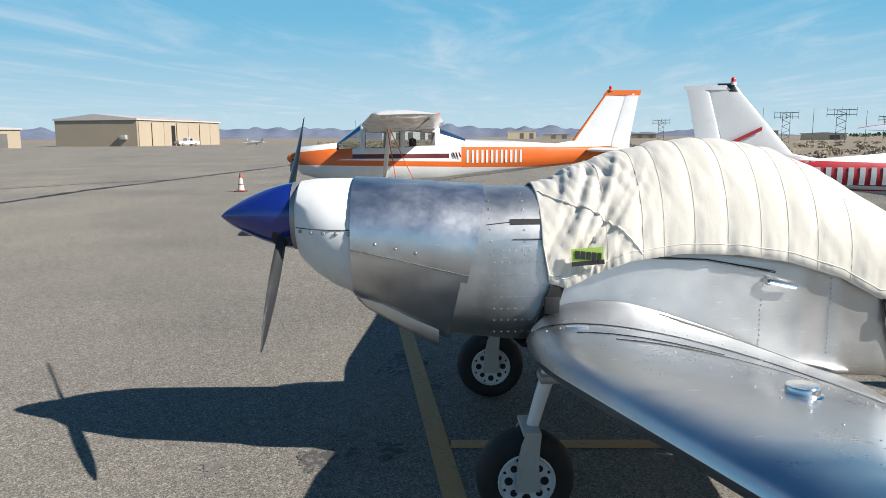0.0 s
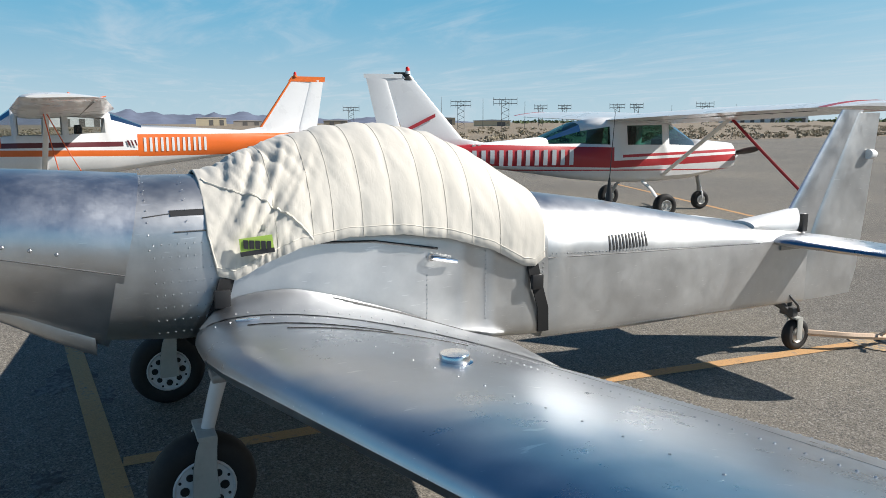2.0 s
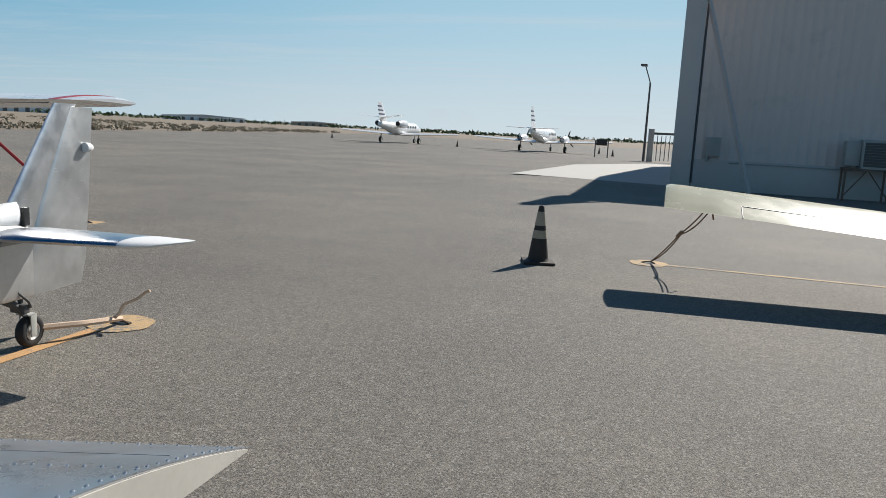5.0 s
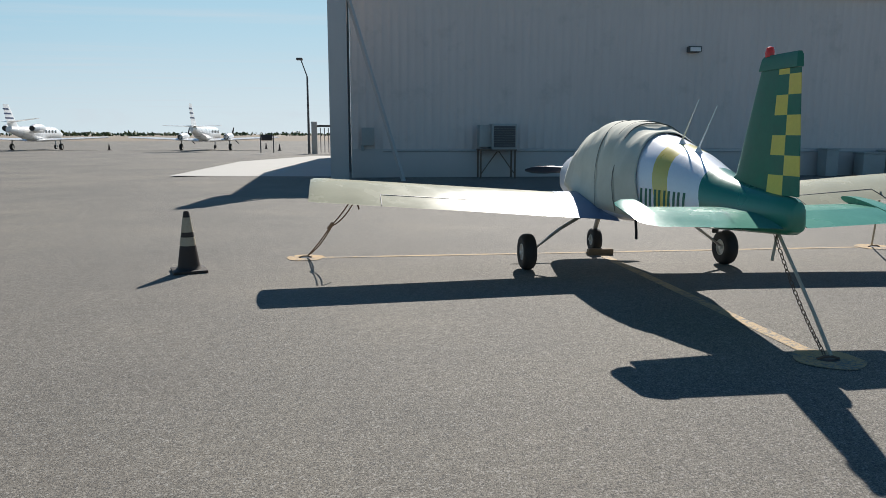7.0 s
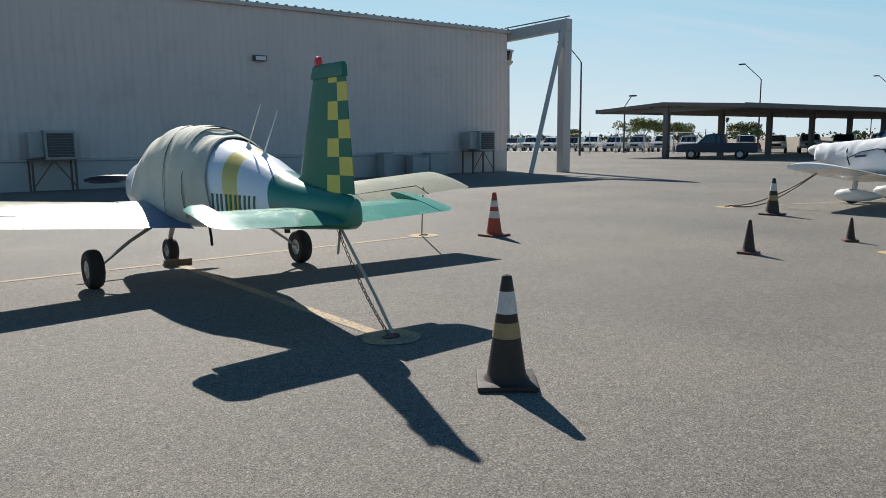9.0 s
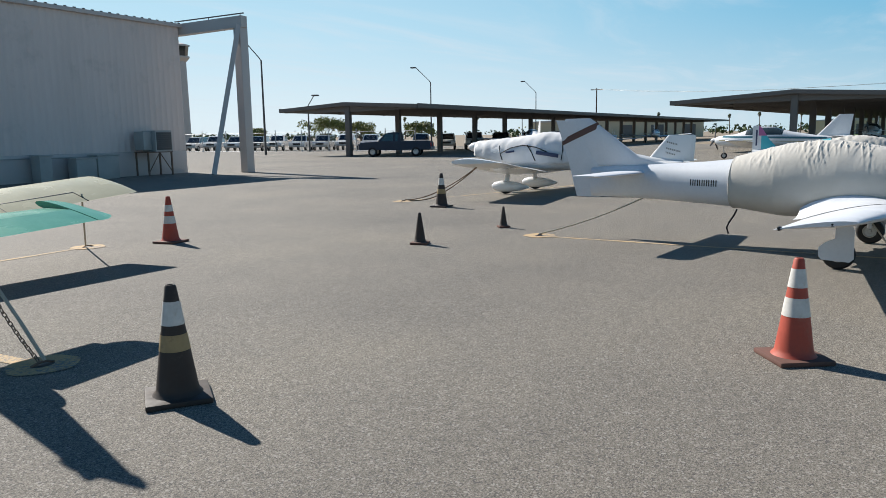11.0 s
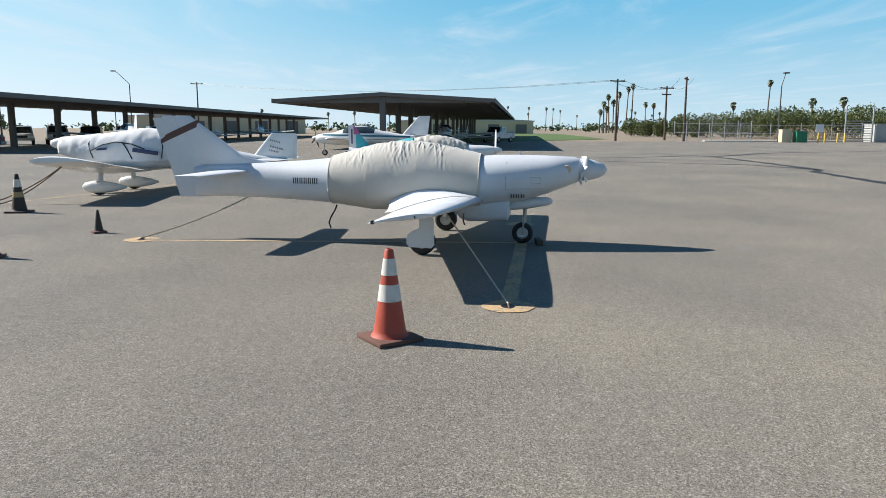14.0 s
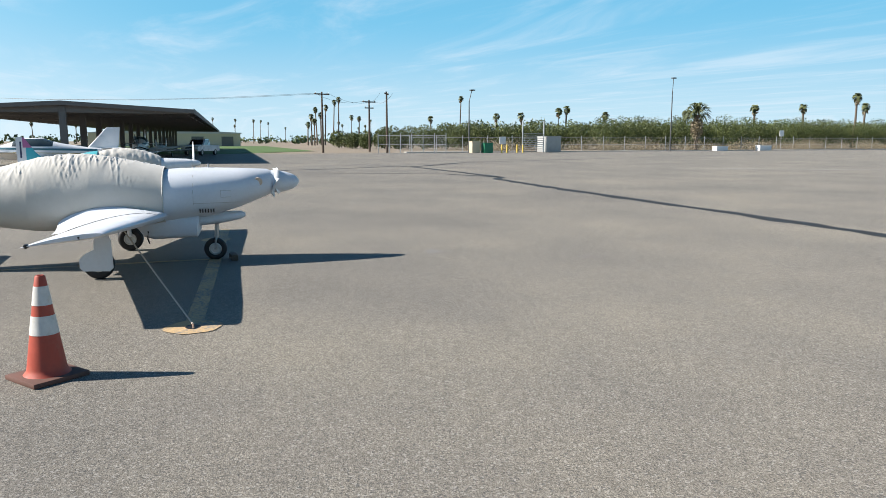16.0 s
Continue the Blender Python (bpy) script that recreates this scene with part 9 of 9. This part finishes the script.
# ---- cones, ropes and small things ----
def cone(x, y, h, body, stripes, label, base="cone_base", rz=0.0):
    """A traffic cone on a square foot; stripes are (from, to, material) up its height."""
    ob = thing("traffic_cone", pose(x, y, drop(x), 0, 0, rz), label, "traffic cone", "traffic cones on the apron")
    w = h * 0.54
    bm = bmesh.new()
    box(bm, (0, 0, 0.018), (w, w, 0.036), bevel=0.012)
    part("foot", bm, MAT[base], ob)
    r0, r1 = h * 0.185, h * 0.045

    def rad(z):
        return r0 + (r1 - r0) * (z - 0.03) / (h - 0.03)

    cuts = sorted({0.03, h} | {s[0] * h for s in stripes} | {s[1] * h for s in stripes})
    bm = bmesh.new()
    lathe(bm, [(rad(0.03) * 1.14, 0.036), (rad(0.05), 0.06)] + [(rad(z), z) for z in np.linspace(0.08, h - 0.01, 6)] + [(rad(h) * 0.8, h), (rad(h) * 0.55, h), (rad(h) * 0.55, h - 0.06)], 24)
    part("cone_body", bm, MAT[body], ob)
    for a, b, mt in stripes:
        bm = bmesh.new()
        lathe(bm, [(rad(a * h) + 0.0025, a * h), (rad(b * h) + 0.0025, b * h)], 24)
        for f in [f for f in bm.faces if len(f.verts) > 4]:
            bm.faces.remove(f)
        part("band", bm, MAT[mt], ob)
    return ob


BLACK2 = ((0.38, 0.55, "cone_amber"), (0.66, 0.86, "cone_white"))
cone(-1.53, 8.95, 0.71, "cone_black", ((0.44, 0.58, "cone_beige"), (0.66, 0.90, "cone_beige")), "weathered black traffic cone with worn pale bands", "cone_black", 20)
cone(3.83, 3.67, 0.71, "cone_black", ((0.44, 0.58, "cone_amber"), (0.66, 0.86, "cone_white")), "sun-blackened traffic cone with a white and an amber band", "cone_black", 52)
cone(8.57, 9.25, 0.71, "cone_orange", ((0.42, 0.58, "cone_white"), (0.68, 0.82, "cone_white")), "faded red traffic cone with white bands", "cone_base", 10)
cone(9.96, 5.61, 0.46, "cone_black", (), "small plain dark brown traffic cone", "cone_base", 15)
cone(12.17, 5.28, 0.36, "cone_black", (), "small plain dark brown traffic cone", "cone_base", 40)
cone(14.98, 8.06, 0.74, "cone_black", ((0.40, 0.54, "cone_amber"), (0.66, 0.86, "cone_white")), "dark traffic cone with white and amber bands", "cone_black", 5)
cone(6.32, 0.42, 0.71, "cone_orange", ((0.44, 0.62, "cone_white"), (0.72, 0.90, "cone_white")), "orange-red traffic cone with two white bands", "cone_base", 33)
cone(-22.3, -9.3, 0.60, "cone_orange", ((0.10, 0.36, "cone_white"), (0.42, 0.74, "cone_white")), "orange traffic cone with broad white bands", "cone_base", 0)
for x, y in ((-28.5, 84.0), (-12.5, 90.0), (-9.5, 79.0), (-52.0, 96.0), (-45, 30)):
    cone(x, y, 0.71, "cone_black", (), "dark traffic cone far across the apron", "cone_black", 0)


def chain(pts, link, material, label, sag=0.0):
    """A chain of separate links hung between two points."""
    a, b = Vector(pts[0]), Vector(pts[1])
    n = int((b - a).length / (link * 1.5))
    ob = thing("tie_down_chain", Matrix(), label, "chain")
    ax, up = frame_of(b - a)
    d = (b - a).normalized()
    for k in range(n):
        u = (k + 0.5) / n
        c = a.lerp(b, u) - Vector((0, 0, sag * 4 * u * (1 - u)))
        s = ax if k % 2 else up
        bm = bmesh.new()
        loop = [c + d * link * math.cos(t) + s * link * 0.5 * math.sin(t) for t in (2 * math.pi * j / 10 for j in range(10))]
        loops = []
        for j, p in enumerate(loop):
            t = (loop[(j + 1) % 10] - loop[j - 1]).normalized()
            x = t.cross(s.cross(d)).normalized()
            y = s.cross(d).normalized()
            loops.append([p + link * 0.16 * (math.cos(q) * x + math.sin(q) * y) for q in (0, 1.57, 3.14, 4.71)])
        rings(bm, loops + [loops[0]], cap=False)
        part("link", bm, material, ob)
    return ob


yr = Y_AT @ Vector((3.0, -0.42, 0.90))
yt = Y_AT @ Vector((0.0, -3.05, 0.82))
surface("rust_strap", (0.30, 0.20, 0.13), 0.9, fine=(120.0, 0.3))
ya, yb = Vector((0.36, 9.05, 0.82)), Vector((-0.24, 9.82, 0.03))
for off, sag in ((0.0, 0.02), (0.05, 0.05)):
    rope("tie_down_rope", [tuple(ya + Vector((off, 0, 0))), tuple(ya.lerp(yb, 0.45) + Vector((off * 0.3, 0, 0))), tuple(yb)], 0.0085, MAT["rust_strap"], "frayed brown tie-down strap from wing to anchor", "rope", sag)
rope("rope_knot", [tuple(ya.lerp(yb, 0.41)), tuple(ya.lerp(yb, 0.50))], 0.024, MAT["rust_strap"], "brown knot in the tie-down strap", "rope", 0.0)
rope("tie_down_rope", [tuple(ya + Vector((0.06, 0, 0))), tuple(ya + Vector((0.09, 0.02, -0.12)))], 0.010, MAT["rust_strap"], "loose strap end hanging under the wing", "rope", 0.0)
rope("tie_down_rope", [tuple(yr), (7.65, 10.0, 0.03)], 0.012, MAT["pale_rope"], "pale tie-down rope from wing to anchor", "rope", 0.03)
chain([tuple(yt + Vector((-0.03, 0, 0))), (3.84, 5.10, 0.03)], 0.028, MAT["rust_steel"], "rusty steel tie-down chain from tail to anchor", 0.06)
rope("tie_down_rope", [tuple(yt), (3.83, 5.25, 0.30), (3.87, 5.07, 0.03)], 0.014, MAT["pale_rope"], "grey tie-down rope from tail to anchor", "rope", 0.0)
rope("tie_down_rope", [tuple(yt), tuple(yt + Vector((-0.06, -0.05, -0.22)))], 0.012, MAT["pale_rope"], "loose frayed rope end under the tail", "rope", 0.0)
wl = W_AT @ Vector((1.30, 0.30, 0.60))
rope("tie_down_rope", [tuple(wl), tuple(wl.lerp(Vector((7.36, -0.6, 0.03)), 0.2)), (7.36, -0.60, 0.03)], 0.009, MAT["pale_rope"], "pale tie-down rope from wing to anchor", "rope", 0.0)
wt_ = W_AT @ Vector((0.0, -2.75, 0.63))
rope("tie_down_rope", [tuple(wt_), (11.45, 4.34, 0.03)], 0.013, MAT["pale_rope"], "pale tie-down rope from tail to anchor", "rope", 0.05)
pl = PANTS_AT @ Vector((-2.6, 0.2, 0.85))
for k in range(2):
    rope("tie_down_rope", [tuple(pl), tuple(Vector(pl).lerp(Vector((15.83, 9.6, 0.03)), 0.55) - Vector((0, 0, 0.18 + 0.1 * k))), (15.9, 9.6 - 0.1 * k, 0.03)], 0.014, MAT["rust_strap"], "dark tie-down rope from wing to anchor", "rope", 0.05)
# red straps on the red and white two-seater
R_AT = pose(-12.0, 7.4, -0.15, 0, 0, -1)
ra = R_AT @ Vector((2.40, 0.25, 1.70))
rope("tie_down_strap", [tuple(ra), (-8.35, 8.60, drop(-8.35) + 0.03)], 0.024, MAT["red_strap"], "red webbing tie-down strap from wing strut to anchor", "strap", 0.02)
bm = bmesh.new()
for side in (-1, 1):
    rings(bm, [[Vector((side * (0.05 + a), y, z + b)) for a, b in ((0, -0.03), (0.012, -0.03), (0.012, 0.03), (0, 0.03))] for y, z in ((-3.90, 1.80), (-4.35, 1.58), (-4.85, 1.34))])
for v in bm.verts:
    v.co = R_AT @ v.co
tagged(part("gust_strap", bm, MAT["red_strap"]), "red webbing strap holding the rudder", "strap")
O_AT = pose(-16.6, -3.15, -0.15, 0, 0, 192)
for a, b in (((-2.50, 0.30, 1.86), (-2.45, 0.05, 0.35)), ((-2.50, 0.25, 1.86), (-2.45, -0.45, 0.4)), ((-5.3, 0.0, 2.12), (-5.1, -0.5, 2.08))):
    rope("tie_down_strap", [tuple(O_AT @ Vector(a)), tuple(O_AT @ Vector(b))], 0.010, MAT["orange_strap"], "orange webbing tie-down strap hanging from the wing", "strap", 0.05)
# the strap at the silver tail
rope("tail_strap", [tuple(SILVER @ Vector((-0.04, -3.99, 0.11))), (-3.62, 3.95, 0.10), (-3.60, 4.15, 0.08), (-3.64, 4.32, 0.05)], 0.022, MAT["peach_strap"], "peach webbing strap from tail wheel to anchor", "strap")
rope("tail_strap", [(-3.66, 4.22, 0.05), (-3.60, 4.26, 0.10), (-3.58, 4.28, 0.17), (-3.49, 4.34, 0.22), (-3.44, 4.37, 0.27), (-3.42, 4.38, 0.275)], 0.013, MAT["peach_strap"], "loose stiff peach strap end curling up", "strap")
# whip aerial on the spine of the silver aircraft's neighbour side
sa = SILVER @ Vector((0.0, -2.35, 1.085))
ae = thing("whip_aerial", Matrix.Translation(sa), "thin black whip aerial with a tapered foot", "antenna")
bm = bmesh.new()
lathe(bm, [(0.022, 0.0), (0.016, 0.05), (0.005, 0.13)], 10)
part("foot", bm, MAT["black"], ae)
bm = bmesh.new()
tube(bm, [(0, 0, 0.12), (-0.03, 0.04, 0.50)], [0.0028, 0.0016], 5)
part("rod", bm, MAT["black"], ae)
# tar seams in the far apron
for pts, wid, sd in (
    ([(6.5, -11.6), (9.3, -12.0), (14.2, -12.6), (21.6, -13.4), (28.6, -14.4), (30.0, -15.4), (42.5, -16.3), (45.5, -16.0)], 0.42, 11),
    ([(45.5, -16.0), (42.5, -11.0), (41.7, -8.8), (39.0, -3.0)], 0.50, 12),
    ([(30.0, -15.4), (33.9, -14.3), (36.0, -11.0), (38.0, -8.0), (39.5, -4.0)], 0.40, 14),
    ([(44.0, -16.4), (51.0, -23.2), (58.7, -42.5), (70.0, -75.0)], 0.55, 13),
):
    strip("tar_seam", pts, wid, MAT["tar"], "black poured tar crack seal across the apron", "crack seal", wobble=0.28, seed=sd)
strip("painted_line", [(36.0, -30.0), (22.0, -48.0)], 0.3, MAT["faded_white_line"], "faded white painted line far across the apron")
for x, y, rx, ry, sd in ((10.6, -4.2, 0.25, 0.18, 21), (9.3, -6.0, 0.2, 0.15, 22)):
    blot(x, y, rx, ry, MAT["brown_stain"], "faint brown stain on asphalt", sd)
